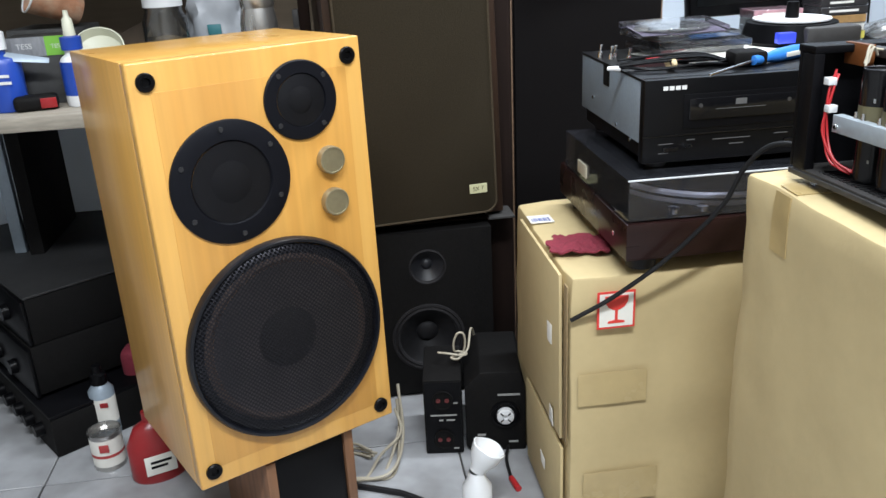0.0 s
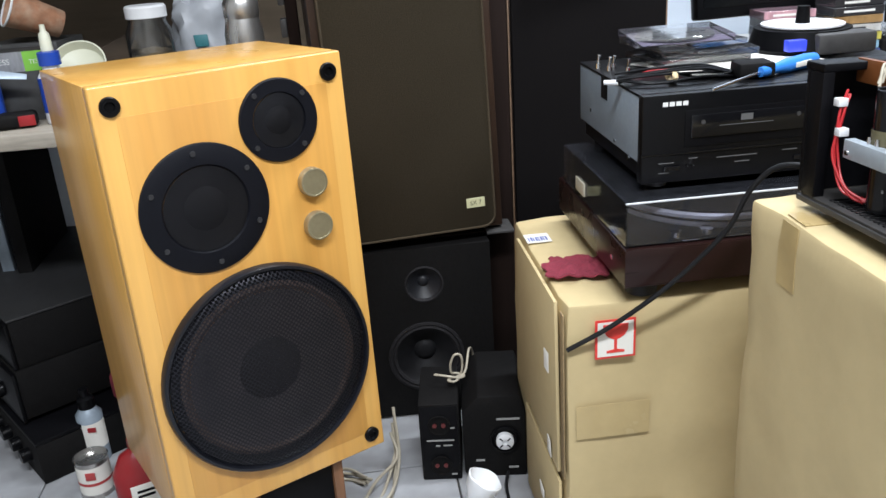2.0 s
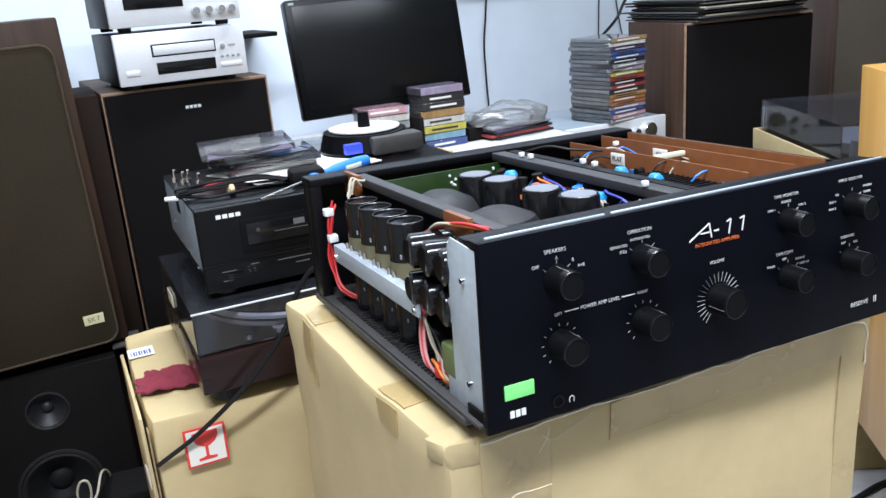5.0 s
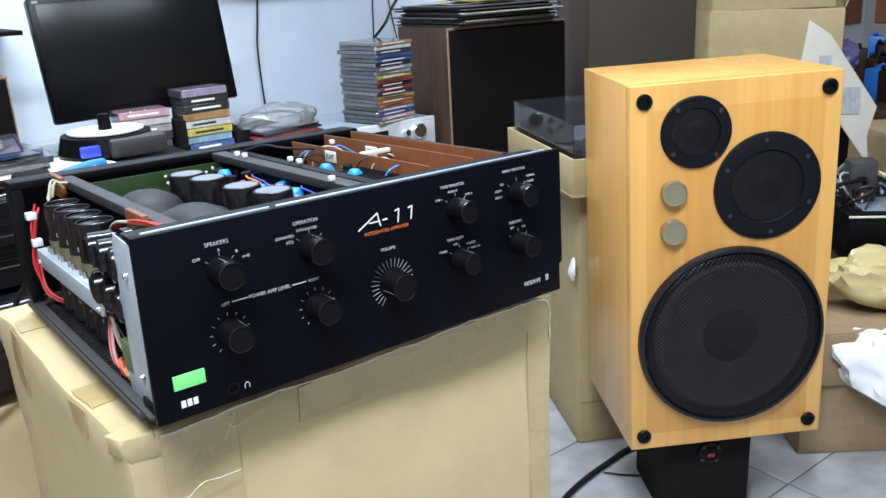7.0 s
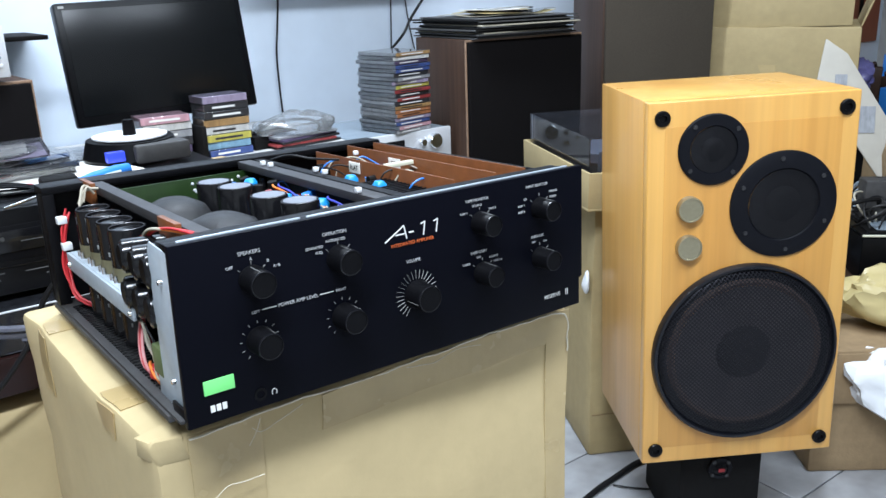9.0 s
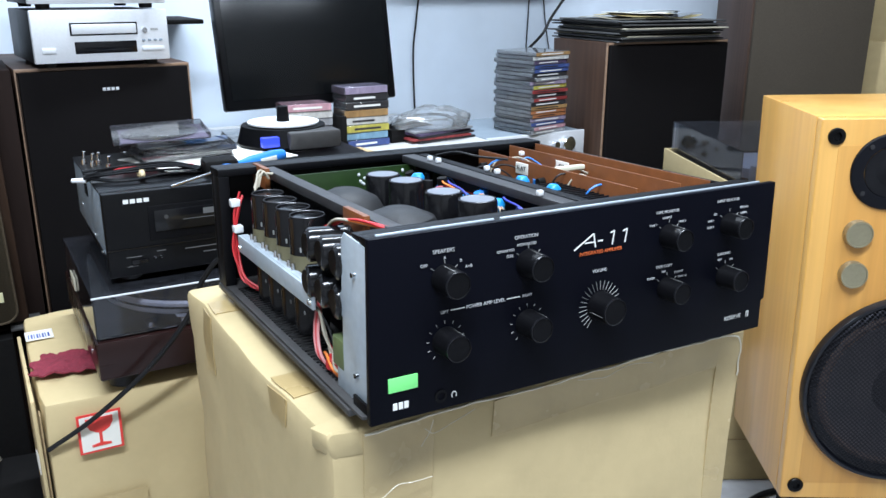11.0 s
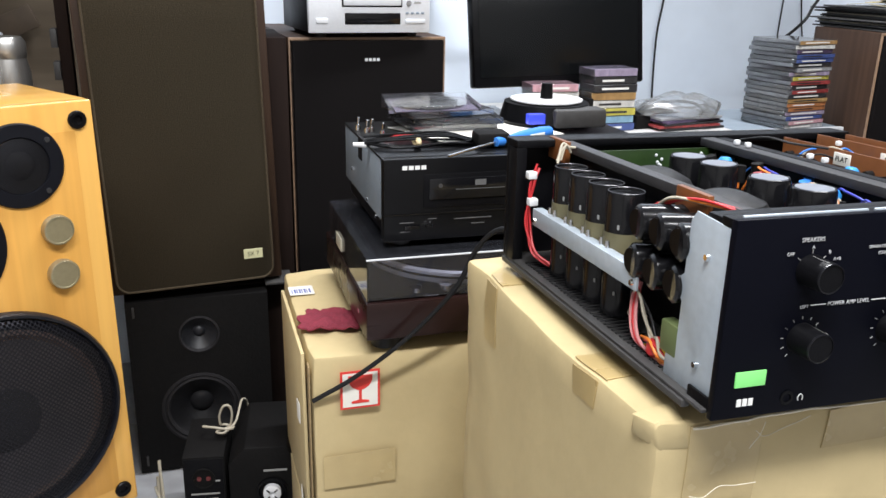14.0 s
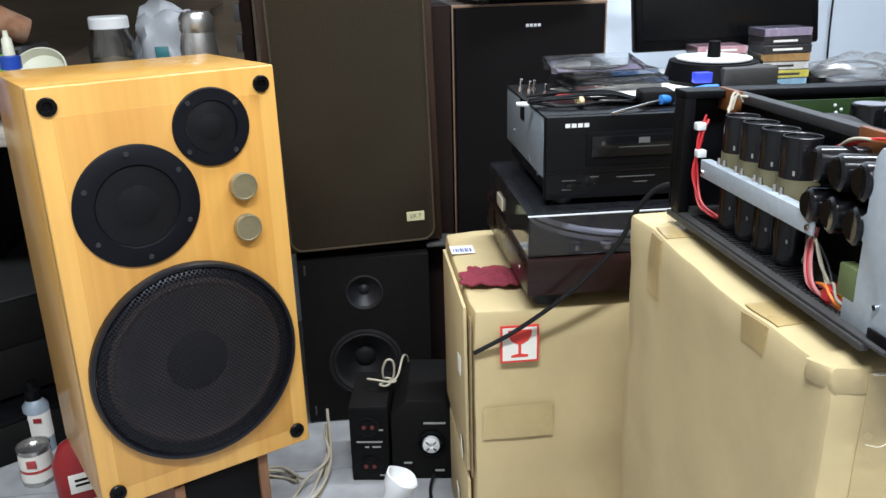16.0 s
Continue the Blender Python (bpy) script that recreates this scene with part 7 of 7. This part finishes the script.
part("body", lathe(B(), [(0, 0), (0.024, 0), (0.025, 0.004), (0.025, 0.105), (0.014, 0.12)], None, 30), SILVERSIDE, sp)
part("label", lathe(B(), [(0.0253, 0.035), (0.0253, 0.092)], None, 30), PAPER, sp, "white label")
part("label_mark", box(B(), (0.0, -0.0262, 0.075), (0.016, -0.0245, 0.085)), RED, sp)
part("pump", lathe(B(), [(0.016, 0), (0.016, 0.02), (0.009, 0.024), (0.009, 0.04), (0, 0.04)], Matrix.Translation((0, 0, 0.12)), 24), PLASTIC, sp, "black pump head")
rb = thing("red_jug", "red plastic jug with a white label", "jug", pose(-0.898, 0.955, 0, 0, 0, 20))
bm = lathe(B(), [(0, 0), (0.042, 0), (0.045, 0.006), (0.045, 0.075), (0.03, 0.11), (0.014, 0.12), (0.014, 0.14), (0, 0.14)], Matrix.Diagonal((1.15, 0.75, 1, 1)), 36)
part("body", bm, RED, rb)
part("label", box(B(), (-0.028, -0.0355, 0.022), (0.028, -0.0335, 0.062), 0.0006), PAPER, rb, "white label")
part("print_bar", box(B(), (-0.018, -0.0362, 0.046), (0.020, -0.0352, 0.051)), BLACK, rb)
part("print_bar", box(B(), (-0.018, -0.0362, 0.036), (0.012, -0.0352, 0.041)), BLACK, rb)
tagged(part("maroon_bag", rough_up(box(B(), (-0.04, -0.03, 0), (0.04, 0.03, 0.15), 0.02, 3), 0.01, 14), MAROON, None, m=pose(-0.965, 1.215, 0)), "dark red bag against the stacked units", "bag")

# ---- floor tiles ----
tile_mesh = None
T = 0.3935
for i in range(17):
    for j in range(10):
        x, y = X0 + 0.005 + T * i, Y0 + 0.01 + T * j
        if x + T > X1 or y + T > Y1 + 0.15:
            continue
        if tile_mesh is None:
            t = part("tile", box(B(), (0.0015, 0.0015, -0.0058), (T - 0.0015, T - 0.0015, 0), 0.0012, 1), TILE, floor)
            tile_mesh = t.data
        else:
            t = new("tile", tile_mesh)
            t.parent = floor
        t.matrix_basis = Matrix.Translation((x, y, 0))
